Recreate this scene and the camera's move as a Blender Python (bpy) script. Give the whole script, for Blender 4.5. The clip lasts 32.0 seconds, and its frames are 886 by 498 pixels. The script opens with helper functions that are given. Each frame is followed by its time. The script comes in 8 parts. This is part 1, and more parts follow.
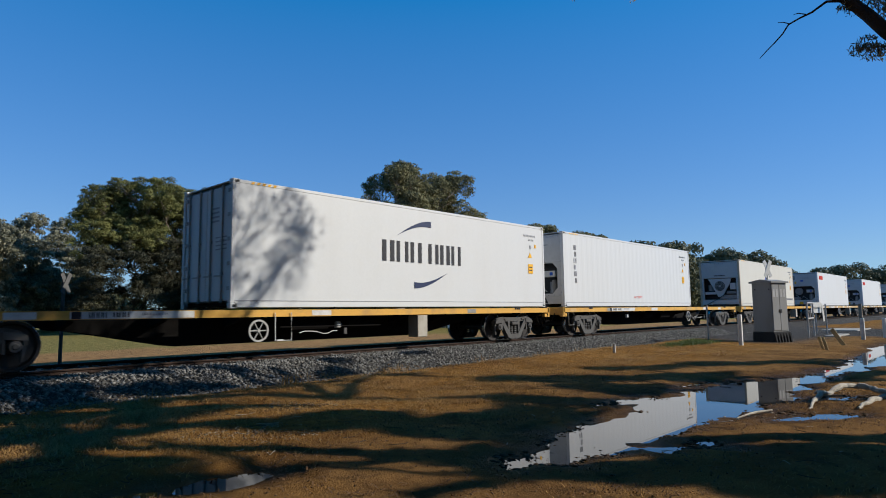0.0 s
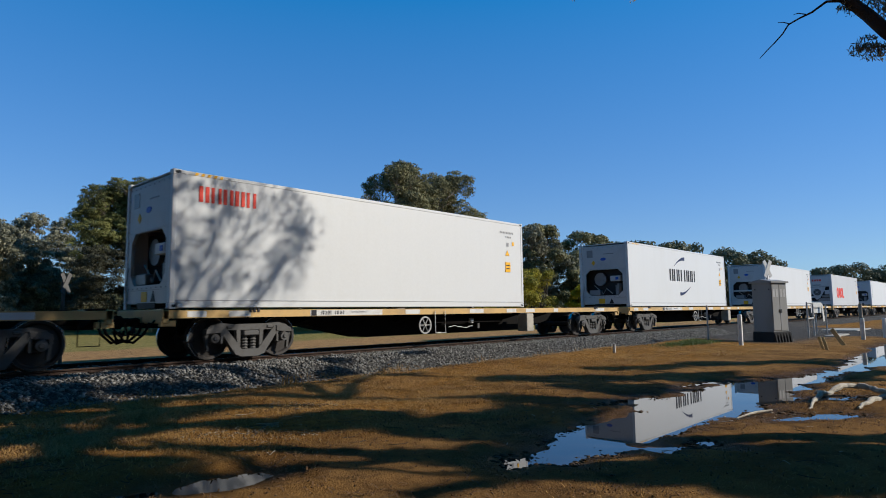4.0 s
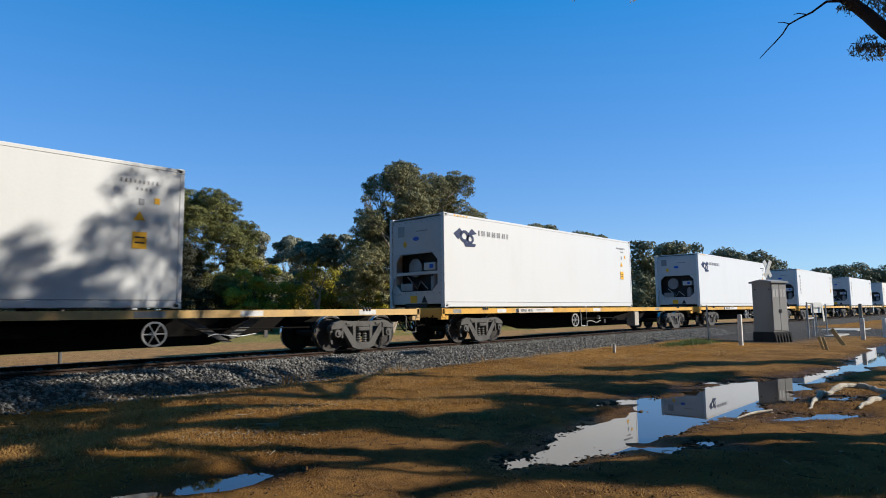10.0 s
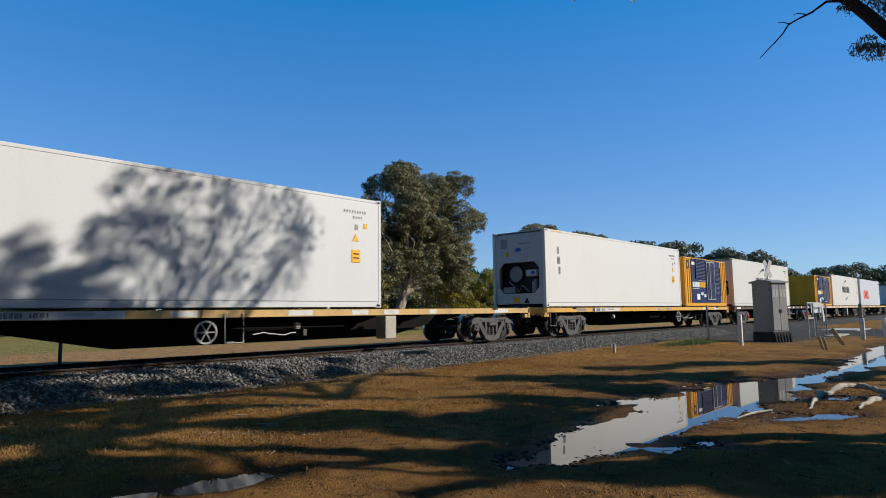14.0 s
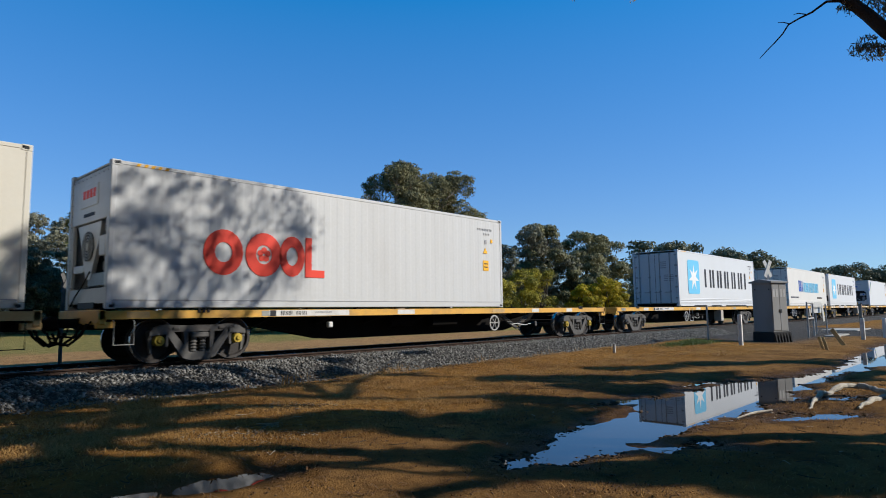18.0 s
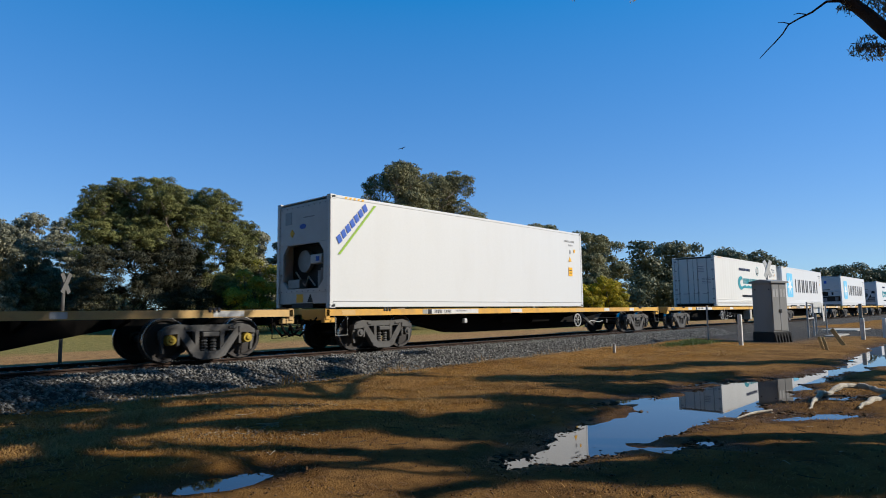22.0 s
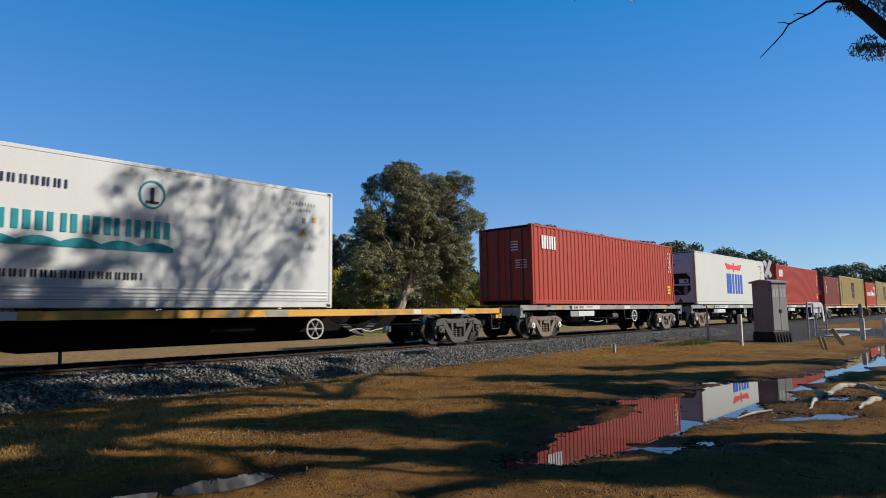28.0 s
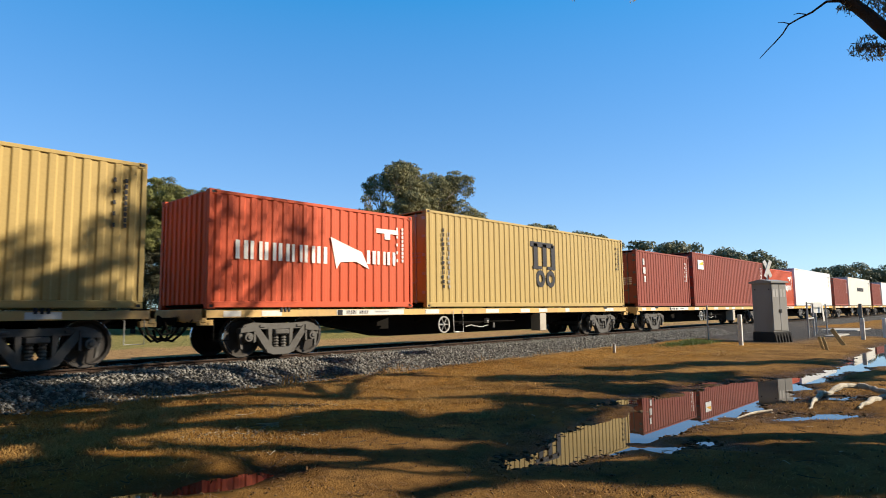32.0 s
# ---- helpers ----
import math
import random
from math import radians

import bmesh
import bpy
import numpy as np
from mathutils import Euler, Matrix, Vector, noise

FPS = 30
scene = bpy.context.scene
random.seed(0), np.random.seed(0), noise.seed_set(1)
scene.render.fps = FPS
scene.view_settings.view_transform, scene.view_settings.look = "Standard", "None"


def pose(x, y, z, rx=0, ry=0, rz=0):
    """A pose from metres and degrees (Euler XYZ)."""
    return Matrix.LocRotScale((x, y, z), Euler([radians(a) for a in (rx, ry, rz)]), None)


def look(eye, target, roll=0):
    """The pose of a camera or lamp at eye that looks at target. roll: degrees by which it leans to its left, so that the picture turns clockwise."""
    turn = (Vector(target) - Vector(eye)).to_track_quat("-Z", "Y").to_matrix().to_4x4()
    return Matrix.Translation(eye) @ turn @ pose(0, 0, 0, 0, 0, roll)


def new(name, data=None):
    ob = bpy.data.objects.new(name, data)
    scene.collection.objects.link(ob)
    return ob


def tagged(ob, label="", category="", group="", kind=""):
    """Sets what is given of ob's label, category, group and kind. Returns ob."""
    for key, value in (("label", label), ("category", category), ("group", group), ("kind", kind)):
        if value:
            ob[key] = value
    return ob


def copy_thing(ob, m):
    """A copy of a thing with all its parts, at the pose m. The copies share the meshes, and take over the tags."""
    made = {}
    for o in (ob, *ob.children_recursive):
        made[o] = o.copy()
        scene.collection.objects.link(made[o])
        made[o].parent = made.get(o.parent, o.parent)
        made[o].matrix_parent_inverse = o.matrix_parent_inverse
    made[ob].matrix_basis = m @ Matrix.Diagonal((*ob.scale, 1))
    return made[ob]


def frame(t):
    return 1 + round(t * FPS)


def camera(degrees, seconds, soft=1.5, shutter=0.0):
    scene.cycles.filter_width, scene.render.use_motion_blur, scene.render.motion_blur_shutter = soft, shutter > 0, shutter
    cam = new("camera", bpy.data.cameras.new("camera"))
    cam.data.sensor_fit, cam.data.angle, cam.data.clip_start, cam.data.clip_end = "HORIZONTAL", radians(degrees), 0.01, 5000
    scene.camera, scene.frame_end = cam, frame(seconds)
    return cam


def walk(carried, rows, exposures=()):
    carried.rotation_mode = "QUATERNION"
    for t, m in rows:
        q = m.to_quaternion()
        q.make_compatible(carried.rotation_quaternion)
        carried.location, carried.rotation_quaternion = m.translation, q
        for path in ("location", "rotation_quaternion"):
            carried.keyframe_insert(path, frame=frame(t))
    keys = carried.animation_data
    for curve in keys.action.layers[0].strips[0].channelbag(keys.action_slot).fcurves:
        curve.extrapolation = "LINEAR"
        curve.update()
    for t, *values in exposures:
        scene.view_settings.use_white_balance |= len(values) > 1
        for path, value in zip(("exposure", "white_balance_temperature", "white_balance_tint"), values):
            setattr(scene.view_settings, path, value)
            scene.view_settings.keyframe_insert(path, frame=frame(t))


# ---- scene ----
import functools
import itertools

# ---- camera ----
EYE = Vector((0, 0, 1.39))
AHEAD = Vector((0.72716, 0.67886, 0.10190))
cam = camera(71.47, 32.0, soft=0.95, shutter=0.05)
walk(cam, [(0, look(EYE, EYE + AHEAD, -0.713)), (32, look(EYE, EYE + AHEAD, -0.713))],
     exposures=[(0, 0.06, 6290, 10), (1, 0.06, 6290, 10), (2, 0.1, 6370, 10), (3, 0.1, 6370, 10), (6, 0.32, 6350, 10), (7, 0.55, 6650, 10), (8, 0.56, 6750, 10), (9, 0.48, 6600, 10), (10, 0.40, 6480, 10), (11, 0.32, 6440, 10),
                (12, 0.27, 6430, 10), (13, 0.2, 6430, 10), (14, 0.17, 6420, 10), (17, 0.45, 6480, 10), (18, 0.22, 6290, 10), (19, 0.7, 7350, 10), (20, 0.38, 6600, 10), (21, 0.02, 6330, 10), (22, 0.25, 6420, 10),
                (23, 0.54, 7150, 10), (24, 0.16, 6370, 10), (25, 0.22, 6600, 10), (28, 0.17, 6460, 10), (28.4, 0.5, 7000, 10), (29, 0.84, 7500, 10), (30, 0.64, 6850, 10), (30.4, 0.8, 7250, 10), (31, 0.95, 8150, 10), (32, 0.78, 7500, 10)])

# ---- light ----
SUN_EL, SUN_AZ = 29.0, 137.0          # degrees above the horizon; clockwise from +y
SUN_DIR = Vector((math.sin(radians(SUN_AZ)) * math.cos(radians(SUN_EL)),
                  math.cos(radians(SUN_AZ)) * math.cos(radians(SUN_EL)), math.sin(radians(SUN_EL))))
world = bpy.data.worlds.new("sky")
scene.world = world
world.use_nodes = True
sky = world.node_tree.nodes.new("ShaderNodeTexSky")
sky.sky_type, sky.sun_disc = "NISHITA", False
sky.sun_elevation, sky.sun_rotation = radians(SUN_EL), radians(SUN_AZ)
sky.altitude, sky.air_density, sky.dust_density, sky.ozone_density = 1800, 1.35, 0.0, 3.5
back = world.node_tree.nodes["Background"]
back.inputs["Strength"].default_value = 0.123
rich, even, tint = (world.node_tree.nodes.new(k) for k in ("ShaderNodeHueSaturation", "ShaderNodeGamma", "ShaderNodeVectorMath"))
rich.inputs["Hue"].default_value, rich.inputs["Saturation"].default_value = 0.513, 1.42
even.inputs["Gamma"].default_value = 0.48
tint.operation = "MULTIPLY"
tint.inputs[1].default_value = (1.12, 1.62, 2.32)
world.node_tree.links.new(sky.outputs[0], rich.inputs["Color"])
world.node_tree.links.new(rich.outputs[0], even.inputs["Color"])
world.node_tree.links.new(even.outputs[0], tint.inputs[0])
world.node_tree.links.new(tint.outputs[0], back.inputs["Color"])
lamp = bpy.data.lights.new("sun", "SUN")
lamp.energy, lamp.angle, lamp.color = 5.0, radians(0.53), (1.0, 0.935, 0.83)
sun = new("sun", lamp)
sun.matrix_world = look(SUN_DIR * 100, (0, 0, 0))

# ---- plan ----
FACE_Y = 12.563                # near face of the containers
TRACK_Y = FACE_Y + 1.219       # middle of the track
RAIL_Z = 0.425                 # top of the rail; water level is 0
DECK_Z = 1.525                 # underside of the containers

# ---- materials ----


def rgb(*c):
    return (*c, 1.0)


@functools.lru_cache(None)
def paint(name, col, rough=0.5, metal=0.0, dirt=(0.12, 0.09, 0.06), grime=0.25, scale=1.2, bump=0.05, vary=0.06, spec=0.25, streak=1.0):
    """A surface with large stains, fine grain and a little bump; two scales of variation."""
    m = bpy.data.materials.new(name)
    m.use_nodes = True
    nt = m.node_tree
    n, link = nt.nodes, nt.links.new
    b = n["Principled BSDF"]
    tc, info = n.new("ShaderNodeTexCoord"), n.new("ShaderNodeObjectInfo")
    add = n.new("ShaderNodeVectorMath")
    add.operation = "MULTIPLY_ADD"
    comb = n.new("ShaderNodeCombineXYZ")
    for i in range(3):
        link(info.outputs["Random"], comb.inputs[i])
    add.inputs[1].default_value = (37.0, 17.0, 29.0)
    link(comb.outputs[0], add.inputs[0])
    link(tc.outputs["Object"], add.inputs[2])
    mapn = n.new("ShaderNodeMapping")
    mapn.inputs["Scale"].default_value = (1, 1, 1 / streak)
    link(add.outputs[0], mapn.inputs[0])
    big = n.new("ShaderNodeTexNoise")
    big.inputs["Scale"].default_value, big.inputs["Detail"].default_value = scale, 6
    big.inputs["Roughness"].default_value = 0.65
    link(mapn.outputs[0], big.inputs["Vector"])
    fine = n.new("ShaderNodeTexNoise")
    fine.inputs["Scale"].default_value, fine.inputs["Detail"].default_value = scale * 22, 4
    link(add.outputs[0], fine.inputs["Vector"])
    ramp = n.new("ShaderNodeMapRange")
    ramp.inputs["From Min"].default_value, ramp.inputs["From Max"].default_value = 0.48, 0.78
    ramp.inputs["To Max"].default_value = grime
    link(big.outputs["Fac"], ramp.inputs["Value"])
    mix = n.new("ShaderNodeMix")
    mix.data_type = "RGBA"
    mix.inputs["A"].default_value, mix.inputs["B"].default_value = rgb(*col), rgb(*dirt)
    link(ramp.outputs[0], mix.inputs["Factor"])
    hsv = n.new("ShaderNodeHueSaturation")
    val = n.new("ShaderNodeMath")
    val.operation = "MULTIPLY_ADD"
    val.inputs[1].default_value, val.inputs[2].default_value = vary * 4, 1 - vary * 2
    link(fine.outputs["Fac"], val.inputs[0])
    link(val.outputs[0], hsv.inputs["Value"])
    link(mix.outputs["Result"], hsv.inputs["Color"])
    link(hsv.outputs[0], b.inputs["Base Color"])
    rr = n.new("ShaderNodeMath")
    rr.operation = "MULTIPLY_ADD"
    rr.inputs[1].default_value, rr.inputs[2].default_value = 0.2, rough - 0.1
    link(fine.outputs["Fac"], rr.inputs[0])
    link(rr.outputs[0], b.inputs["Roughness"])
    b.inputs["Metallic"].default_value = metal
    b.inputs["Specular IOR Level"].default_value = spec
    if bump:
        bp = n.new("ShaderNodeBump")
        bp.inputs["Strength"].default_value, bp.inputs["Distance"].default_value = bump * 4, 0.01
        link(fine.outputs["Fac"], bp.inputs["Height"])
        link(bp.outputs[0], b.inputs["Normal"])
    return m


@functools.lru_cache(None)
def foliage(name, dark, light, through_amount=0.25, spec=0.4):
    """Leaves: colour by island, some light passing through."""
    m = bpy.data.materials.new(name)
    m.use_nodes = True
    n, link = m.node_tree.nodes, m.node_tree.links.new
    b = n["Principled BSDF"]
    g = n.new("ShaderNodeNewGeometry")
    tc = n.new("ShaderNodeTexCoord")
    no = n.new("ShaderNodeTexNoise")
    no.inputs["Scale"].default_value = 0.6
    link(tc.outputs["Object"], no.inputs["Vector"])
    a = n.new("ShaderNodeMath")
    a.operation = "MULTIPLY_ADD"
    a.inputs[1].default_value = 0.6
    link(g.outputs["Random Per Island"], a.inputs[0])
    sub = n.new("ShaderNodeMath")
    sub.operation = "MULTIPLY_ADD"
    sub.inputs[1].default_value, sub.inputs[2].default_value = 1.4, -0.5
    link(no.outputs["Fac"], sub.inputs[0])
    link(sub.outputs[0], a.inputs[2])
    mix = n.new("ShaderNodeMix")
    mix.data_type = "RGBA"
    mix.inputs["A"].default_value, mix.inputs["B"].default_value = rgb(*dark), rgb(*light)
    link(a.outputs[0], mix.inputs["Factor"])
    link(mix.outputs["Result"], b.inputs["Base Color"])
    b.inputs["Roughness"].default_value = 0.55
    b.inputs["Specular IOR Level"].default_value = spec
    t = n.new("ShaderNodeBsdfTranslucent")
    link(mix.outputs["Result"], t.inputs["Color"])
    s = n.new("ShaderNodeMixShader")
    s.inputs[0].default_value = through_amount
    link(b.outputs[0], s.inputs[1])
    link(t.outputs[0], s.inputs[2])
    link(s.outputs[0], n["Material Output"].inputs["Surface"])
    return m


WHITE = paint("white_paint", (0.615, 0.62, 0.61), 0.5, grime=0.12, scale=0.8, dirt=(0.45, 0.40, 0.33), bump=0.02, vary=0.02, streak=3, spec=0.3)
CREAM = paint("cream_paint", (0.60, 0.57, 0.49), 0.5, grime=0.16, scale=0.8, dirt=(0.45, 0.36, 0.26), bump=0.02, vary=0.02, streak=3, spec=0.3)
OFFWHITE = paint("off_white_paint", (0.66, 0.635, 0.575), 0.5, grime=0.16, scale=0.8, dirt=(0.45, 0.38, 0.29), bump=0.02, vary=0.02, streak=3, spec=0.3)
GREYWHITE = paint("greyed_white_paint", (0.52, 0.525, 0.52), 0.5, grime=0.2, scale=0.8, dirt=(0.35, 0.32, 0.28), bump=0.02, vary=0.03, streak=3)
RED = paint("red_paint", (0.40, 0.052, 0.030), 0.6, grime=0.35, dirt=(0.27, 0.07, 0.045), scale=1.0, streak=3, spec=0.2)
ORANGE = paint("orange_red_paint", (0.52, 0.085, 0.038), 0.6, grime=0.3, dirt=(0.40, 0.12, 0.07), scale=1.0, streak=3, spec=0.2)
BROWN = paint("red_brown_paint", (0.25, 0.058, 0.040), 0.65, grime=0.4, dirt=(0.15, 0.055, 0.04), scale=1.0, streak=3, spec=0.2)
OCHRE = paint("ochre_paint", (0.41, 0.295, 0.115), 0.6, grime=0.3, dirt=(0.30, 0.20, 0.09), scale=1.0, streak=3, spec=0.2)
BLUEGEN = paint("dark_blue_paint", (0.010, 0.022, 0.085), 0.5, grime=0.3, dirt=(0.03, 0.04, 0.07), scale=1.5, spec=0.25)
YELGEN = paint("genset_yellow_paint", (0.72, 0.33, 0.02), 0.45, grime=0.25, dirt=(0.35, 0.15, 0.03), scale=1.5)
SILL = paint("yellow_sill_paint", (0.64, 0.35, 0.065), 0.6, grime=0.9, dirt=(0.30, 0.19, 0.09), scale=1.3)
SILLTAN = paint("faded_sill_paint", (0.56, 0.36, 0.14), 0.65, grime=0.9, dirt=(0.28, 0.20, 0.12), scale=1.3)
SILLBROWN = paint("brown_sill_paint", (0.10, 0.055, 0.035), 0.7, grime=0.8, dirt=(0.05, 0.035, 0.025), scale=1.3)
SILLGREY = paint("grey_sill_paint", (0.30, 0.30, 0.28), 0.7, grime=0.9, dirt=(0.10, 0.08, 0.06), scale=1.6)
BLACK = paint("grimy_black_steel", (0.010, 0.009, 0.008), 0.9, grime=0.4, dirt=(0.022, 0.017, 0.013), spec=0.06)
CAST = paint("dusty_cast_steel", (0.11, 0.106, 0.10), 0.8, grime=0.7, dirt=(0.05, 0.04, 0.034), scale=3, spec=0.1)
CASTTAN = paint("rusty_cast_steel", (0.20, 0.155, 0.12), 0.8, grime=0.7, dirt=(0.10, 0.065, 0.045), scale=3, spec=0.3)
DULLYELLOW = paint("dull_yellow_cap", (0.42, 0.30, 0.05), 0.7, grime=0.8, dirt=(0.10, 0.07, 0.03), scale=5, spec=0.1)
WHEELM = paint("wheel_steel", (0.05, 0.045, 0.042), 0.6, metal=0.3, grime=0.5, dirt=(0.04, 0.03, 0.02), scale=4)
TREAD = paint("polished_tread", (0.45, 0.45, 0.46), 0.25, metal=1.0, grime=0.2, scale=4)
BOXPAINT = paint("dusty_box_paint", (0.42, 0.38, 0.31), 0.6, grime=0.5, dirt=(0.22, 0.18, 0.13), scale=4)
PLATE = paint("pale_plate", (0.62, 0.61, 0.58), 0.6, grime=0.5, dirt=(0.3, 0.26, 0.2), scale=4)
INK = paint("black_marking", (0.022, 0.022, 0.028), 0.55, grime=0.1, dirt=(0.08, 0.08, 0.08), bump=0, vary=0.03)
NAVY = paint("navy_marking", (0.018, 0.030, 0.085), 0.5, grime=0.1, dirt=(0.06, 0.07, 0.1), bump=0, vary=0.03)
BLUEMARK = paint("blue_marking", (0.025, 0.10, 0.45), 0.5, grime=0.1, dirt=(0.1, 0.15, 0.3), bump=0, vary=0.03)
SKYMARK = paint("light_blue_marking", (0.16, 0.52, 0.74), 0.5, grime=0.1, dirt=(0.2, 0.4, 0.5), bump=0, vary=0.02)
TEAL = paint("teal_marking", (0.015, 0.25, 0.29), 0.5, grime=0.1, dirt=(0.1, 0.25, 0.25), bump=0, vary=0.02)
REDMARK = paint("red_marking", (0.72, 0.055, 0.030), 0.5, grime=0.1, dirt=(0.5, 0.1, 0.06), bump=0, vary=0.02)
GREENMARK = paint("green_marking", (0.25, 0.42, 0.04), 0.5, grime=0.1, bump=0, vary=0.02)
YELMARK = paint("yellow_marking", (0.80, 0.42, 0.02), 0.5, grime=0.1, bump=0, vary=0.02)
WHITEMARK = paint("white_marking", (0.78, 0.77, 0.74), 0.5, grime=0.15, dirt=(0.4, 0.36, 0.3), bump=0, vary=0.02)
GREYMARK = paint("grey_marking", (0.30, 0.30, 0.31), 0.5, grime=0.1, bump=0, vary=0.02)
UNITWHITE = paint("unit_white_panel", (0.50, 0.50, 0.49), 0.45, grime=0.3, dirt=(0.3, 0.28, 0.25), scale=2)
UNITDARK = paint("unit_dark_interior", (0.02, 0.022, 0.025), 0.6, grime=0.3, dirt=(0.06, 0.05, 0.04), scale=4)
UNITMID = paint("unit_grey_metal", (0.22, 0.23, 0.24), 0.45, metal=0.4, grime=0.4, dirt=(0.1, 0.09, 0.08), scale=4)
STEEL = paint("galvanised_steel", (0.38, 0.37, 0.35), 0.6, metal=0.2, grime=0.5, dirt=(0.14, 0.12, 0.10), scale=5, spec=0.3)
CABGREY = paint("cabinet_grey_paint", (0.245, 0.24, 0.225), 0.65, grime=0.45, dirt=(0.17, 0.15, 0.12), scale=1.2, streak=3, spec=0.25)
CONC = paint("dark_concrete", (0.035, 0.034, 0.033), 0.9, grime=0.6, dirt=(0.02, 0.019, 0.017), scale=3, bump=0.2, spec=0.1)
WOODWHITE = paint("white_post_paint", (0.66, 0.64, 0.58), 0.75, grime=0.5, dirt=(0.33, 0.28, 0.21), scale=4, spec=0.2)
WOODRAW = paint("raw_pine", (0.50, 0.36, 0.17), 0.7, grime=0.5, dirt=(0.3, 0.2, 0.1), scale=4)
RAILM = paint("rusty_rail", (0.05, 0.032, 0.024), 0.8, grime=0.6, dirt=(0.035, 0.025, 0.02), scale=5, spec=0.1)
SLEEPER = paint("grey_sleeper", (0.11, 0.10, 0.09), 0.9, grime=0.6, dirt=(0.06, 0.05, 0.04), scale=4, bump=0.2)
BARK = paint("gum_bark", (0.30, 0.24, 0.18), 0.85, grime=0.9, dirt=(0.10, 0.075, 0.055), scale=2.0, bump=0.3, streak=4)
BARKDARK = paint("dark_bark", (0.060, 0.048, 0.040), 0.9, grime=0.8, dirt=(0.03, 0.024, 0.02), scale=3, bump=0.4, streak=4)
DEADWOOD = paint("bleached_wood", (0.50, 0.45, 0.37), 0.85, grime=0.8, dirt=(0.2, 0.16, 0.12), scale=6, bump=0.3, spec=0.1)
GUM = foliage("gum_leaves", (0.026, 0.029, 0.012), (0.33, 0.30, 0.14), 0.12, 0.15)
GUMGREY = foliage("grey_gum_leaves", (0.046, 0.050, 0.028), (0.36, 0.34, 0.23), 0.15, 0.15)
PINEGREEN = foliage("olive_leaves", (0.016, 0.021, 0.006), (0.26, 0.255, 0.08), 0.10, 0.15)
WATTLE = foliage("wattle_leaves", (0.065, 0.078, 0.018), (0.48, 0.39, 0.035), 0.15, 0.15)
# Darker leaves: less bounce under shade trees, painted shade in a lower crown.
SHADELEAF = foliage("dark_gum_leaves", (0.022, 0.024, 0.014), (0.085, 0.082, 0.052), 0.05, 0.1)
WATTLEBLOOM = foliage("wattle_in_flower", (0.10, 0.10, 0.012), (0.62, 0.46, 0.015), 0.15, 0.15)
NEARLEAF = foliage("pale_gum_leaves", (0.10, 0.10, 0.07), (0.42, 0.40, 0.30), 0.3, 0.3)
FARLEAF = foliage("far_leaves", (0.050, 0.062, 0.034), (0.19, 0.18, 0.10), 0.12, 0.1)

# ---- mesh helpers ----


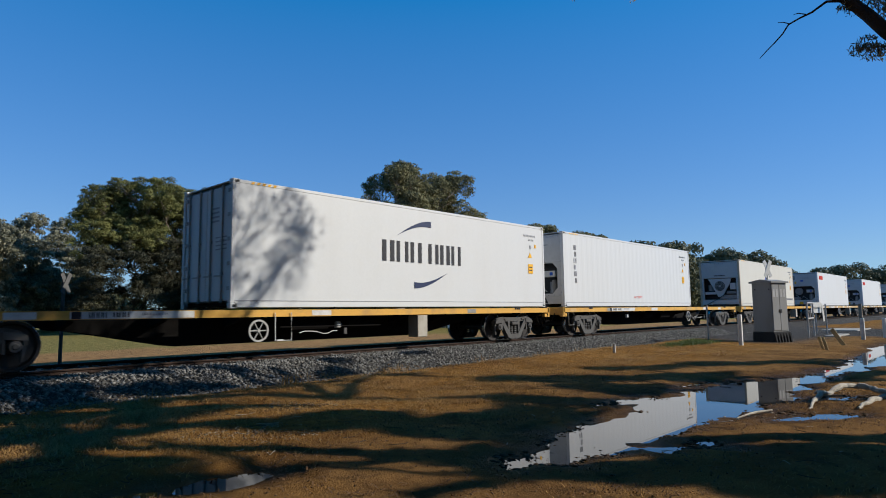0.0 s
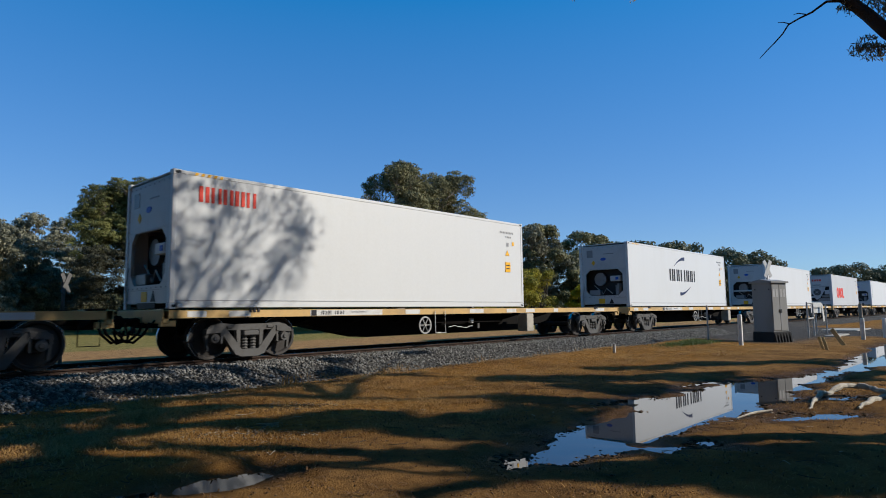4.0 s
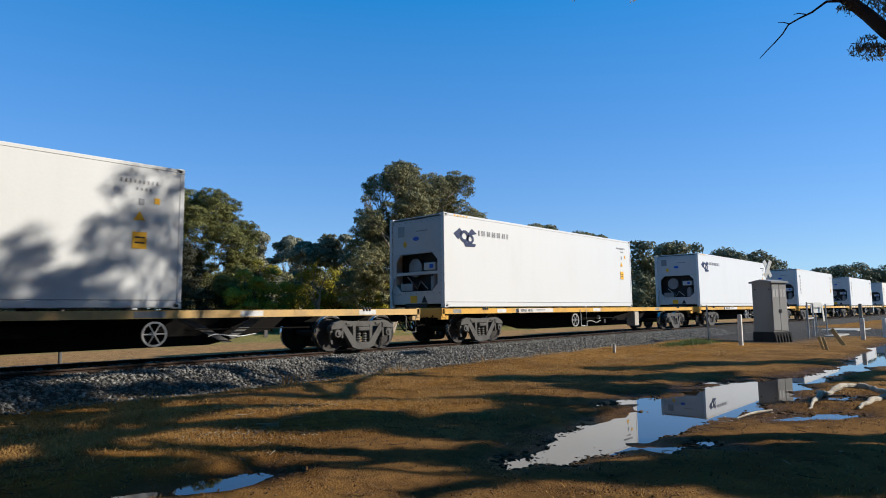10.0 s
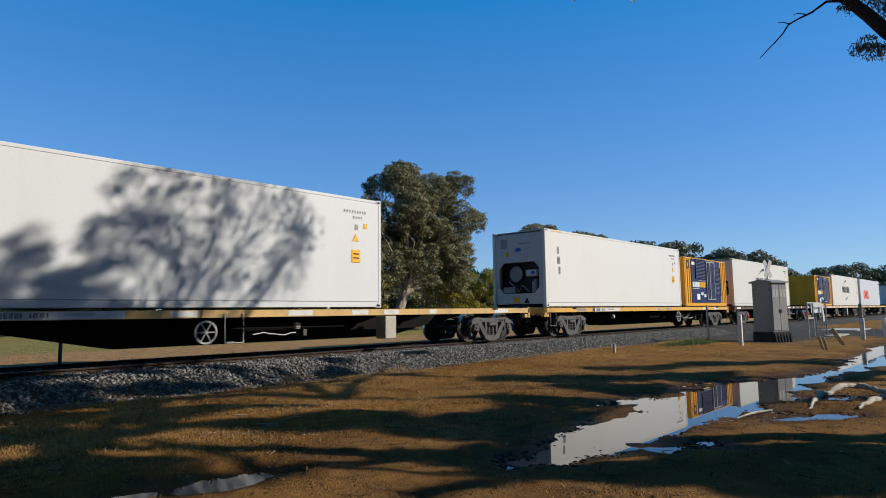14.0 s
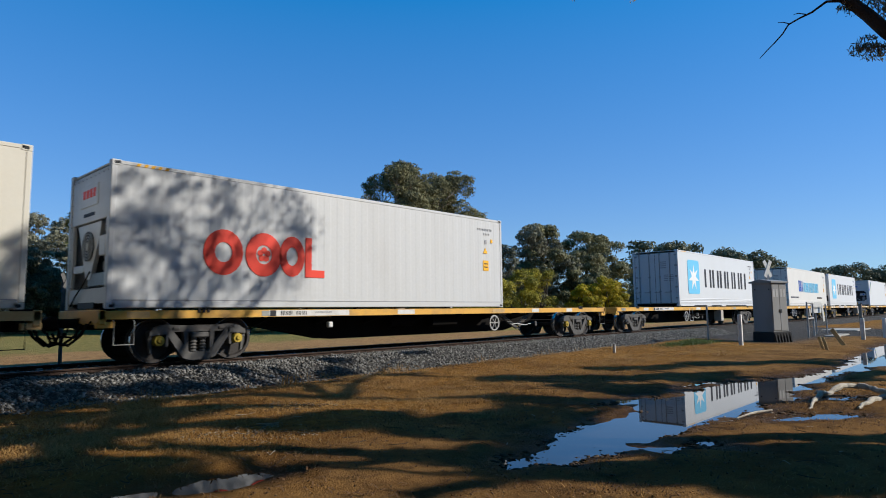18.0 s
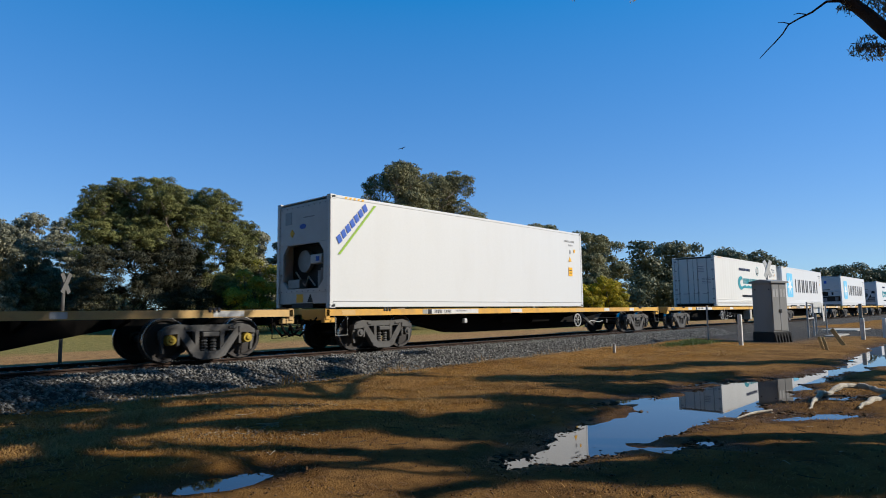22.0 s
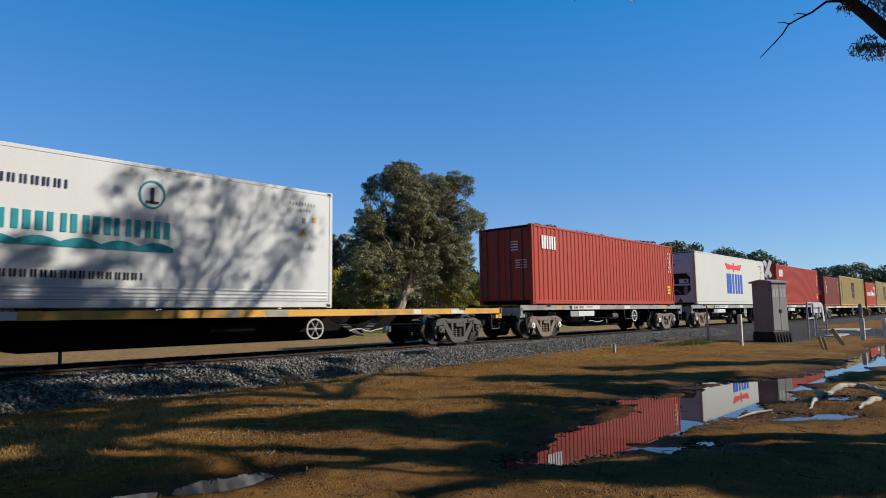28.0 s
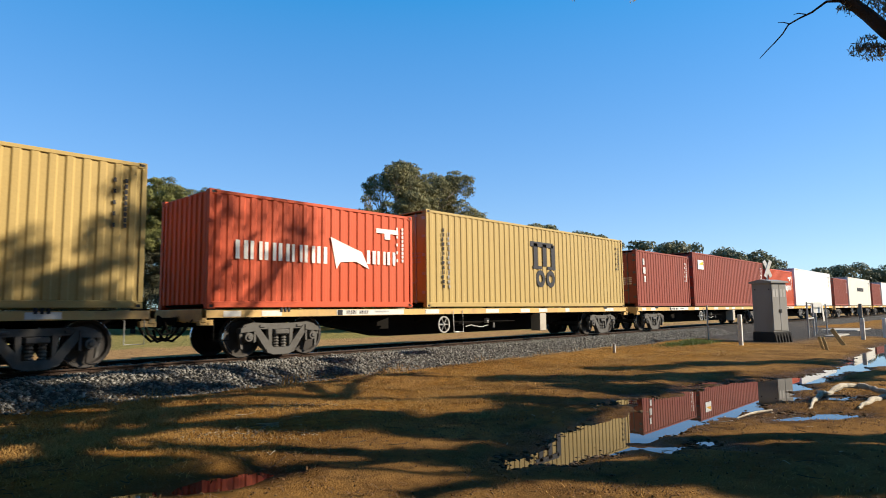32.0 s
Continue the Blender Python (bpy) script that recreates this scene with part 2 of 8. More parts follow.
class Geo:
    """Collects vertices and faces of one part."""

    def __init__(self):
        self.v, self.f = [], []

    def add(self, vs, fs):
        k = len(self.v)
        self.v.extend(vs)
        self.f.extend([tuple(i + k for i in f) for f in fs])
        return self

    def box(self, x0, y0, z0, x1, y1, z1, c=0.0):
        lo, hi = (min(x0, x1), min(y0, y1), min(z0, z1)), (max(x0, x1), max(y0, y1), max(z0, z1))
        if c <= 0:
            vs = [((lo, hi)[i][0], (lo, hi)[j][1], (lo, hi)[k][2]) for i in (0, 1) for j in (0, 1) for k in (0, 1)]
            return self.add(vs, [(0, 1, 3, 2), (4, 6, 7, 5), (0, 4, 5, 1), (2, 3, 7, 6), (0, 2, 6, 4), (1, 5, 7, 3)])
        c = min(c, *(0.45 * (hi[a] - lo[a]) for a in range(3)))
        vs, ix = [], {}
        for s in itertools.product((0, 1), repeat=3):
            for a in range(3):
                ix[s, a] = len(vs)
                vs.append(tuple((lo, hi)[s[b]][b] + (0 if b == a else (c if s[b] == 0 else -c)) for b in range(3)))
        fs = []

        def face(ids):
            p = [Vector(vs[i]) for i in ids]
            mid = sum(p, Vector()) / len(p)
            nrm = (p[1] - p[0]).cross(p[2] - p[0])
            cen = Vector([(lo[i] + hi[i]) / 2 for i in range(3)])
            fs.append(tuple(ids) if nrm.dot(mid - cen) > 0 else tuple(reversed(ids)))
        for a in range(3):
            b, d = (a + 1) % 3, (a + 2) % 3
            for side in (0, 1):
                ring = []
                for p, q in ((0, 0), (1, 0), (1, 1), (0, 1)):
                    s = [0, 0, 0]
                    s[a], s[b], s[d] = side, p, q
                    ring.append(ix[tuple(s), a])
                face(ring)
            for p, q in itertools.product((0, 1), repeat=2):
                s0, s1 = [0, 0, 0], [0, 0, 0]
                s0[a], s0[b], s0[d] = 0, p, q
                s1[a], s1[b], s1[d] = 1, p, q
                face([ix[tuple(s0), b], ix[tuple(s1), b], ix[tuple(s1), d], ix[tuple(s0), d]])
        for s in itertools.product((0, 1), repeat=3):
            face([ix[s, 0], ix[s, 1], ix[s, 2]])
        return self.add(vs, fs)

    def cyl(self, p0, p1, r0, r1=None, n=12):
        return self.tube([p0, p1], [r0, r0 if r1 is None else r1], n)

    def tube(self, pts, radii, n=8, cap=True):
        pts = [Vector(p) for p in pts]
        vs, fs = [], []
        up = Vector((0.31, 0.17, 0.93))
        for i, p in enumerate(pts):
            d = (pts[min(i + 1, len(pts) - 1)] - pts[max(i - 1, 0)]).normalized()
            a = d.cross(up)
            if a.length < 1e-3:
                a = d.cross(Vector((1, 0, 0)))
            a.normalize()
            b = d.cross(a)
            for k in range(n):
                w = 2 * math.pi * k / n
                vs.append(tuple(p + (a * math.cos(w) + b * math.sin(w)) * radii[i]))
        for i in range(len(pts) - 1):
            for k in range(n):
                fs.append((i * n + k, i * n + (k + 1) % n, (i + 1) * n + (k + 1) % n, (i + 1) * n + k))
        if cap:
            fs.append(tuple(reversed(range(n))))
            fs.append(tuple((len(pts) - 1) * n + k for k in range(n)))
        return self.add(vs, fs)

    def prism(self, poly, axis, a0, a1):
        """A flat outline pushed along an axis: 'x' takes (y, z), 'y' takes (x, z), 'z' takes (x, y)."""
        def at(p, a):
            return {"x": (a, p[0], p[1]), "y": (p[0], a, p[1]), "z": (p[0], p[1], a)}[axis]
        n = len(poly)
        vs = [at(p, a0) for p in poly] + [at(p, a1) for p in poly]
        fs = [tuple(range(n)), tuple(reversed(range(n, 2 * n)))]
        fs += [(i, i + n, (i + 1) % n + n, (i + 1) % n) for i in range(n)]
        return self.add(vs, fs)

    def ring(self, cx, cz, r0, r1, y0, y1, n=20, sx=1.0):
        """An upright ring in the x-z plane."""
        vs, fs = [], []
        for k in range(n):
            w = 2 * math.pi * k / n
            for r, y in ((r0, y0), (r1, y0), (r1, y1), (r0, y1)):
                vs.append((cx + sx * r * math.cos(w), y, cz + r * math.sin(w)))
        for k in range(n):
            a, b = 4 * k, 4 * ((k + 1) % n)
            for j in range(4):
                fs.append((a + j, b + j, b + (j + 1) % 4, a + (j + 1) % 4))
        return self.add(vs, fs)

    def move(self, dx, dy, dz):
        self.v = [(x + dx, y + dy, z + dz) for x, y, z in self.v]
        return self

    def mesh(self, name, material):
        me = bpy.data.meshes.new(name)
        me.from_pydata(self.v, [], self.f)
        bm = bmesh.new()
        bm.from_mesh(me)
        bmesh.ops.recalc_face_normals(bm, faces=bm.faces)
        bm.to_mesh(me)
        bm.free()
        me.materials.append(material)
        return me


MADE = {}


def part(name, geo, material, parent, label="", at=None, key=None):
    """One mesh object under a thing or a part; a key lets alike parts share one mesh."""
    if key is not None and key in MADE:
        me = MADE[key]
    else:
        me = geo.mesh(name, material)
        if key is not None:
            MADE[key] = me
    ob = new(name, me)
    ob.parent = parent
    if at is not None:
        ob.location = at
    if name in ("number_marking", "plate_marking", "logo_lettering"):
        tagged(ob, kind="stuff")
    return tagged(ob, label) if label else ob


def thing(name, label, category, group="", kind="", at=None):
    ob = new(name)
    ob.empty_display_size = 0.2
    if at is not None:
        ob.location = at
    return tagged(ob, label, category, group, kind)


def np_mesh(name, verts, faces, material):
    """A mesh straight from arrays; faces all have the same number of corners."""
    verts, faces = np.asarray(verts, np.float32), np.asarray(faces, np.int32)
    me = bpy.data.meshes.new(name)
    k = faces.shape[1]
    me.vertices.add(len(verts))
    me.vertices.foreach_set("co", verts.ravel())
    me.loops.add(faces.size)
    me.loops.foreach_set("vertex_index", faces.ravel())
    me.polygons.add(len(faces))
    me.polygons.foreach_set("loop_start", np.arange(0, faces.size, k, dtype=np.int32))
    me.polygons.foreach_set("loop_total", np.full(len(faces), k, np.int32))
    me.update(calc_edges=True)
    me.materials.append(material)
    return me


def vnoise(x, y, scale, seed):
    """Smooth value noise in 0..1 on arrays."""
    u, v = np.asarray(x, float) / scale, np.asarray(y, float) / scale
    iu, iv = np.floor(u).astype(np.int64), np.floor(v).astype(np.int64)
    fu, fv = u - iu, v - iv
    fu, fv = fu * fu * (3 - 2 * fu), fv * fv * (3 - 2 * fv)

    def h(a, b):
        k = (a * 374761393 + b * 668265263 + seed * 974711) & 0xFFFFFFFF
        k = ((k ^ (k >> 13)) * 1274126177) & 0xFFFFFFFF
        return ((k ^ (k >> 16)) & 0xFFFF) / 65535.0
    return (h(iu, iv) * (1 - fu) + h(iu + 1, iv) * fu) * (1 - fv) + (h(iu, iv + 1) * (1 - fu) + h(iu + 1, iv + 1) * fu) * fv


def smooth(a, b, x):
    t = np.clip((np.asarray(x, float) - a) / (b - a), 0, 1)
    return t * t * (3 - 2 * t)


def near_path(x, y, path):
    """Distance from points to a chain of (x, y, half width); below 0 is inside."""
    best = np.full(np.shape(x), 1e9)
    for (ax, ay, aw), (bx, by, bw) in zip(path[:-1], path[1:]):
        dx, dy = bx - ax, by - ay
        t = np.clip(((x - ax) * dx + (y - ay) * dy) / (dx * dx + dy * dy), 0, 1)
        best = np.minimum(best, np.hypot(x - ax - t * dx, y - ay - t * dy) - (aw + t * (bw - aw)))
    return best


# ---- ground ----
PUDDLE = [(4.75, 3.47, 0.10), (5.03, 3.37, 0.17), (5.6, 3.43, 0.30), (6.3, 3.51, 0.42), (7.0, 3.46, 0.50), (8.3, 3.42, 0.58), (9.1, 3.52, 0.70), (10.7, 3.42, 0.66), (12.2, 3.46, 0.60),
          (12.9, 3.36, 0.42), (14.0, 3.20, 0.26), (15.0, 3.05, 0.17), (15.9, 2.97, 0.14), (17.0, 2.91, 0.20), (17.8, 2.80, 0.36), (19.9, 2.70, 0.70), (24.0, 2.60, 1.05), (28.0, 2.50, 1.25), (31.0, 2.4, 1.2)]
SMALL_PUDDLES = [[(6.05, 2.68, 0.02), (6.6, 2.43, 0.09)], [(8.45, 2.42, 0.10), (8.95, 2.05, 0.24), (9.35, 1.85, 0.16)], [(11.0, 2.22, 0.06), (11.6, 2.0, 0.07)],
                 [(8.35, 4.50, 0.10), (8.9, 4.40, 0.12), (9.6, 4.36, 0.06)], [(11.15, 4.62, 0.06), (12.4, 4.36, 0.09)],
                 [(1.95, 5.1, 0.11), (2.4, 4.95, 0.13), (2.9, 4.83, 0.07)]]


def road_mask(x, y):
    """The crossing road, which meets the track square."""
    return 1 - smooth(0.0, 1.2, np.abs(np.asarray(x) - 40.0 - 0.1 * (np.asarray(y) - TRACK_Y)) - 5.0)


def ground_z(x, y):
    x, y = np.asarray(x, float), np.asarray(y, float)
    fade = np.exp(-np.hypot(x - 8, y - 5) / 60)
    z = 0.055 + 0.05 * (vnoise(x, y, 2.3, 1) - 0.4) + 0.028 * (vnoise(x, y, 0.5, 2) - 0.5) + fade * 0.018 * (vnoise(x, y, 0.17, 3) - 0.5)
    z = z + 0.10 * np.exp(-((y - 8.7 - 0.05 * x) / 0.9) ** 2) * smooth(2, 6, x) * (0.4 + vnoise(x, y, 1.6, 5))
    z = np.maximum(z, 0.022 + 0.01 * vnoise(x, y, 0.3, 9))
    d = np.abs(y - TRACK_Y)
    bank = 0.335 * (1 - smooth(1.75, 3.5, d))
    z = np.maximum(z * smooth(1.6, 3.6, d), bank)
    z = np.where(y > TRACK_Y, np.maximum(z, 0.08 + 0.25 * smooth(20, 60, y)), z)
    rm = road_mask(x, y)
    z = z * (1 - rm) + rm * (0.06 + 0.33 * (1 - smooth(1.2, 6.0, d)))
    jag = 0.30 * (vnoise(x, y, 0.55, 21) - 0.5) + 0.30 * (vnoise(x, y, 0.18, 22) - 0.5)
    pd = near_path(x, y, PUDDLE) - 0.05 + jag * 0.95
    for q in SMALL_PUDDLES:
        pd = np.minimum(pd, near_path(x, y, q) + jag * 0.9)
    return np.where(pd < 0.45, np.minimum(z, 0.12 * pd), z), pd


def spaced(a, b, fine, grow_lo, grow_hi, lo, hi):
    core = list(np.arange(a, b, fine))
    up, step = [b], fine
    while up[-1] < hi:
        step *= grow_hi
        up.append(up[-1] + step)
    down, step = [a], fine
    while down[-1] > lo:
        step *= grow_lo
        down.append(down[-1] - step)
    return np.array(sorted(set(list(reversed(down[1:])) + core + up)))


def ground_material():
    m = bpy.data.materials.new("dry_earth")
    m.use_nodes = True
    n, link = m.node_tree.nodes, m.node_tree.links.new
    b = n["Principled BSDF"]
    tc, at = n.new("ShaderNodeTexCoord"), n.new("ShaderNodeAttribute")
    at.attribute_name = "zone"
    sep = n.new("ShaderNodeSeparateColor")
    link(at.outputs["Color"], sep.inputs[0])

    def noise_node(scale, detail, rough=0.6):
        k = n.new("ShaderNodeTexNoise")
        k.inputs["Scale"].default_value, k.inputs["Detail"].default_value, k.inputs["Roughness"].default_value = scale, detail, rough
        link(tc.outputs["Object"], k.inputs["Vector"])
        return k

    def mixer(fac, a, c):
        k = n.new("ShaderNodeMix")
        k.data_type = "RGBA"
        link(fac, k.inputs["Factor"])
        for s, v in (("A", a), ("B", c)):
            if isinstance(v, tuple):
                k.inputs[s].default_value = rgb(*v)
            else:
                link(v, k.inputs[s])
        return k.outputs["Result"]

    def span(v, lo, hi):
        k = n.new("ShaderNodeMapRange")
        k.inputs["From Min"].default_value, k.inputs["From Max"].default_value = lo, hi
        link(v, k.inputs["Value"])
        return k.outputs[0]
    big, mid, fine = noise_node(0.7, 6), noise_node(5, 6), noise_node(60, 3, 0.7)
    earth = mixer(span(big.outputs["Fac"], 0.35, 0.65), (0.155, 0.080, 0.028), (0.33, 0.177, 0.060))
    earth = mixer(span(mid.outputs["Fac"], 0.5, 0.75), earth, (0.085, 0.046, 0.019))
    grass = mixer(span(mid.outputs["Fac"], 0.3, 0.7), (0.13, 0.060, 0.014), (0.37, 0.180, 0.042))
    field = mixer(span(mid.outputs["Fac"], 0.35, 0.65), (0.16, 0.15, 0.045), (0.30, 0.23, 0.085))
    gravel = mixer(span(fine.outputs["Fac"], 0.35, 0.65), (0.025, 0.024, 0.023), (0.11, 0.104, 0.096))
    col = mixer(sep.outputs[0], earth, grass)
    col = mixer(sep.outputs[1], col, gravel)
    wet = n.new("ShaderNodeHueSaturation")
    wet.inputs["Value"].default_value, wet.inputs["Saturation"].default_value = 0.42, 1.1
    link(col, wet.inputs["Color"])
    fgrass = n.new("ShaderNodeSeparateXYZ")
    link(tc.outputs["Object"], fgrass.inputs[0])
    edge = n.new("ShaderNodeMath")
    edge.operation = "MULTIPLY_ADD"
    edge.inputs[1].default_value = 6.0
    link(big.outputs["Fac"], edge.inputs[0])
    link(fgrass.outputs["Y"], edge.inputs[2])
    col = mixer(sep.outputs[2], col, wet.outputs[0])
    road = mixer(span(mid.outputs["Fac"], 0.35, 0.7), (0.42, 0.25, 0.11), (0.22, 0.13, 0.06))
    col = mixer(span(edge.outputs[0], 20.3, 21.3), col, road)
    col = mixer(span(edge.outputs[0], 28.0, 29.5), col, field)
    spk = n.new("ShaderNodeHueSaturation")
    v = n.new("ShaderNodeMath")
    v.operation = "MULTIPLY_ADD"
    v.inputs[1].default_value, v.inputs[2].default_value = 0.9, 0.55
    link(fine.outputs["Fac"], v.inputs[0])
    link(v.outputs[0], spk.inputs["Value"])
    link(col, spk.inputs["Color"])
    link(spk.outputs[0], b.inputs["Base Color"])
    r = n.new("ShaderNodeMapRange")
    r.inputs["To Min"].default_value, r.inputs["To Max"].default_value = 0.95, 0.45
    link(sep.outputs[2], r.inputs["Value"])
    link(r.outputs[0], b.inputs["Roughness"])
    b.inputs["Specular IOR Level"].default_value = 0.03
    bp = n.new("ShaderNodeBump")
    bp.inputs["Strength"].default_value, bp.inputs["Distance"].default_value = 1.0, 0.045
    hsum = n.new("ShaderNodeMath")
    hsum.operation = "ADD"
    link(mid.outputs["Fac"], hsum.inputs[0])
    link(fine.outputs["Fac"], hsum.inputs[1])
    link(hsum.outputs[0], bp.inputs["Height"])
    link(bp.outputs[0], b.inputs["Normal"])
    return m


def build_ground():
    xs = spaced(0.5, 18.0, 0.075, 1.25, 1.035, -2500, 3500)
    ys = spaced(0.8, 11.0, 0.075, 1.25, 1.04, -2500, 3500)
    gx, gy = np.meshgrid(xs, ys, indexing="ij")
    z, pd = ground_z(gx, gy)
    far = np.hypot(gx, gy)
    z = np.where(far > 400, 0.3, z)
    nx, ny = gx.shape
    idx = np.arange(nx * ny).reshape(nx, ny)
    faces = np.stack([idx[:-1, :-1], idx[1:, :-1], idx[1:, 1:], idx[:-1, 1:]], -1).reshape(-1, 4)
    me = np_mesh("ground", np.stack([gx, gy, z], -1).reshape(-1, 3), faces, ground_material())
    me.polygons.foreach_set("use_smooth", np.ones(len(me.polygons), bool))
    zone = me.color_attributes.new("zone", "FLOAT_COLOR", "POINT")
    d = np.abs(gy - TRACK_Y)
    patch = vnoise(gx, gy, 1.7, 31) * 0.6 + vnoise(gx, gy, 0.5, 32) * 0.4
    band = smooth(4.6, 6.2, gy - 0.05 * gx) * (1 - smooth(10.0, 10.6, gy))
    grass = np.clip(band * smooth(0.28, 0.5, patch) + 0.35 * smooth(0.55, 0.7, patch) * (gy < 5), 0, 1)
    gravel = np.clip((1 - smooth(3.0, 3.5, d + 0.5 * (patch - 0.5))) + road_mask(gx, gy) + smooth(24, 27, gx - gy * 0.1) * (1 - smooth(42, 50, gx)) * smooth(5.5, 7.5, gy) * (1 - smooth(20, 24, gy)), 0, 1)
    wet = 1 - smooth(0.0, 0.6, pd + 0.5 * (patch - 0.5))
    c = np.stack([grass, gravel, wet, np.ones_like(wet)], -1).reshape(-1, 4).astype(np.float32)
    zone.data.foreach_set("color", c.ravel())
    ob = new("ground", me)
    tagged(ob, "bare brown earth with dry grass and mud", "ground", kind="structure")
    w = bpy.data.materials.new("muddy_water")
    w.use_nodes = True
    b = w.node_tree.nodes["Principled BSDF"]
    b.inputs["Base Color"].default_value = rgb(0.022, 0.017, 0.012)
    b.inputs["Roughness"].default_value, b.inputs["IOR"].default_value = 0.015, 1.45
    no, bp = w.node_tree.nodes.new("ShaderNodeTexNoise"), w.node_tree.nodes.new("ShaderNodeBump")
    no.inputs["Scale"].default_value = 3.0
    bp.inputs["Strength"].default_value, bp.inputs["Distance"].default_value = 0.02, 0.01
    w.node_tree.links.new(no.outputs["Fac"], bp.inputs["Height"])
    w.node_tree.links.new(bp.outputs[0], b.inputs["Normal"])
    g = Geo().add([(1.2, 0.9, 0), (31.5, 0.9, 0), (31.5, 6.5, 0), (1.2, 6.5, 0)], [(0, 1, 2, 3)])
    tagged(new("water", g.mesh("water", w)), "still muddy puddle mirroring the sky", "puddle", kind="structure")


build_ground()

# ---- track ----


def build_track():
    track = thing("railway_track", "steel rails on sleepers in grey ballast", "railway track", kind="structure", at=(0, TRACK_Y, 0))
    prof = [(-0.07, -0.16), (0.07, -0.16), (0.07, -0.145), (0.012, -0.125), (0.012, -0.045), (0.036, -0.03), (0.036, -0.006), (0.028, 0), (-0.028, 0), (-0.036, -0.006), (-0.036, -0.03), (-0.012, -0.045), (-0.012, -0.125), (-0.07, -0.145)]
    for s in (-1, 1):
        r = part("rail", Geo().prism([(s * 0.7525 + a, RAIL_Z + b) for a, b in prof], "x", -80, 700), RAILM, track)
        part("railhead", Geo().box(-80, s * 0.7525 - 0.024, RAIL_Z, 700, s * 0.7525 + 0.024, RAIL_Z + 0.002), TREAD, r, "polished running surface")
    tie = Geo().box(-0.12, -1.27, 0.12, 0.12, 1.27, 0.335, 0.015)
    clip = Geo()
    for s in (-1, 1):
        for o in (-1, 1):
            clip.box(-0.05, s * 0.7525 + o * 0.12 - 0.05, 0.335, 0.05, s * 0.7525 + o * 0.12 + 0.05, 0.36, 0.01)
            clip.cyl((0, s * 0.7525 + o * 0.1, 0.34), (0, s * 0.7525 + o * 0.1, 0.385), 0.018, n=6)
    for i in range(150):
        sl = part("sleeper", tie, SLEEPER, track, at=(-8 + 0.67 * i, 0, 0), key="sleeper")
        part("rail_fastening", clip, RAILM, sl, key="fastening")


build_track()

# ---- train ----
TRAIN = []          # (thing, place along the train, y, z)


def revolve(geo, prof, n=24):
    """Turns a chain of (radius, y) round the y axis."""
    vs = [(r * math.cos(2 * math.pi * k / n), y, r * math.sin(2 * math.pi * k / n)) for r, y in prof for k in range(n)]
    fs = [(i * n + k, i * n + (k + 1) % n, (i + 1) * n + (k + 1) % n, (i + 1) * n + k) for i in range(len(prof) - 1) for k in range(n)]
    return geo.add(vs, fs)


def wheelset_geo():
    g = Geo()
    for s in (-1, 1):
        y = s * 0.7525
        prof = [(0.05, y + s * 0.09), (0.13, y + s * 0.09), (0.16, y + s * 0.03), (0.37, y + s * 0.015), (0.40, y + s * 0.065), (0.455, y + s * 0.068), (0.46, y - s * 0.03), (0.487, y - s * 0.045), (0.487, y - s * 0.07), (0.40, y - s * 0.07), (0.37, y - s * 0.01), (0.16, y - s * 0.02), (0.12, y - s * 0.09), (0.05, y - s * 0.09)]
        revolve(g, prof)
    g.cyl((0, -0.95, 0), (0, 0.95, 0), 0.075, n=10)
    return g


def frame_geo():
    """A cast side frame: bowed top chord with rounded shoulders over the axles, two slanting arms, deep bottom seat."""
    g = Geo()
    w = 0.06
    g.prism([(-1.05, 0.02), (-1.03, 0.17), (-0.93, 0.27), (-0.72, 0.325), (-0.36, 0.30), (0.36, 0.30), (0.72, 0.325), (0.93, 0.27), (1.03, 0.17), (1.05, 0.02), (0.985, 0.02), (0.96, 0.13), (0.72, 0.17), (0.3, 0.165), (-0.3, 0.165), (-0.72, 0.17), (-0.96, 0.13), (-0.985, 0.02)], "y", -w, w)
    for s in (-1, 1):
        g.prism([(s * 0.76, 0.22), (s * 0.60, 0.24), (s * 0.19, -0.27), (s * 0.34, -0.38)], "y", -w - 0.022, w + 0.022)
        g.prism([(s * 0.335, 0.22), (s * 0.235, 0.22), (s * 0.235, -0.28), (s * 0.30, -0.28)], "y", -w - 0.006, w + 0.006)
        g.prism([(s * 0.70, 0.20), (s * 0.655, 0.20), (s * 0.66, -0.11), (s * 0.71, -0.13)], "y", -0.09, 0.09)
        g.prism([(s * 1.045, 0.10), (s * 0.66, 0.13), (s * 0.66, 0.25), (s * 0.90, 0.25), (s * 1.03, 0.19)], "y", -0.105, 0.105)
        g.prism([(s * 1.04, 0.02), (s * 1.00, -0.26), (s * 0.95, -0.27), (s * 0.975, 0.02)], "y", -0.04, 0.04)
        g.box(s * 0.42, -0.085, 0.20, s * 0.56, 0.085, 0.27, 0.015)
    g.prism([(-0.40, -0.255), (0.40, -0.255), (0.36, -0.36), (0.2, -0.42), (-0.2, -0.42), (-0.36, -0.36)], "y", -w - 0.03, w + 0.03)
    return g


def spring_geo():
    """One coil spring, its turns as ridges."""
    z = [-0.27 + 0.032 * k for k in range(11)]
    return Geo().tube([(0, 0, k) for k in z], [0.078 if i % 2 else 0.052 for i in range(11)], 8)


WHEELSETS = {-1: [], 1: []}


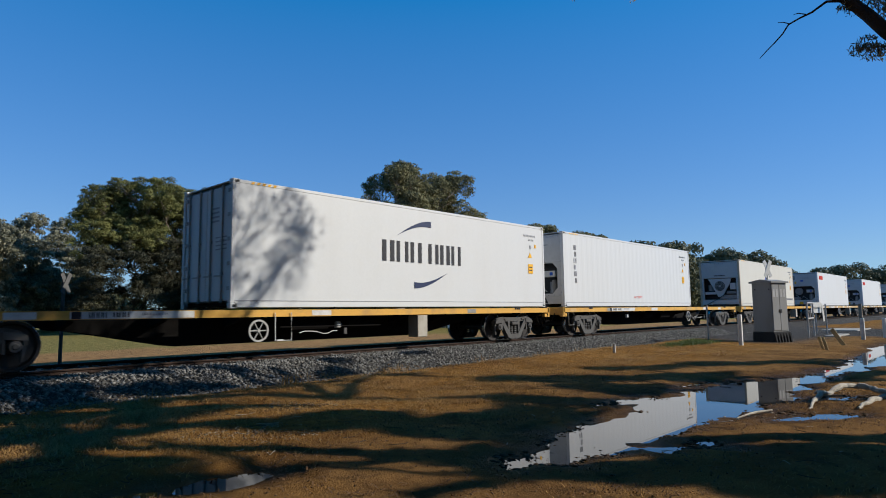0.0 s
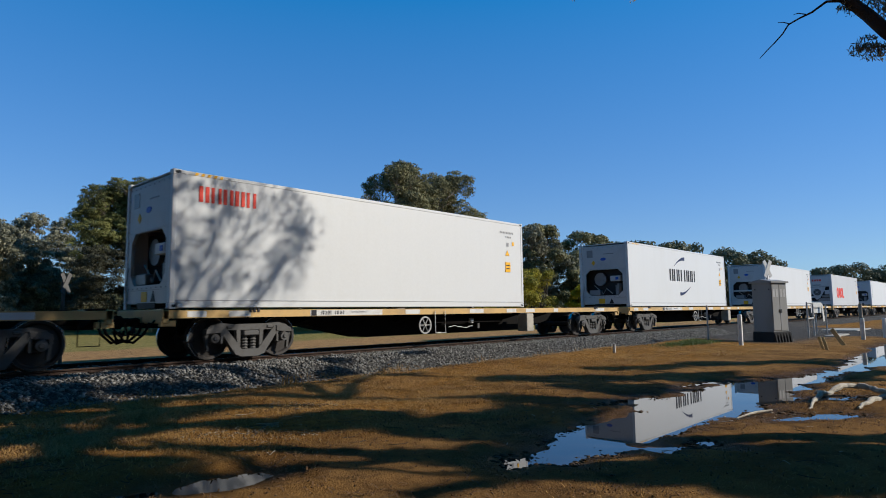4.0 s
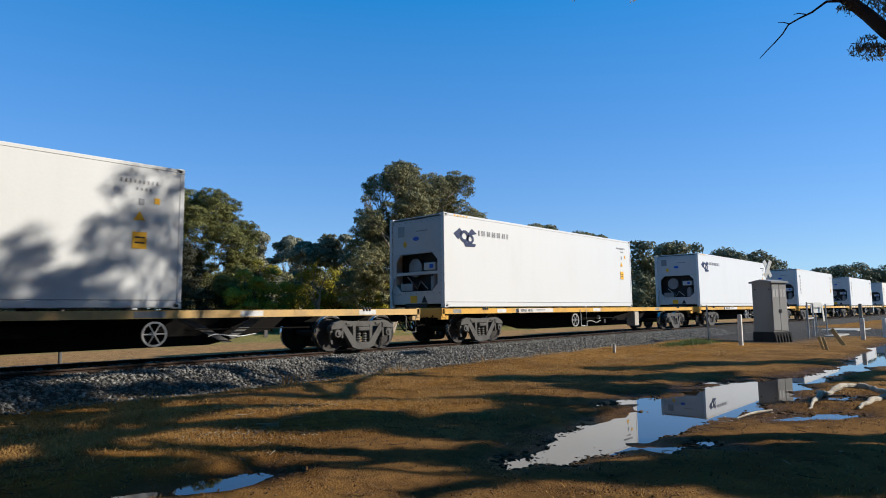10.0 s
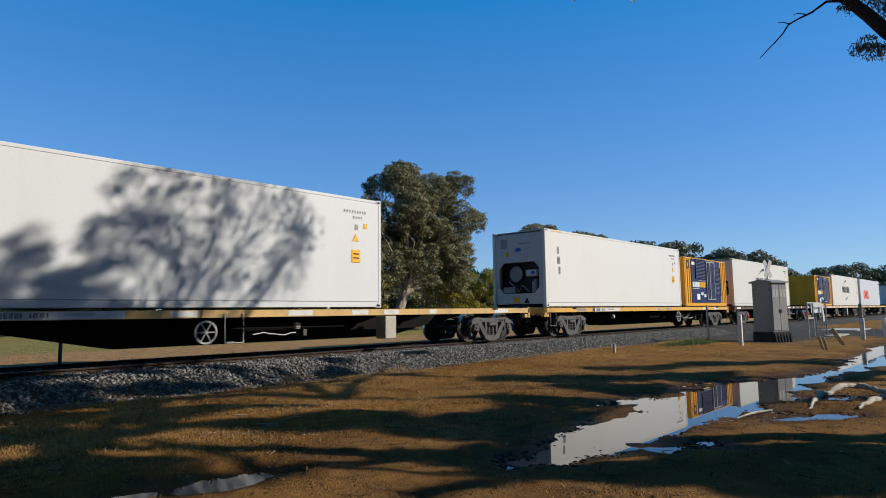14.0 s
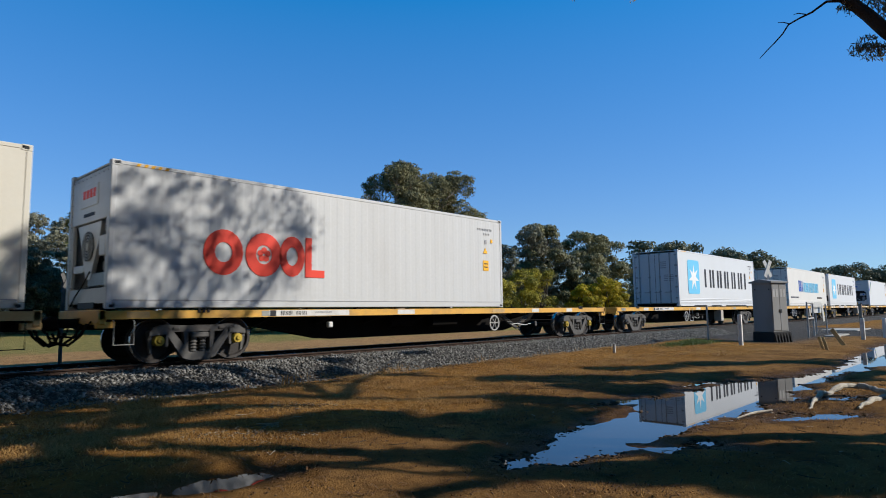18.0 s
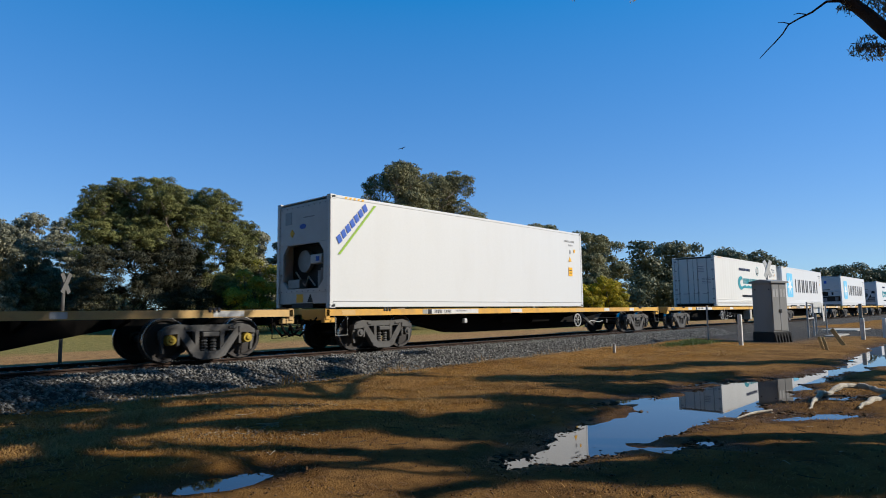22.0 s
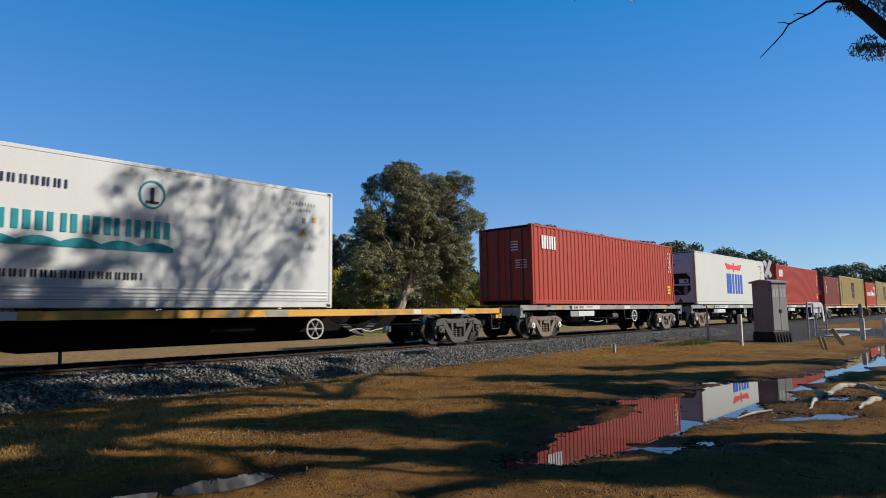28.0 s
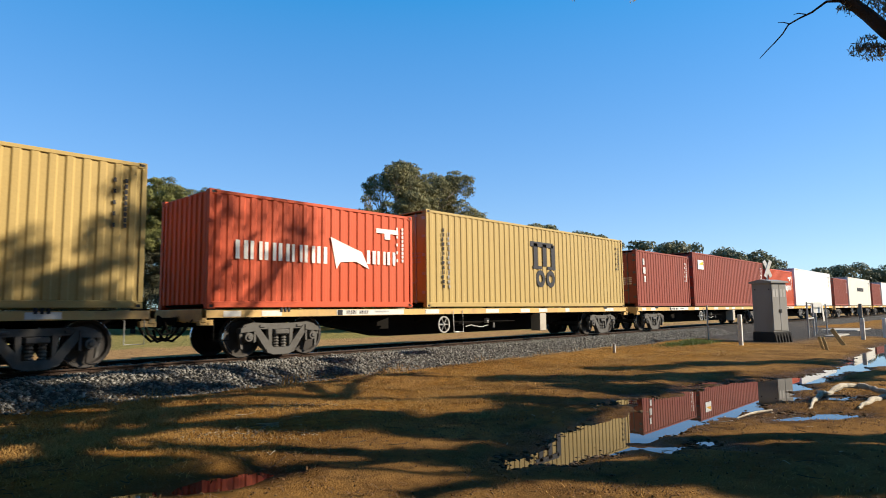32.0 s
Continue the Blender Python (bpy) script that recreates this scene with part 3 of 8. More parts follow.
def bogie(wagon, x, cast, caps, keyname):
    g = Geo().box(-0.2, -0.85, 0.02, 0.2, 0.85, 0.24, 0.03).cyl((0, 0, 0.2), (0, 0, 0.42), 0.25, n=14)
    for s in (-1, 1):
        g.box(s * 0.36 - 0.06, -0.75, -0.12, s * 0.36 + 0.06, 0.75, 0.02)
    b = part("bogie", g, BLACK, wagon, "cast steel four-wheel bogie", at=(x, 1.219, 0.46), key="bogie")
    for s in (-1, 1):
        part("side_frame", frame_geo(), cast, b, "dusty cast side frame", at=(0, s * 1.0, 0), key="frame" + keyname[0])
        part("bolster_end", Geo().box(-0.19, -0.13, 0.04, 0.19, 0.13, 0.15, 0.02), cast, b, at=(0, s * 1.0, 0), key="bolster" + keyname[0])
        for x1 in (-0.10, 0.10):
            part("spring", spring_geo(), cast, b, at=(x1, s * 1.0, 0), key="spring" + keyname[0])
        for e in (-1, 1):
            cap = Geo().cyl((0, 0, 0), (0, s * 0.14, 0), 0.115, 0.10, 14).cyl((0, s * 0.14, 0), (0, s * 0.17, 0), 0.06, 0.04, 10)
            part("bearing_cap", cap, caps, b, at=(e * 0.85, s * 1.0, 0), key="cap%d" % s + keyname)
    for e in (-1, 1):
        ws = part("wheelset", wheelset_geo(), WHEELM, b, at=(e * 0.85, 0, 0), key="wheelset")
        for s in (-1, 1):
            part("tread", revolve(Geo(), [(0.461, s * 0.72), (0.461, s * 0.822), (0.449, s * 0.8235)]), TREAD, ws, key="tread%d" % s)
        WHEELSETS[e].append(ws)


def hose_geo(s):
    g = Geo()
    for dy in (0.0, 0.32):
        pts = [(0, dy, 0), (s * 0.10, dy, -0.22), (s * 0.30, dy + 0.03, -0.40), (s * 0.50, dy + 0.06, -0.34), (s * 0.56, dy + 0.08, -0.16)]
        g.tube(pts, [0.028] * 5, 7)
    g.tube([(0, -0.25, 0.05), (s * 0.25, -0.25, -0.25), (s * 0.5, -0.2, -0.22), (s * 0.55, -0.2, 0)], [0.02] * 4, 6)
    return g


def spoked_wheel_geo():
    return Geo().ring(0, 0, 0.21, 0.25, -0.03, 0.0, 22)


def text_bars(g, x0, z0, x1, z1, n, y=-0.006, weight=0.30, style=0):
    """A word as n cells of two plain upright bars each."""
    cell = (x1 - x0) / n
    for i in range(n):
        a, b = x0 + i * cell + 0.09 * cell, x0 + (i + 1) * cell - 0.09 * cell
        w = (b - a) * weight * (1.25, 1.0, 1.12)[(i + style) % 3]
        g.box(a, y, z0, a + w, 0.004, z1)
        g.box(b - w, y, z0, b, 0.004, z1)
    return g


def wagon(name, label, length0, length1, sill, bogies, seed, grey=False, turned=False):
    """A flat container wagon; origin at the first container's corner on the near side, at rail height."""
    rnd = random.Random(seed)
    w = thing(name, label, "flat wagon", "wagons of the train")
    top, low = (1.165, 0.995) if grey else (1.068, 0.905)
    prof = [(0, low), (0, top), (0.09, top), (0.09, top - 0.02), (0.015, top - 0.02), (0.015, low + 0.02), (0.09, low + 0.02), (0.09, low)]
    key = name + str(seed)
    for s, y in ((1, 0.0), (-1, 2.438)):
        part("side_sill", Geo().prism([(y + s * a, b) for a, b in prof], "x", length0, length1), sill, w, key=key + "sill%d" % s)
    mid = (length0 + length1) / 2
    a, b = bogies
    belly = [(length0 + 0.1, 0.80), (length0 + 0.1, 1.06), (length1 - 0.1, 1.06), (length1 - 0.1, 0.80), (b - 1.5, 0.76), (b - 3.9, 0.30), (a + 3.9, 0.30), (a + 1.5, 0.76)]
    part("centre_sill", Geo().prism(belly, "y", 0.82, 1.62), BLACK, w, "black fish-bellied centre sill", key=key + "belly")
    n = int((length1 - length0) / 1.6)
    for i in range(n + 1):
        x = length0 + 0.3 + i * (length1 - length0 - 0.6) / n
        part("cross_bearer", Geo().prism([(0.09, 0.86), (0.09, 1.04), (2.35, 1.04), (2.35, 0.86), (1.7, 0.70), (0.75, 0.70)], "x", -0.06, 0.06), BLACK, w, at=(x, 0, 0), key="bearer")
    for x, s in ((length0, 1), (length1, -1)):
        part("headstock", Geo().box(x, 0.0, 0.80, x + s * 0.14, 2.438, 1.09, 0.02).box(x - s * 0.02, 0.02, 0.74, x + s * 0.3, 0.16, 0.86, 0.01), sill if not grey else SILLGREY, w)
        c = part("coupler", Geo().box(x - s * 0.35, 1.12, 0.74, x, 1.32, 0.92, 0.03).box(x, 1.0, 0.70, x + s * 0.2, 1.44, 0.96, 0.02), BLACK, w, "black knuckle coupler")
        part("knuckle", Geo().box(x - s * 0.54, 1.06, 0.69, x - s * 0.33, 1.38, 0.97, 0.06), BLACK, c)
        part("brake_hose", hose_geo(-s), BLACK, w, at=(x, 0.62, 0.82))
        part("grab_rail", Geo().tube([(x + s * 0.25, -0.02, 0.88), (x + s * 0.25, -0.07, 0.86), (x + s * 0.25, -0.07, 0.42), (x + s * 0.62, -0.07, 0.42), (x + s * 0.62, -0.07, 0.86), (x + s * 0.62, -0.02, 0.88)], [0.013] * 6, 6), BLACK if seed % 2 else SILLGREY, w)
    for i in range(5):
        x = (length0 + 0.12, length0 + 6.2, mid, length1 - 6.3, length1 - 0.35)[i]
        for y in (0.0, 2.258):
            part("container_lock", Geo().box(x - 0.1, y + 0.01, top, x + 0.12, y + 0.17, top + 0.03, 0.006).cyl((x, y + 0.09, top + 0.022), (x, y + 0.09, top + 0.072), 0.035, 0.02, 8) if 0 < i < 4 else Geo().box(x - 0.1, y + 0.01, top, x + 0.22, y + 0.17, top + 0.032, 0.006), BLACK, w)
    hw, hz = (7.67, 0.71) if grey else (11.66 if turned else 7.3, 0.60)
    pipe_x = hw - 3.6 if grey else hw + 1.2
    hb_paint = PLATE if grey else STEEL
    hb = part("handbrake_wheel", spoked_wheel_geo(), hb_paint, w, "dusty six-spoked handbrake wheel", at=(hw, -0.02, hz), key="hbw%d" % grey)
    part("hub", Geo().cyl((0, -0.04, 0), (0, 0.16, 0), 0.04, n=8), hb_paint, hb, key="hbh%d" % grey)
    for k in range(6):
        wa = math.pi * k / 3
        part("spoke", Geo().cyl((0.03 * math.cos(wa), -0.015, 0.03 * math.sin(wa)), (0.22 * math.cos(wa), -0.015, 0.22 * math.sin(wa)), 0.014, n=5), hb_paint, hb, key="hbs%d%d" % (k, grey))
    part("brake_rod", Geo().cyl((hw, 0.14, hz), (hw, 0.14, 0.90), 0.03, n=8).cyl((pipe_x - 0.5, 0.2, 0.66), (pipe_x + 2.6, 0.2, 0.64), 0.016, n=6), BLACK, w)
    wav = random.Random(seed)
    part("brake_pipe", Geo().tube([(pipe_x + 0.14 * k, 0.16, 0.52 + 0.03 * math.sin(0.9 * k) + wav.uniform(-0.02, 0.02)) for k in range(9)], [0.011] * 9, 6), PLATE, w, "thin pale sagging air pipe")
    part("pipe_bracket", Geo().box(pipe_x + 1.3, 0.10, 0.44, pipe_x + 1.4, 0.14, 0.60, 0.008), CAST, w)
    if turned:
        part("brake_cylinder", Geo().cyl((7.6, 0.55, 0.72), (8.5, 0.55, 0.72), 0.14, n=14), BLACK, w)
        part("air_tank", Geo().cyl((9.2, 0.5, 0.70), (10.3, 0.5, 0.70), 0.17, n=14), BLACK, w)
        part("valve", Geo().box(5.2, 0.1, 0.62, 5.34, 0.22, 0.76, 0.02), PLATE, w)
        part("strut", Geo().prism([(12.3, 0.86), (12.6, 0.86), (13.5, 0.36), (13.3, 0.36)], "y", 0.3, 0.36).prism([(13.9, 0.86), (14.2, 0.86), (13.5, 0.42), (13.4, 0.50)], "y", 0.3, 0.36), CAST, w)
    elif not grey:
        part("control_box", Geo().box(12.32, -0.02, 0.27, 12.72, 0.38, 0.88, 0.015), BOXPAINT, w, "dusty tan-grey control box")
        part("brake_cylinder", Geo().cyl((10.2, 0.55, 0.72), (11.1, 0.55, 0.72), 0.14, n=14), BLACK, w)
        part("air_tank", Geo().cyl((8.4, 0.5, 0.70), (9.5, 0.5, 0.70), 0.17, n=14), BLACK, w)
        part("valve", Geo().box(9.72, 0.3, 0.60, 9.86, 0.42, 0.76, 0.02), PLATE, w)
    else:
        part("data_plate", Geo().box(3.0, -0.02, 0.74, 4.2, 0.02, 0.94, 0.006), PLATE, w, "long white data plate")
        part("plate_backing", Geo().box(2.42, -0.015, 0.74, 2.98, 0.02, 0.94, 0.006), GREYMARK, w)
        part("brake_cylinder", Geo().cyl((6.08, 0.3, 0.72), (6.58, 0.3, 0.72), 0.14, n=14), CAST, w)
        part("air_tank", Geo().cyl((3.0, 0.45, 0.66), (4.0, 0.45, 0.66), 0.15, n=14), CAST, w)
        part("step_frame", Geo().tube([(6.76, -0.02, 0.98), (6.76, -0.05, 0.58), (7.36, -0.05, 0.58), (7.36, -0.02, 0.98)], [0.016] * 4, 6), CAST, w)
    x = length0 + 0.5
    while x < length1 - 1.2:
        wd = rnd.uniform(0.25, 0.75)
        if rnd.random() < 0.7:
            m = rnd.choice([PLATE, PLATE, SILLGREY, SILLTAN])
            part("sill_patch", Geo().box(x, -0.004, low + 0.02, x + wd, 0.01, top - 0.02), m, w)
        x += wd + rnd.uniform(0.4, 1.9)
    x = length0 + rnd.uniform(3.1, 3.7)
    pl = part("number_plate", Geo().box(x, -0.007, low + 0.012, x + 2.3, 0.008, top - 0.012), PLATE, w, "pale wagon plate with dark markings")
    part("plate_emblem", Geo().box(x + 0.02, -0.010, low + 0.014, x + 0.18, 0.0, top - 0.014).ring(x + 0.10, (low + top) / 2, 0.03, 0.048, -0.013, 0.0, 12), INK, pl, "dark square emblem")
    part("plate_marking", text_bars(Geo(), x + 0.30, low + 0.035, x + 0.62, top - 0.03, 4, -0.011, 0.24), INK, pl)
    part("plate_marking", text_bars(Geo(), x + 0.72, low + 0.04, x + 1.02, top - 0.035, 3, -0.011, 0.24), INK, pl)
    part("plate_marking", text_bars(Geo(), x + 1.25, low + 0.075, x + 1.75, top - 0.045, 9, -0.011, 0.24), GREYMARK, pl)
    if not grey and not turned:
        part("step_frame", Geo().tube([(hw + 0.42, -0.03, 1.0), (hw + 0.42, -0.05, 0.36), (hw + 0.85, -0.05, 0.36), (hw + 0.85, -0.03, 1.0)], [0.014] * 4, 6).box(hw + 0.44, -0.09, 0.35, hw + 0.62, -0.02, 0.385, 0.006), PLATE, w, "pale hanging step")
    for k in (a, b):
        part("sill_pocket", Geo().box(k - 0.12, -0.02, top - 0.05, k - 0.06, 0.01, top + 0.05, 0.005).box(k - 0.02, -0.02, top - 0.05, k + 0.04, 0.01, top + 0.05, 0.005).box(k + 0.08, -0.02, top - 0.05, k + 0.14, 0.01, top + 0.05, 0.005), INK, w)
    return w


def dress(w, bogies, cast, caps, keyname):
    for x in bogies:
        bogie(w, x, cast, caps, keyname)


def ribs(length, pitch, depth, slope=0.25):
    """The wavy outline of a ribbed panel seen from above, outer face at 0, with a back."""
    n = max(1, round(length / pitch))
    p = length / n
    pts = []
    for i in range(n):
        x = i * p
        pts += [(x, depth), (x + p * slope * 0.5, depth), (x + p * slope, 0), (x + p * 0.62, 0), (x + p * (0.62 + slope * 0.5), depth)]
    pts += [(length, depth), (length, 0.07), (0, 0.07)]
    return pts


def corner_geo():
    g = Geo().box(0, 0, 0, 0.178, 0.162, 0.118, 0.012)
    return g


def container_shell(name, label, cat, L, H, colour, pitch, depth, ckey, rust):
    """Frame, sides, roof and far end; origin at the near lower corner of the leading end."""
    c = thing(name, label, cat, "containers of the train")
    k = "%s%.1f%.1f%.2f" % (ckey, L, H, pitch)
    post = Geo().box(0, 0, 0.118, 0.10, 0.12, H - 0.118, 0.01)
    for x in (0, L - 0.10):
        for y in (0, 2.318):
            part("corner_post", post, rust, c, at=(x, y, 0), key=k + "post" + rust.name)
    for x in (0, L - 0.178):
        for y in (0, 2.276):
            for z in (0, H - 0.118):
                part("corner_casting", corner_geo(), rust, c, at=(x, y, z), key="casting" + rust.name)
    # Dark patches on the castings stand for their shaded holes.
    for x in (0.05, L - 0.128):
        for z in (0.03, H - 0.088):
            part("casting_hole", Geo().prism([(0.0, 0.012), (0.012, 0), (0.066, 0), (0.078, 0.012), (0.078, 0.046), (0.066, 0.058), (0.012, 0.058), (0.0, 0.046)], "y", -0.003, 0.01), UNITDARK, c, at=(x, 0, z), key="hole")
    for y in (0.0, 2.358):
        part("top_rail", Geo().box(0.1, 0, H - 0.09, L - 0.1, 0.08, H - 0.012, 0.01), colour, c, at=(0, y, 0), key=k + "top")
        part("bottom_rail", Geo().box(0.1, 0, 0.02, L - 0.1, 0.08, 0.16, 0.01), colour, c, at=(0, y, 0), key=k + "bottom")
    prof = ribs(L - 0.2, pitch, depth)
    part("side_panel", Geo().prism([(0.1 + x, 0.008 + y) for x, y in prof], "z", 0.16, H - 0.09), colour, c, key=k + "near")
    part("side_panel", Geo().prism([(0.1 + x, 2.43 - y) for x, y in prof], "z", 0.16, H - 0.09), colour, c, key=k + "far")
    part("roof", Geo().box(0.05, 0.05, H - 0.05, L - 0.05, 2.388, H - 0.018, 0.01), colour, c, key=k + "roof")
    part("floor", Geo().box(0.1, 0.08, 0.06, L - 0.1, 2.36, 0.14), BLACK, c, key=k + "floor")
    part("rear_end", Geo().prism([(L - 0.008 - y, 0.1 + x) for x, y in ribs(2.238, 0.26 if pitch < 0.4 else 0.56, depth)], "z", 0.10, H - 0.05), colour, c, key=k + "rear")
    return c


def doors(c, colour, H, dark, bars=STEEL, key=""):
    for i, y0 in enumerate((0.13, 1.225)):
        d = part("door", Geo().box(0.02, y0, 0.17, 0.08, y0 + 1.085, H - 0.13, 0.012), colour, c, "closed container door", key=key + "door%d" % i)
        part("door_seal", Geo().box(0.03, y0 - 0.012, 0.155, 0.07, y0 + 1.097, H - 0.115), dark, d, key=key + "seal%d" % i)
        for f in (0.28, 0.78):
            y = y0 + 1.085 * f
            g = Geo().cyl((0.0, y, 0.12), (0.0, y, H - 0.09), 0.018, n=7)
            for z in (0.16, 0.75, 1.5, H - 0.2):
                g.box(-0.01, y - 0.05, z, 0.03, y + 0.05, z + 0.06)
            g.box(-0.02, y - 0.02, 0.72, 0.0, y + 0.30, 0.755)
            part("locking_bar", g, bars, d, "steel locking bar with handle", key=key + "bar%d%.2f" % (i, f))
        ye = 0.05 if i == 0 else 2.33
        for z in (0.4, 0.95, 1.5, 2.05, H - 0.3):
            part("hinge", Geo().box(-0.005, ye, 0, 0.04, ye + 0.14 * (1 if i == 0 else -1), 0.09, 0.008), bars, d, at=(0, 0, z), key=key + "hinge%d" % i)
    g = Geo()
    for r in range(4):
        g.box(0.012, 0.62, H - 0.62 - 0.1 * r, 0.03, 0.95, H - 0.58 - 0.1 * r)
        g.box(0.012, 0.25, H - 1.3 - 0.09 * r, 0.03, 0.50, H - 1.27 - 0.09 * r)
        g.box(0.012, 0.55, H - 1.3 - 0.09 * r, 0.03, 0.75, H - 1.27 - 0.09 * r)
    part("door_marks", g, GREYMARK if colour is not BROWN and colour is not RED else WHITEMARK, c, key=key + "doormarks")


def octagon(y0, z0, y1, z1, c):
    return [(y0 + c, z0), (y1 - c, z0), (y1, z0 + c), (y1, z1 - c), (y1 - c, z1), (y0 + c, z1), (y0, z1 - c), (y0, z0 + c)]


def unit_base(c, H, colour, key):
    """The machinery end: outer frame and the lower skirt."""
    u = part("cooling_unit", Geo().box(0.03, 0.10, 0.12, 0.12, 2.34, 0.42, 0.01), colour, c, "refrigeration unit set in the container's end", key=key + "ubase")
    part("head_panel", Geo().box(0.03, 0.10, H - 0.16, 0.12, 2.34, H - 0.1, 0.01), colour, u, key=key + "uhead")
    b = Geo()
    for i in range(9):
        for z in (0.44, H - 0.2):
            b.box(0.012, 0.2 + i * 0.25, z, 0.03, 0.23 + i * 0.25, z + 0.03)
        for y in (0.115, 2.30):
            b.box(0.012, y, 0.55 + i * 0.24, 0.03, y + 0.028, 0.58 + i * 0.24)
    part("bolts", b, UNITMID, u, key=key + "bolts")
    part("fork_pocket", Geo().box(0.02, 0.75, 0.02, 0.1, 1.7, 0.14), UNITDARK, u, key=key + "pocket")
    return u


def unit_carrier(c, H, key):
    u = unit_base(c, H, UNITWHITE, key)
    part("upper_panel", Geo().box(0.02, 0.12, 1.72, 0.1, 2.32, H - 0.16, 0.012), UNITWHITE, u, key=key + "up")
    g = Geo()
    o, q = octagon(0.30, 0.52, 2.14, 1.70, 0.22), [(0.12, 0.42), (2.32, 0.42), (2.32, 1.72), (0.12, 1.72)]
    for i in range(8):
        j = (i + 1) % 8
        a, b = o[i], o[j]
        ea, eb = [(min(max(2.32 if p[0] > 1.22 else 0.12, 0.12), 2.32) if abs(p[0] - 1.22) > 0.75 else p[0], (1.72 if p[1] > 1.1 else 0.42) if abs(p[1] - 1.11) > 0.35 else p[1]) for p in (a, b)]
        g.prism([a, b, eb, ea], "x", 0.02, 0.1)
    part("surround", g, UNITWHITE, u, "white surround with clipped corners", key=key + "sur")
    part("recess", Geo().box(0.45, 0.15, 0.45, 0.5, 2.3, 1.72), UNITDARK, u, "dark machinery recess", key=key + "rec")
    fan = Geo().cyl((0.30, 1.55, 1.28), (0.42, 1.55, 1.28), 0.30, n=20)
    part("condenser_fan", fan, UNITMID, u, key=key + "fan")
    part("cross_bar", Geo().box(0.03, 0.3, 1.03, 0.10, 2.14, 1.13, 0.01), UNITWHITE, u, key=key + "cb") if key.endswith("b") else None
    part("control_panel", Geo().box(0.05, 0.42, 1.16, 0.3, 0.92, 1.40, 0.015), UNITWHITE, u, "control panel box", key=key + "cp")
    part("panel_window", Geo().box(0.04, 0.52, 1.22, 0.06, 0.66, 1.34), BLUEMARK, u, key=key + "pw")
    part("compressor", Geo().cyl((0.28, 0.6, 0.55), (0.28, 0.6, 0.98), 0.17, n=14).cyl((0.28, 0.6, 0.98), (0.28, 0.6, 1.05), 0.1, n=12), UNITMID, u, key=key + "co")
    part("junction_box", Geo().box(0.08, 1.45, 0.54, 0.35, 2.0, 0.78, 0.015), UNITMID, u, key=key + "jb")
    part("pipe", Geo().tube([(0.2, 0.9, 0.6), (0.2, 1.2, 0.85), (0.2, 1.35, 0.6), (0.2, 1.8, 1.0)], [0.02] * 4, 6), STEEL, u, key=key + "pi")
    part("drain_hose", Geo().tube([(0.0, 2.2, 0.95), (-0.02, 2.3, 0.5), (0.0, 2.25, 0.05)], [0.015] * 3, 6), STEEL, u, key=key + "dh")
    part("access_hatch", Geo().box(0.012, 1.75, H - 0.62, 0.03, 2.05, H - 0.28), UNITMID, u, key=key + "ah")
    part("panel_seam", Geo().box(0.012, 0.7, H - 0.5, 0.03, 1.2, H - 0.47), UNITMID, u, key=key + "ps")
    part("badge", Geo().prism([(1.22 + 0.14 * math.cos(k * math.pi / 8), H - 0.72 + 0.07 * math.sin(k * math.pi / 8)) for k in range(16)], "x", 0.01, 0.03), BLUEMARK, u, "small blue oval badge", key=key + "bd")
    part("warning_diamond", Geo().prism([(1.72, H - 0.75), (1.62, H - 0.87), (1.72, H - 0.99), (1.82, H - 0.87)], "x", 0.01, 0.03), YELMARK, u, key=key + "wd")
    part("warning_label", Geo().box(0.02, 1.2, 0.16, 0.035, 1.5, 0.38), YELMARK, u, key=key + "wl")
    part("warning_triangle", Geo().prism([(0.75, 0.16), (1.0, 0.16), (0.875, 0.38)], "x", 0.02, 0.035), UNITDARK, u, key=key + "wt")


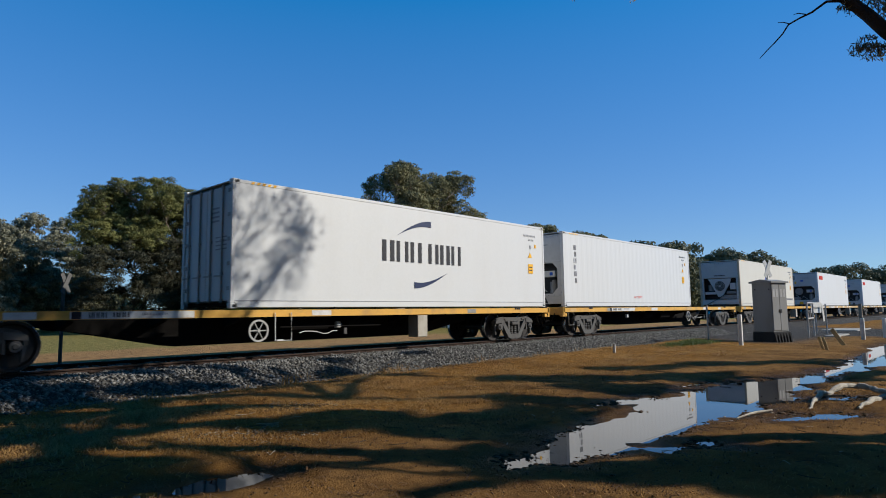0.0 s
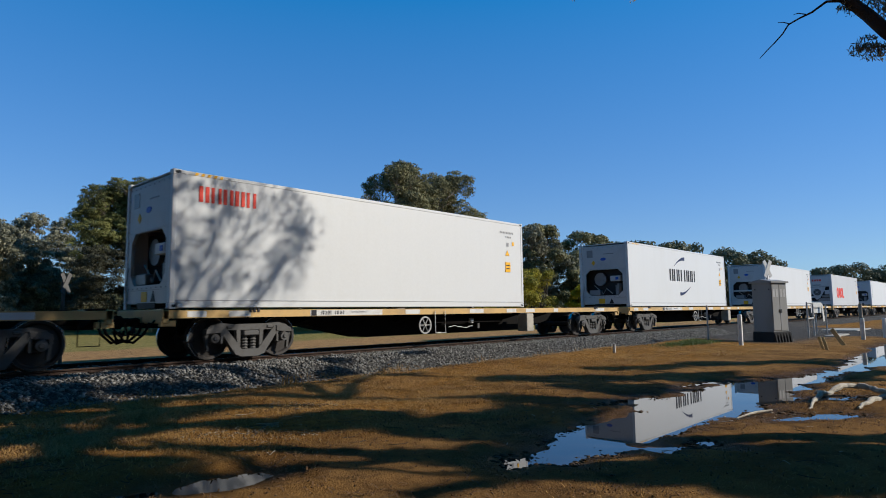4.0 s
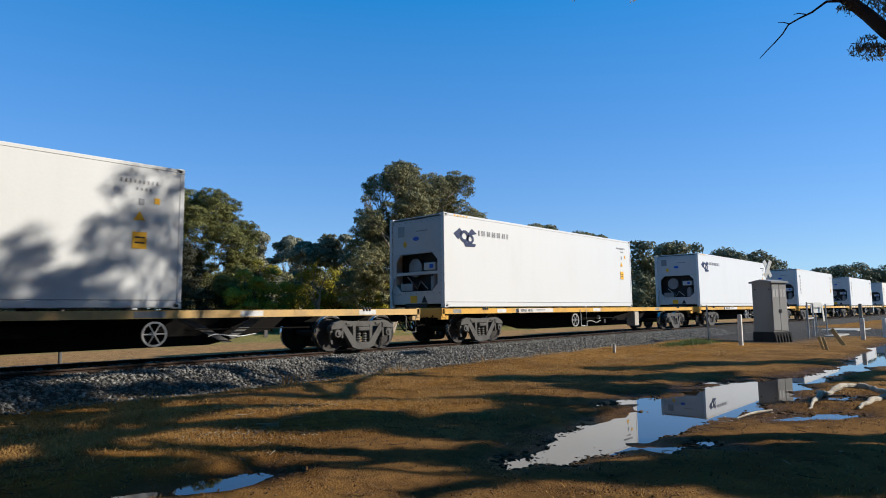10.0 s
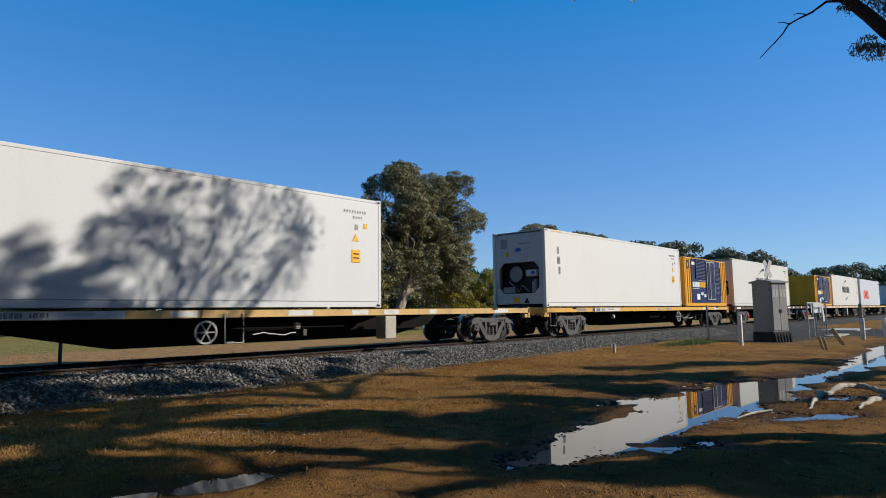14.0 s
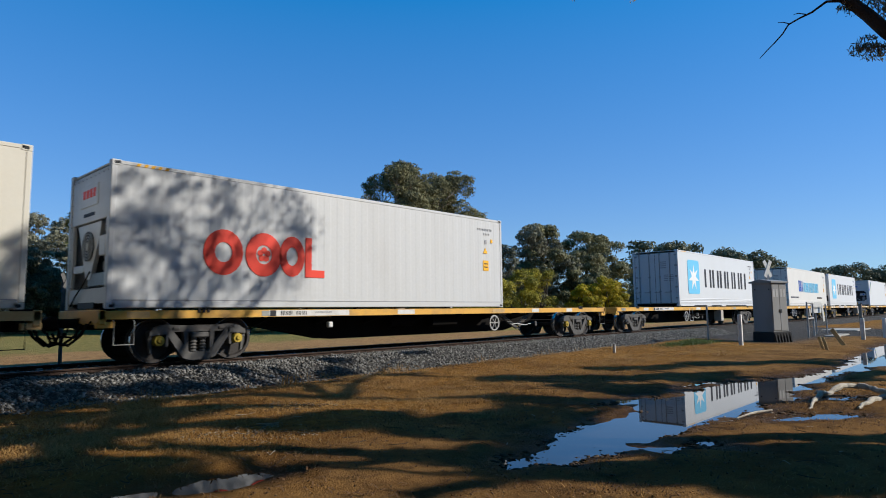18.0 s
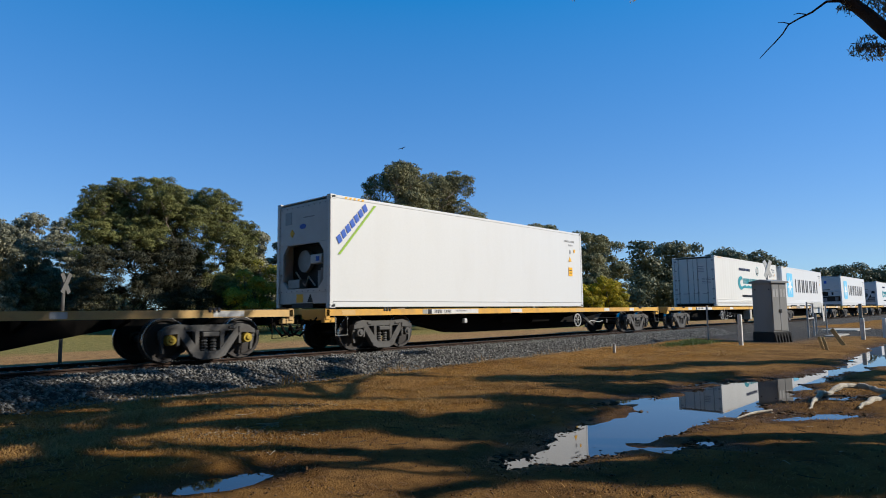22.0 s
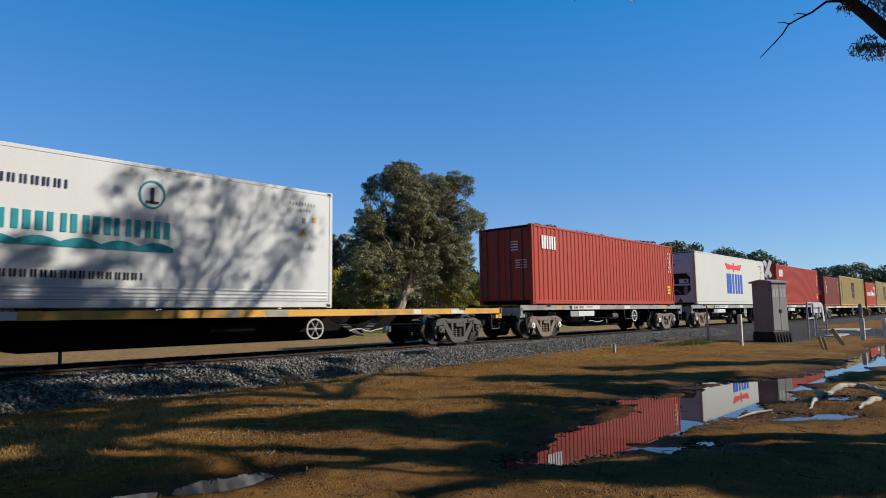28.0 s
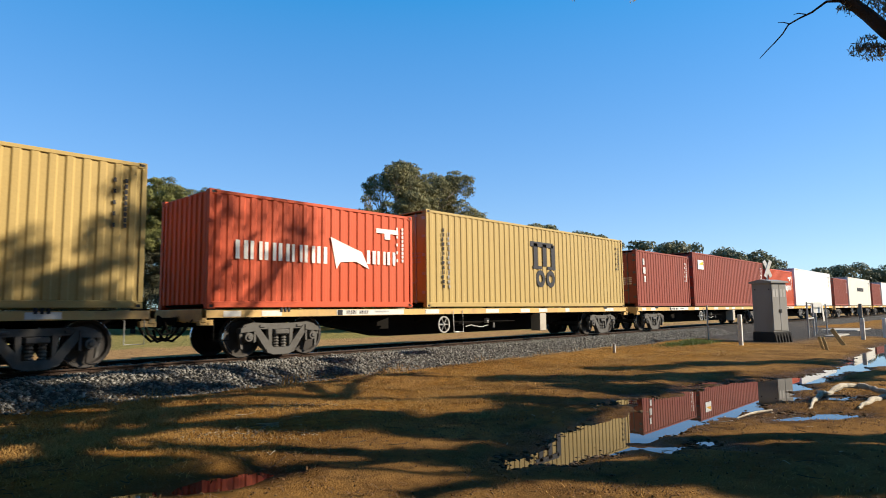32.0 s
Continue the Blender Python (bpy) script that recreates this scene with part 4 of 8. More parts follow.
def unit_thermo(c, H, key, logo):
    u = unit_base(c, H, UNITWHITE, key)
    part("upper_panel", Geo().box(0.02, 0.12, 1.78, 0.1, 2.32, H - 0.16, 0.012), UNITWHITE, u, key=key + "up")
    part("recess", Geo().box(0.4, 0.15, 0.45, 0.5, 2.3, 1.78), UNITDARK, u, "dark machinery recess", key=key + "rec")
    part("fan_shroud", Geo().prism([(0.55, 1.74), (1.95, 1.74), (1.85, 1.60), (1.35, 0.60), (1.10, 0.60), (0.62, 1.45)], "x", 0.04, 0.12), UNITWHITE, u, "tapered white fan shroud", key=key + "sh")
    g = Geo().cyl((0.015, 1.22, 1.28), (0.05, 1.22, 1.28), 0.30, n=24)
    part("fan_grille", g, UNITDARK, u, key=key + "fg")
    g = Geo()
    for r in (0.08, 0.14, 0.20, 0.26, 0.31):
        vs, n = [], 24
        g2 = Geo().ring(0, 0, r - 0.008, r + 0.008, 0, 0.012, 24)
        g.add([(y, 1.22 + x, 1.28 + z) for x, y, z in g2.v], g2.f)
    g.box(0.0, 1.16, 1.22, 0.02, 1.28, 1.34, 0.01)
    part("fan_guard", g, STEEL, u, key=key + "gd")
    part("side_frame_panel", Geo().box(0.02, 0.12, 0.42, 0.1, 0.24, 1.78, 0.01).box(0.02, 2.2, 0.42, 0.1, 2.32, 1.78, 0.01), UNITWHITE, u, key=key + "sp")
    part("lower_panel", Geo().box(0.05, 0.24, 0.46, 0.16, 1.25, 0.72, 0.012), UNITMID, u, key=key + "lp")
    part("control_panel", Geo().box(0.03, 0.28, 1.05, 0.2, 0.62, 1.45, 0.015), UNITWHITE, u, key=key + "cp")
    part("junction_box", Geo().box(0.04, 1.5, 0.76, 0.2, 2.15, 0.92, 0.012), UNITWHITE, u, key=key + "jb")
    part("compressor", Geo().cyl((0.3, 1.85, 1.0), (0.3, 1.85, 1.35), 0.16, n=12).box(0.2, 0.3, 0.78, 0.38, 0.9, 0.98, 0.02), UNITMID, u, key=key + "co")
    part("power_cable", Geo().tube([(-0.01, 0.95, 0.75), (-0.02, 1.3, 0.5), (-0.02, 1.8, 0.25), (0.0, 2.1, 0.08)], [0.016] * 4, 6), BLACK, u, key=key + "pc")
    if logo:
        part("logo_plate", Geo().box(0.005, 0.72, 2.1, 0.03, 1.75, 2.55, 0.008), UNITWHITE, u, key=key + "lg")
        g = Geo()
        for i in range(4):
            g.box(0.0, 0.85 + 0.2 * i, 2.28, 0.012, 1.0 + 0.2 * i, 2.46, 0.004)
        part("logo_block", g, REDMARK, u, key=key + "lb")
    g = Geo()
    for i in range(9):
        g.box(0.012, 0.9 + 0.075 * i, 1.9, 0.03, 0.95 + 0.075 * i, 1.97)
    part("maker_bars", g, INK, u, key=key + "mk")


def unit_star(c, H, key):
    u = unit_base(c, H, UNITWHITE, key)
    part("upper_panel", Geo().box(0.02, 0.12, 1.42, 0.1, 2.32, H - 0.16, 0.012), UNITWHITE, u, key=key + "up")
    part("middle_panel", Geo().box(0.02, 0.12, 0.92, 0.1, 1.0, 1.40, 0.012).box(0.02, 1.72, 0.92, 0.1, 2.32, 1.40, 0.012).box(0.02, 1.0, 0.92, 0.1, 1.72, 0.96).box(0.02, 1.0, 1.36, 0.1, 1.72, 1.40), UNITWHITE, u, key=key + "mid")
    part("recess", Geo().box(0.3, 0.15, 0.42, 0.4, 2.3, 1.40), UNITDARK, u, "dark machinery recess", key=key + "rec")
    part("control_panel", Geo().box(0.005, 0.62, 0.99, 0.12, 1.12, 1.37, 0.01), UNITWHITE, u, key=key + "cp")
    part("panel_window", Geo().box(0.0, 0.68, 1.04, 0.02, 0.84, 1.32), UNITDARK, u, key=key + "pw")
    part("port", Geo().cyl((0.0, 2.1, 1.28), (0.03, 2.1, 1.28), 0.06, n=10).cyl((0.0, 2.1, 1.06), (0.03, 2.1, 1.06), 0.06, n=10), UNITDARK, u, key=key + "po")
    part("battery_box", Geo().box(0.1, 1.9, 0.46, 0.28, 2.25, 0.68, 0.02), UNITMID, u, key=key + "bb")
    part("motor_housing", Geo().box(0.12, 1.3, 0.46, 0.28, 1.8, 0.76, 0.02), UNITMID, u, key=key + "mh")
    part("compressor", Geo().cyl((0.15, 0.45, 0.5), (0.15, 0.45, 0.84), 0.14, n=12), UNITMID, u, key=key + "cm")
    part("logo_patch", Geo().box(0.012, 1.2, 2.16, 0.03, 1.42, 2.44, 0.004), BLUEMARK, u, key=key + "lg")
    g = Geo()
    for i in range(8):
        g.box(0.012, 0.95 + 0.08 * i, 1.52, 0.03, 1.0 + 0.08 * i, 1.62)
    part("number_marking", g, INK, u, key=key + "nb")


def mark(c, name, material, geo, label="", key=None):
    return part(name, geo, material, c, label, key=key)


def common_marks(c, L, H, dark=INK):
    k = "cm%.1f%.1f%s" % (L, H, dark.name)
    g = Geo()
    for i in range(9):
        g.box(L - 1.25 + i * 0.085, -0.004, H - 0.42, L - 1.225 + i * 0.085, 0.004, H - 0.35)
    for i in range(4):
        g.box(L - 0.95 + i * 0.085, -0.004, H - 0.56, L - 0.925 + i * 0.085, 0.004, H - 0.50)
    g.box(L - 0.9, -0.004, H - 0.85, L - 0.8, 0.004, H - 0.72)
    mark(c, "number_marking", GREYMARK if dark is INK else dark, g, key=k + "a")
    mark(c, "warning_triangle", YELMARK, Geo().prism([(L - 0.99, 1.74), (L - 0.77, 1.74), (L - 0.88, 1.92)], "y", -0.005, 0.004), "yellow warning triangle", key=k + "b")
    mark(c, "warning_label", YELMARK, Geo().box(L - 0.60, -0.005, H - 0.80, L - 0.50, 0.004, H - 0.68), key=k + "c")


def yellow_label(c, x, z, w=0.27, h=0.33):
    mark(c, "yellow_label", YELMARK, Geo().box(x, -0.005, z, x + w, 0.004, z + h))
    mark(c, "label_bars", INK, Geo().box(x + 0.04, -0.007, z + h * 0.62, x + w - 0.04, 0.0, z + h * 0.72).box(x + 0.04, -0.007, z + h * 0.3, x + w - 0.04, 0.0, z + h * 0.4))


def hazard_strip(c, H, L, x0=0.45):
    g = Geo()
    for i in range(5):
        g.prism([(x0 + i * 0.14, H - 0.085), (x0 + 0.07 + i * 0.14, H - 0.085), (x0 + 0.10 + i * 0.14, H - 0.03), (x0 + 0.03 + i * 0.14, H - 0.03)], "y", -0.004, 0.0)
    mark(c, "hazard_strip", YELMARK, g, key="hz%.1f%.1f" % (H, x0))


def swoosh(geo, x0, x1, z0, z1, flip):
    """A tapered arc."""
    n, up, lo = 12, [], []
    for i in range(n + 1):
        t = i / n
        x = x0 + (x1 - x0) * t
        z = z0 + (z1 - z0) * math.sin(t * math.pi / 2)
        up.append((x, z))
        lo.append((x, z - 0.26 * t * (z1 - z0) * 1.4))
    pts = up + lo[::-1]
    if flip:
        cx, cz = (x0 + x1) / 2, (z0 + z1) / 2
        pts = [(2 * cx - a, 2 * cz - b) for a, b in pts]
    return geo.prism(pts, "y", -0.006, 0.004)


def logo_arcs(c):
    mark(c, "logo_arc", NAVY, swoosh(Geo(), 4.95, 6.30, 2.02, 2.52, False), "navy tapered arc")
    mark(c, "logo_arc", NAVY, swoosh(Geo(), 5.60, 7.00, 0.55, 1.03, True), "navy tapered arc")
    mark(c, "logo_lettering", INK, text_bars(text_bars(Geo(), 4.35, 1.28, 5.95, 1.86, 3, weight=0.26), 6.15, 1.28, 7.65, 1.86, 3, weight=0.26, style=2), "dark blocks of a company name")


def logo_rings(c):
    g = Geo()
    for x in (2.32, 3.30):
        g.ring(x, 1.22, 0.22, 0.50, -0.006, 0.004, 22, 0.92)
    g.ring(4.05, 1.22, 0.22, 0.48, -0.006, 0.004, 22, 0.72)
    g.box(4.42, -0.006, 0.74, 4.60, 0.004, 1.70, 0.0).box(4.60, -0.006, 0.74, 4.98, 0.004, 0.92)
    mark(c, "logo_shape", REDMARK, g, "row of orange-red rings")
    f = Geo()
    for k in range(5):
        w = k * 2 * math.pi / 5 + 0.3
        f.prism([(3.30 + 0.1 * math.cos(w) + 0.075 * math.cos(q * math.pi / 4), 1.22 + 0.1 * math.sin(w) + 0.075 * math.sin(q * math.pi / 4)) for q in range(8)], "y", -0.006, 0.004)
    mark(c, "logo_flower", REDMARK, f, key="flower")


def logo_star(c):
    x0, x1, z0, z1, r = 1.22, 2.78, 0.66, 2.44, 0.16
    pts = []
    for cx, cz, a in ((x1 - r, z1 - r, 0), (x0 + r, z1 - r, 90), (x0 + r, z0 + r, 180), (x1 - r, z0 + r, 270)):
        pts += [(cx + r * math.cos(radians(a + q)), cz + r * math.sin(radians(a + q))) for q in (0, 30, 60, 90)]
    s = mark(c, "logo_square", SKYMARK, Geo().prism(pts, "y", -0.006, 0.004), "light blue rounded square", key="logosq")
    star = []
    for k in range(14):
        w = math.pi / 2 + k * math.pi / 7
        rr = 0.70 if k % 2 == 0 else 0.27
        star.append((2.0 + rr * math.cos(w), 1.52 + rr * math.sin(w)))
    part("logo_star", Geo().prism(star, "y", -0.010, -0.002), WHITEMARK, s, "white star", key="logostar")
    mark(c, "logo_lettering", INK, text_bars(Geo(), 3.46, 1.04, 10.55, 2.03, 6, weight=0.22, style=1), "big black blocks of a company name", key="logotxt")
    # Flat dark strip that paints the shade of the tunnel recess.
    mark(c, "base_recess", UNITDARK, Geo().prism([(1.75, 0.0), (2.0, 0.075), (10.2, 0.075), (10.45, 0.0)], "y", -0.004, 0.004), "dark recess along the base", key="recess")
    for x in (3.6, 5.9):
        mark(c, "base_pad", WHITEMARK, Geo().box(x, -0.008, 0.0, x + 0.75, 0.0, 0.05, 0.006), key="recpad%.1f" % x)


def logo_wave(c):
    mark(c, "logo_lettering", NAVY, text_bars(Geo(), 4.15, 2.20, 6.25, 2.36, 12, weight=0.24), "small dark blocks of a company name", key="wv1")
    mark(c, "logo_circle", TEAL, Geo().ring(7.75, 2.28, 0.25, 0.29, -0.006, 0.004, 22, 0.9), "thin blue circle", key="wv2")
    mark(c, "logo_anchor", INK, Geo().box(7.72, -0.006, 2.10, 7.78, 0.004, 2.42).box(7.62, -0.006, 2.10, 7.88, 0.004, 2.15), key="wv3")
    n, big = 20, []
    for i in range(n + 1):
        w = radians(60 + 250 * i / n)
        big.append((4.42 + 0.55 * math.cos(w), 1.43 + 0.42 * math.sin(w)))
    for i in range(n, -1, -1):
        w = radians(60 + 250 * i / n)
        big.append((4.55 + 0.30 * math.cos(w), 1.43 + 0.22 * math.sin(w)))
    mark(c, "logo_wave", TEAL, Geo().prism(big, "y", -0.006, 0.004), "teal breaking wave", key="wv4")
    mark(c, "logo_lettering", TEAL, text_bars(Geo(), 4.80, 1.40, 8.15, 1.74, 9, weight=0.30, style=1), "teal blocks of a product name", key="wv5")
    top = [(4.80 + 3.4 * i / 40, 1.22 + 0.09 * abs(math.sin(i * math.pi / 8))) for i in range(41)]
    mark(c, "logo_ripple", TEAL, Geo().prism(top + [(8.2, 1.13), (4.8, 1.13)], "y", -0.006, 0.004), "teal ripples", key="wv6")
    mark(c, "small_lettering", INK, text_bars(Geo(), 4.55, 0.56, 7.62, 0.70, 20, weight=0.24), key="wv7")


def logo_vertical(c, x, z0, z1, n, m, w=0.22):
    g = Geo()
    h = (z1 - z0) / n
    for i in range(n):
        z = z0 + i * h
        for q in (0.08, 0.40, 0.72):
            if (i + round(q * 3)) % 4:
                g.box(x + q * w, -0.005, z + 0.14 * h, x + (q + 0.2) * w, 0.004, z + 0.86 * h)
    mark(c, "vertical_lettering", m, g, "column of company lettering as bars", key="vert%.2f%.2f%.2f%d%s" % (x, z0, z1, n, m.name))


def logo_big_m(c):
    g = text_bars(Geo(), 5.25, 1.36, 7.0, 1.47, 1, weight=0.3)
    for x in (5.45, 6.02, 6.58):
        g.box(x, -0.006, 1.47, x + 0.24, 0.004, 2.28)
    g.box(5.25, -0.006, 2.16, 6.7, 0.004, 2.34)
    g2 = Geo().ring(5.85, 1.02, 0.14, 0.31, -0.006, 0.004, 16, 0.9).ring(6.5, 1.02, 0.14, 0.31, -0.006, 0.004, 16, 0.9)
    mark(c, "logo_block", INK, g, "large dark block mark", key="bigm")
    mark(c, "logo_ring", INK, g2, key="bigm2")
    logo_vertical(c, 0.66, 0.56, 2.4, 13, INK, 0.12)
    logo_vertical(c, 0.92, 0.56, 2.3, 12, GREYMARK, 0.10)


def reefer(place, colour, unit, decorate, label, pitch=1.2, depth=0.0015, rust=None, warn=True, lift=0.0):
    H, L = 2.896, 12.192
    c = container_shell("refrigerated_container", label, "container", L, H, colour, pitch, depth, colour.name, rust or colour)
    k = colour.name
    if unit == "doors":
        doors(c, colour, H, UNITDARK, STEEL, "rd" + k)
    elif unit == "thermo" or unit == "thermo_logo":
        unit_thermo(c, H, "th" + unit, unit == "thermo_logo")
    elif unit == "star":
        unit_star(c, H, "st")
    else:
        unit_carrier(c, H, "ca" + unit[-1])
    g = Geo().box(0.12, -0.002, 0.165, L - 0.12, 0.006, 0.18)
    mark(c, "seam", GREYMARK, g, key="seamline")
    if "star" in label or "wave" in label or "blue lettering" in label:
        g = Geo()
        for z in (0.24, 0.32, 0.40):
            g.prism([(0.004, z - 0.026), (-0.005, z - 0.010), (-0.005, z + 0.010), (0.004, z + 0.026)], "x", 0.16, L - 0.16)
        mark(c, "base_ridge", colour, g, key="ridges" + k)
    common_marks(c, L, H)
    hazard_strip(c, H, L)
    if warn:
        yellow_label(c, L - 1.0, 1.18)
    for d in decorate:
        d(c)
    TRAIN.append((c, place, FACE_Y, DECK_Z + lift))
    return c


def dry(place, colour, L, H, decorate, label, end="doors", light=WHITEMARK, lift=0.0):
    c = container_shell("freight_container", label, "container", L, H, colour, 0.278, 0.024, colour.name, colour)
    if end == "doors":
        doors(c, colour, H, colour, CAST if colour is not OCHRE else STEEL, "dd" + colour.name + "%.1f" % H)
    else:
        part("front_end", Geo().prism([(0.008 + y, 0.1 + x) for x, y in ribs(2.238, 0.26, 0.034)], "z", 0.10, H - 0.05), colour, c, key="fe" + colour.name + "%.1f" % H)
    g = Geo()
    for i in range(9):
        g.box(L - 0.42, -0.004, H - 0.45 - 0.11 * i, L - 0.36, 0.004, H - 0.37 - 0.11 * i)
        if i % 2 == 0:
            g.box(L - 0.62, -0.004, H - 0.45 - 0.11 * i, L - 0.57, 0.004, H - 0.37 - 0.11 * i)
    mark(c, "number_marking", light, g, key="db%.1f%.1f%s" % (L, H, light.name))
    for d in decorate:
        d(c)
    TRAIN.append((c, place, FACE_Y, DECK_Z + lift))
    return c


def genset(place):
    L, H = 6.058, 2.591
    c = container_shell("generator_container", "yellow and dark blue generator container with louvres", "container", L, H, YELGEN, 0.278, 0.034, "gen", YELGEN)
    part("front_end", Geo().prism([(0.008 + y, 0.1 + x) for x, y in ribs(2.238, 0.26, 0.034)], "z", 0.10, H - 0.05), YELGEN, c, key="genfe")
    b = part("blue_body", Geo().prism([(0.92 + x, -0.008 + y * 0.5) for x, y in ribs(4.2, 0.30, 0.030)], "z", 0.20, H - 0.04), BLUEGEN, c, "dark blue body panel", key="genbody")
    for x0, x1, z0, z1, n in ((1.46, 2.84, 1.50, 2.50, 13), (4.30, 5.05, 1.42, 2.15, 10), (4.30, 5.05, 0.62, 1.34, 10)):
        g = Geo()
        for i in range(n):
            z = z0 + (z1 - z0) * i / n
            g.prism([(-0.05, z), (-0.01, z + 0.05), (0.0, z + 0.05), (0.0, z)], "x", x0, x1)
        part("louvre", g, BLUEGEN, b, "slatted louvre", key="lou%.2f%.2f" % (x0, z0))
        part("louvre_frame", Geo().box(x0 - 0.03, -0.055, z0 - 0.03, x0, 0, z1 + 0.03).box(x1, -0.055, z0 - 0.03, x1 + 0.03, 0, z1 + 0.03).box(x0, -0.055, z1, x1, 0, z1 + 0.03), BLUEGEN, b, key="lof%.2f%.2f" % (x0, z0))
    part("door_frame", Geo().box(3.0, -0.05, 0.36, 3.05, 0, 2.45).box(4.15, -0.05, 0.36, 4.2, 0, 2.45).box(3.05, -0.05, 2.4, 4.15, 0, 2.45).box(3.05, -0.05, 0.36, 4.15, 0, 0.41).box(3.46, -0.05, 0.41, 3.52, 0, 2.4), STEEL, b, "pale metal door frame", key="gdf")
    part("door_gap", Geo().box(3.26, -0.02, 0.45, 3.44, -0.012, 2.38), UNITDARK, b, key="gdg")
    dl = part("side_door", Geo().box(3.54, -0.045, 0.44, 4.13, -0.01, 2.38, 0.01), BLUEGEN, b, key="gsd")
    g = Geo()
    for i in range(24):
        g.box(3.78, -0.06, 0.62 + 0.068 * i, 4.08, -0.045, 0.66 + 0.068 * i)
    part("door_louvre", g, BLUEGEN, dl, key="gdl")
    t = part("logo_lettering", text_bars(Geo(), 0.98, 1.02, 1.95, 1.30, 7, -0.016, 0.34), WHITEMARK, b, "white blocks of a company name", key="gl1")
    part("logo_lettering", text_bars(Geo(), 1.95, 1.02, 2.82, 1.30, 7, -0.016, 0.34, 1), YELMARK, b, "yellow blocks of a company name", key="gl2")
    part("logo_rule", Geo().box(0.98, -0.014, 0.93, 1.9, -0.004, 0.955).box(1.85, -0.014, 1.36, 2.82, -0.004, 1.38), PLATE, b, key="gl3")
    part("notice", Geo().box(1.55, -0.016, 0.36, 1.95, -0.004, 0.66), WHITEMARK, b, key="gn1")
    part("notice", Geo().box(2.12, -0.016, 0.60, 2.45, -0.004, 0.76).box(2.55, -0.016, 0.50, 2.85, -0.004, 0.66).box(0.95, -0.016, 2.20, 1.38, -0.004, 2.36), PLATE, b, key="gn2")
    mark(c, "round_badge", INK, Geo().ring(0.46, 2.2, 0.14, 0.24, -0.01, 0.004, 18, 0.8), "dark round badge", key="gbadge")
    TRAIN.append((c, place, FACE_Y, DECK_Z))


# wagons: place of the first container corner along the train
def wagon_place(k):
    if k <= 27:
        return 20.112 * (k - 1) + 0.07
    if k <= 30:
        return (543.89, 558.95, 574.0)[k - 28]
    return 588.35 + 20.112 * (k - 31)


def build_wagons():
    ya, yb, gr = (-0.12, 19.08), (1.9, 17.1), (0.95, 11.4)
    kinds = {}
    words = {"bright": "long yellow container flat wagon with black underframe", "tan": "long container flat wagon with faded tan sill", "brown": "long dark brown container flat wagon with red axle caps"}
    for i, (tone, sill) in enumerate((("bright", SILL), ("bright", SILL), ("tan", SILLTAN), ("brown", SILLBROWN))):
        for turned in (False, True):
            kinds[tone + ("b" if i == 1 else "") + ("_t" if turned else "")] = (wagon("container_wagon", words[tone], *ya, sill, yb, 3 + 2 * i + 11 * turned, turned=turned) if tone != "brown" or turned else None, CAST, REDMARK if tone == "brown" else CAST, "r" if tone == "brown" else "c")
    kinds["grey"] = (wagon("short_container_wagon", "short grey container flat wagon with white axle caps", -0.78, 13.0, SILLGREY, gr, 6, True), CASTTAN, WHITEMARK, "g")
    turned_round = {2, 8, 10, 13, 15, 18, 22, 27, 31}
    tans = {0, 4, 5, 6, 7, 8, 10, 14, 17, 21, 24, 31, 32, 33, 35}

    def style_of(k):
        if k in (28, 29, 30):
            return "grey"
        if k == 16:
            return "brown_t"
        return ("tan" if k in tans else "bright" if k % 2 else "brightb") + ("_t" if k in turned_round else "")
    used, yellow_capped = set(), []
    for k in range(0, 38):
        name = style_of(k)
        proto, cast, caps, kn = kinds[name]
        if name in used:
            w = copy_thing(proto, Matrix.Identity(4))
        else:
            w = proto
            used.add(name)
        TRAIN.append((w, wagon_place(k), FACE_Y, RAIL_Z))
        w["style"] = name
        if k == 31:
            ep = part("end_plate", Geo().box(-0.18, -0.03, 0.70, 0.80, -0.012, 0.90, 0.006), WHITEMARK, w, "white end plate with dark markings")
            part("plate_marking", text_bars(Geo(), -0.08, 0.74, 0.68, 0.86, 6, -0.034, 0.24), INK, ep)
        if k in (18, 20, 21):
            yellow_capped.append(w)
    for name, (proto, *_) in kinds.items():
        if proto is not None and name not in used:
            for o in (*proto.children_recursive, proto):
                bpy.data.objects.remove(o)
    # bogies go on last, so that every wheel set is listed
    for w, _, _, z in [q for q in TRAIN if q[3] == RAIL_Z]:
        proto, cast, caps, kn = kinds[w["style"]]
        if w in yellow_capped:
            caps, kn = DULLYELLOW, kn + "y"
        dress(w, gr if w["style"] == "grey" else yb, cast, caps, kn)
        del w["style"]


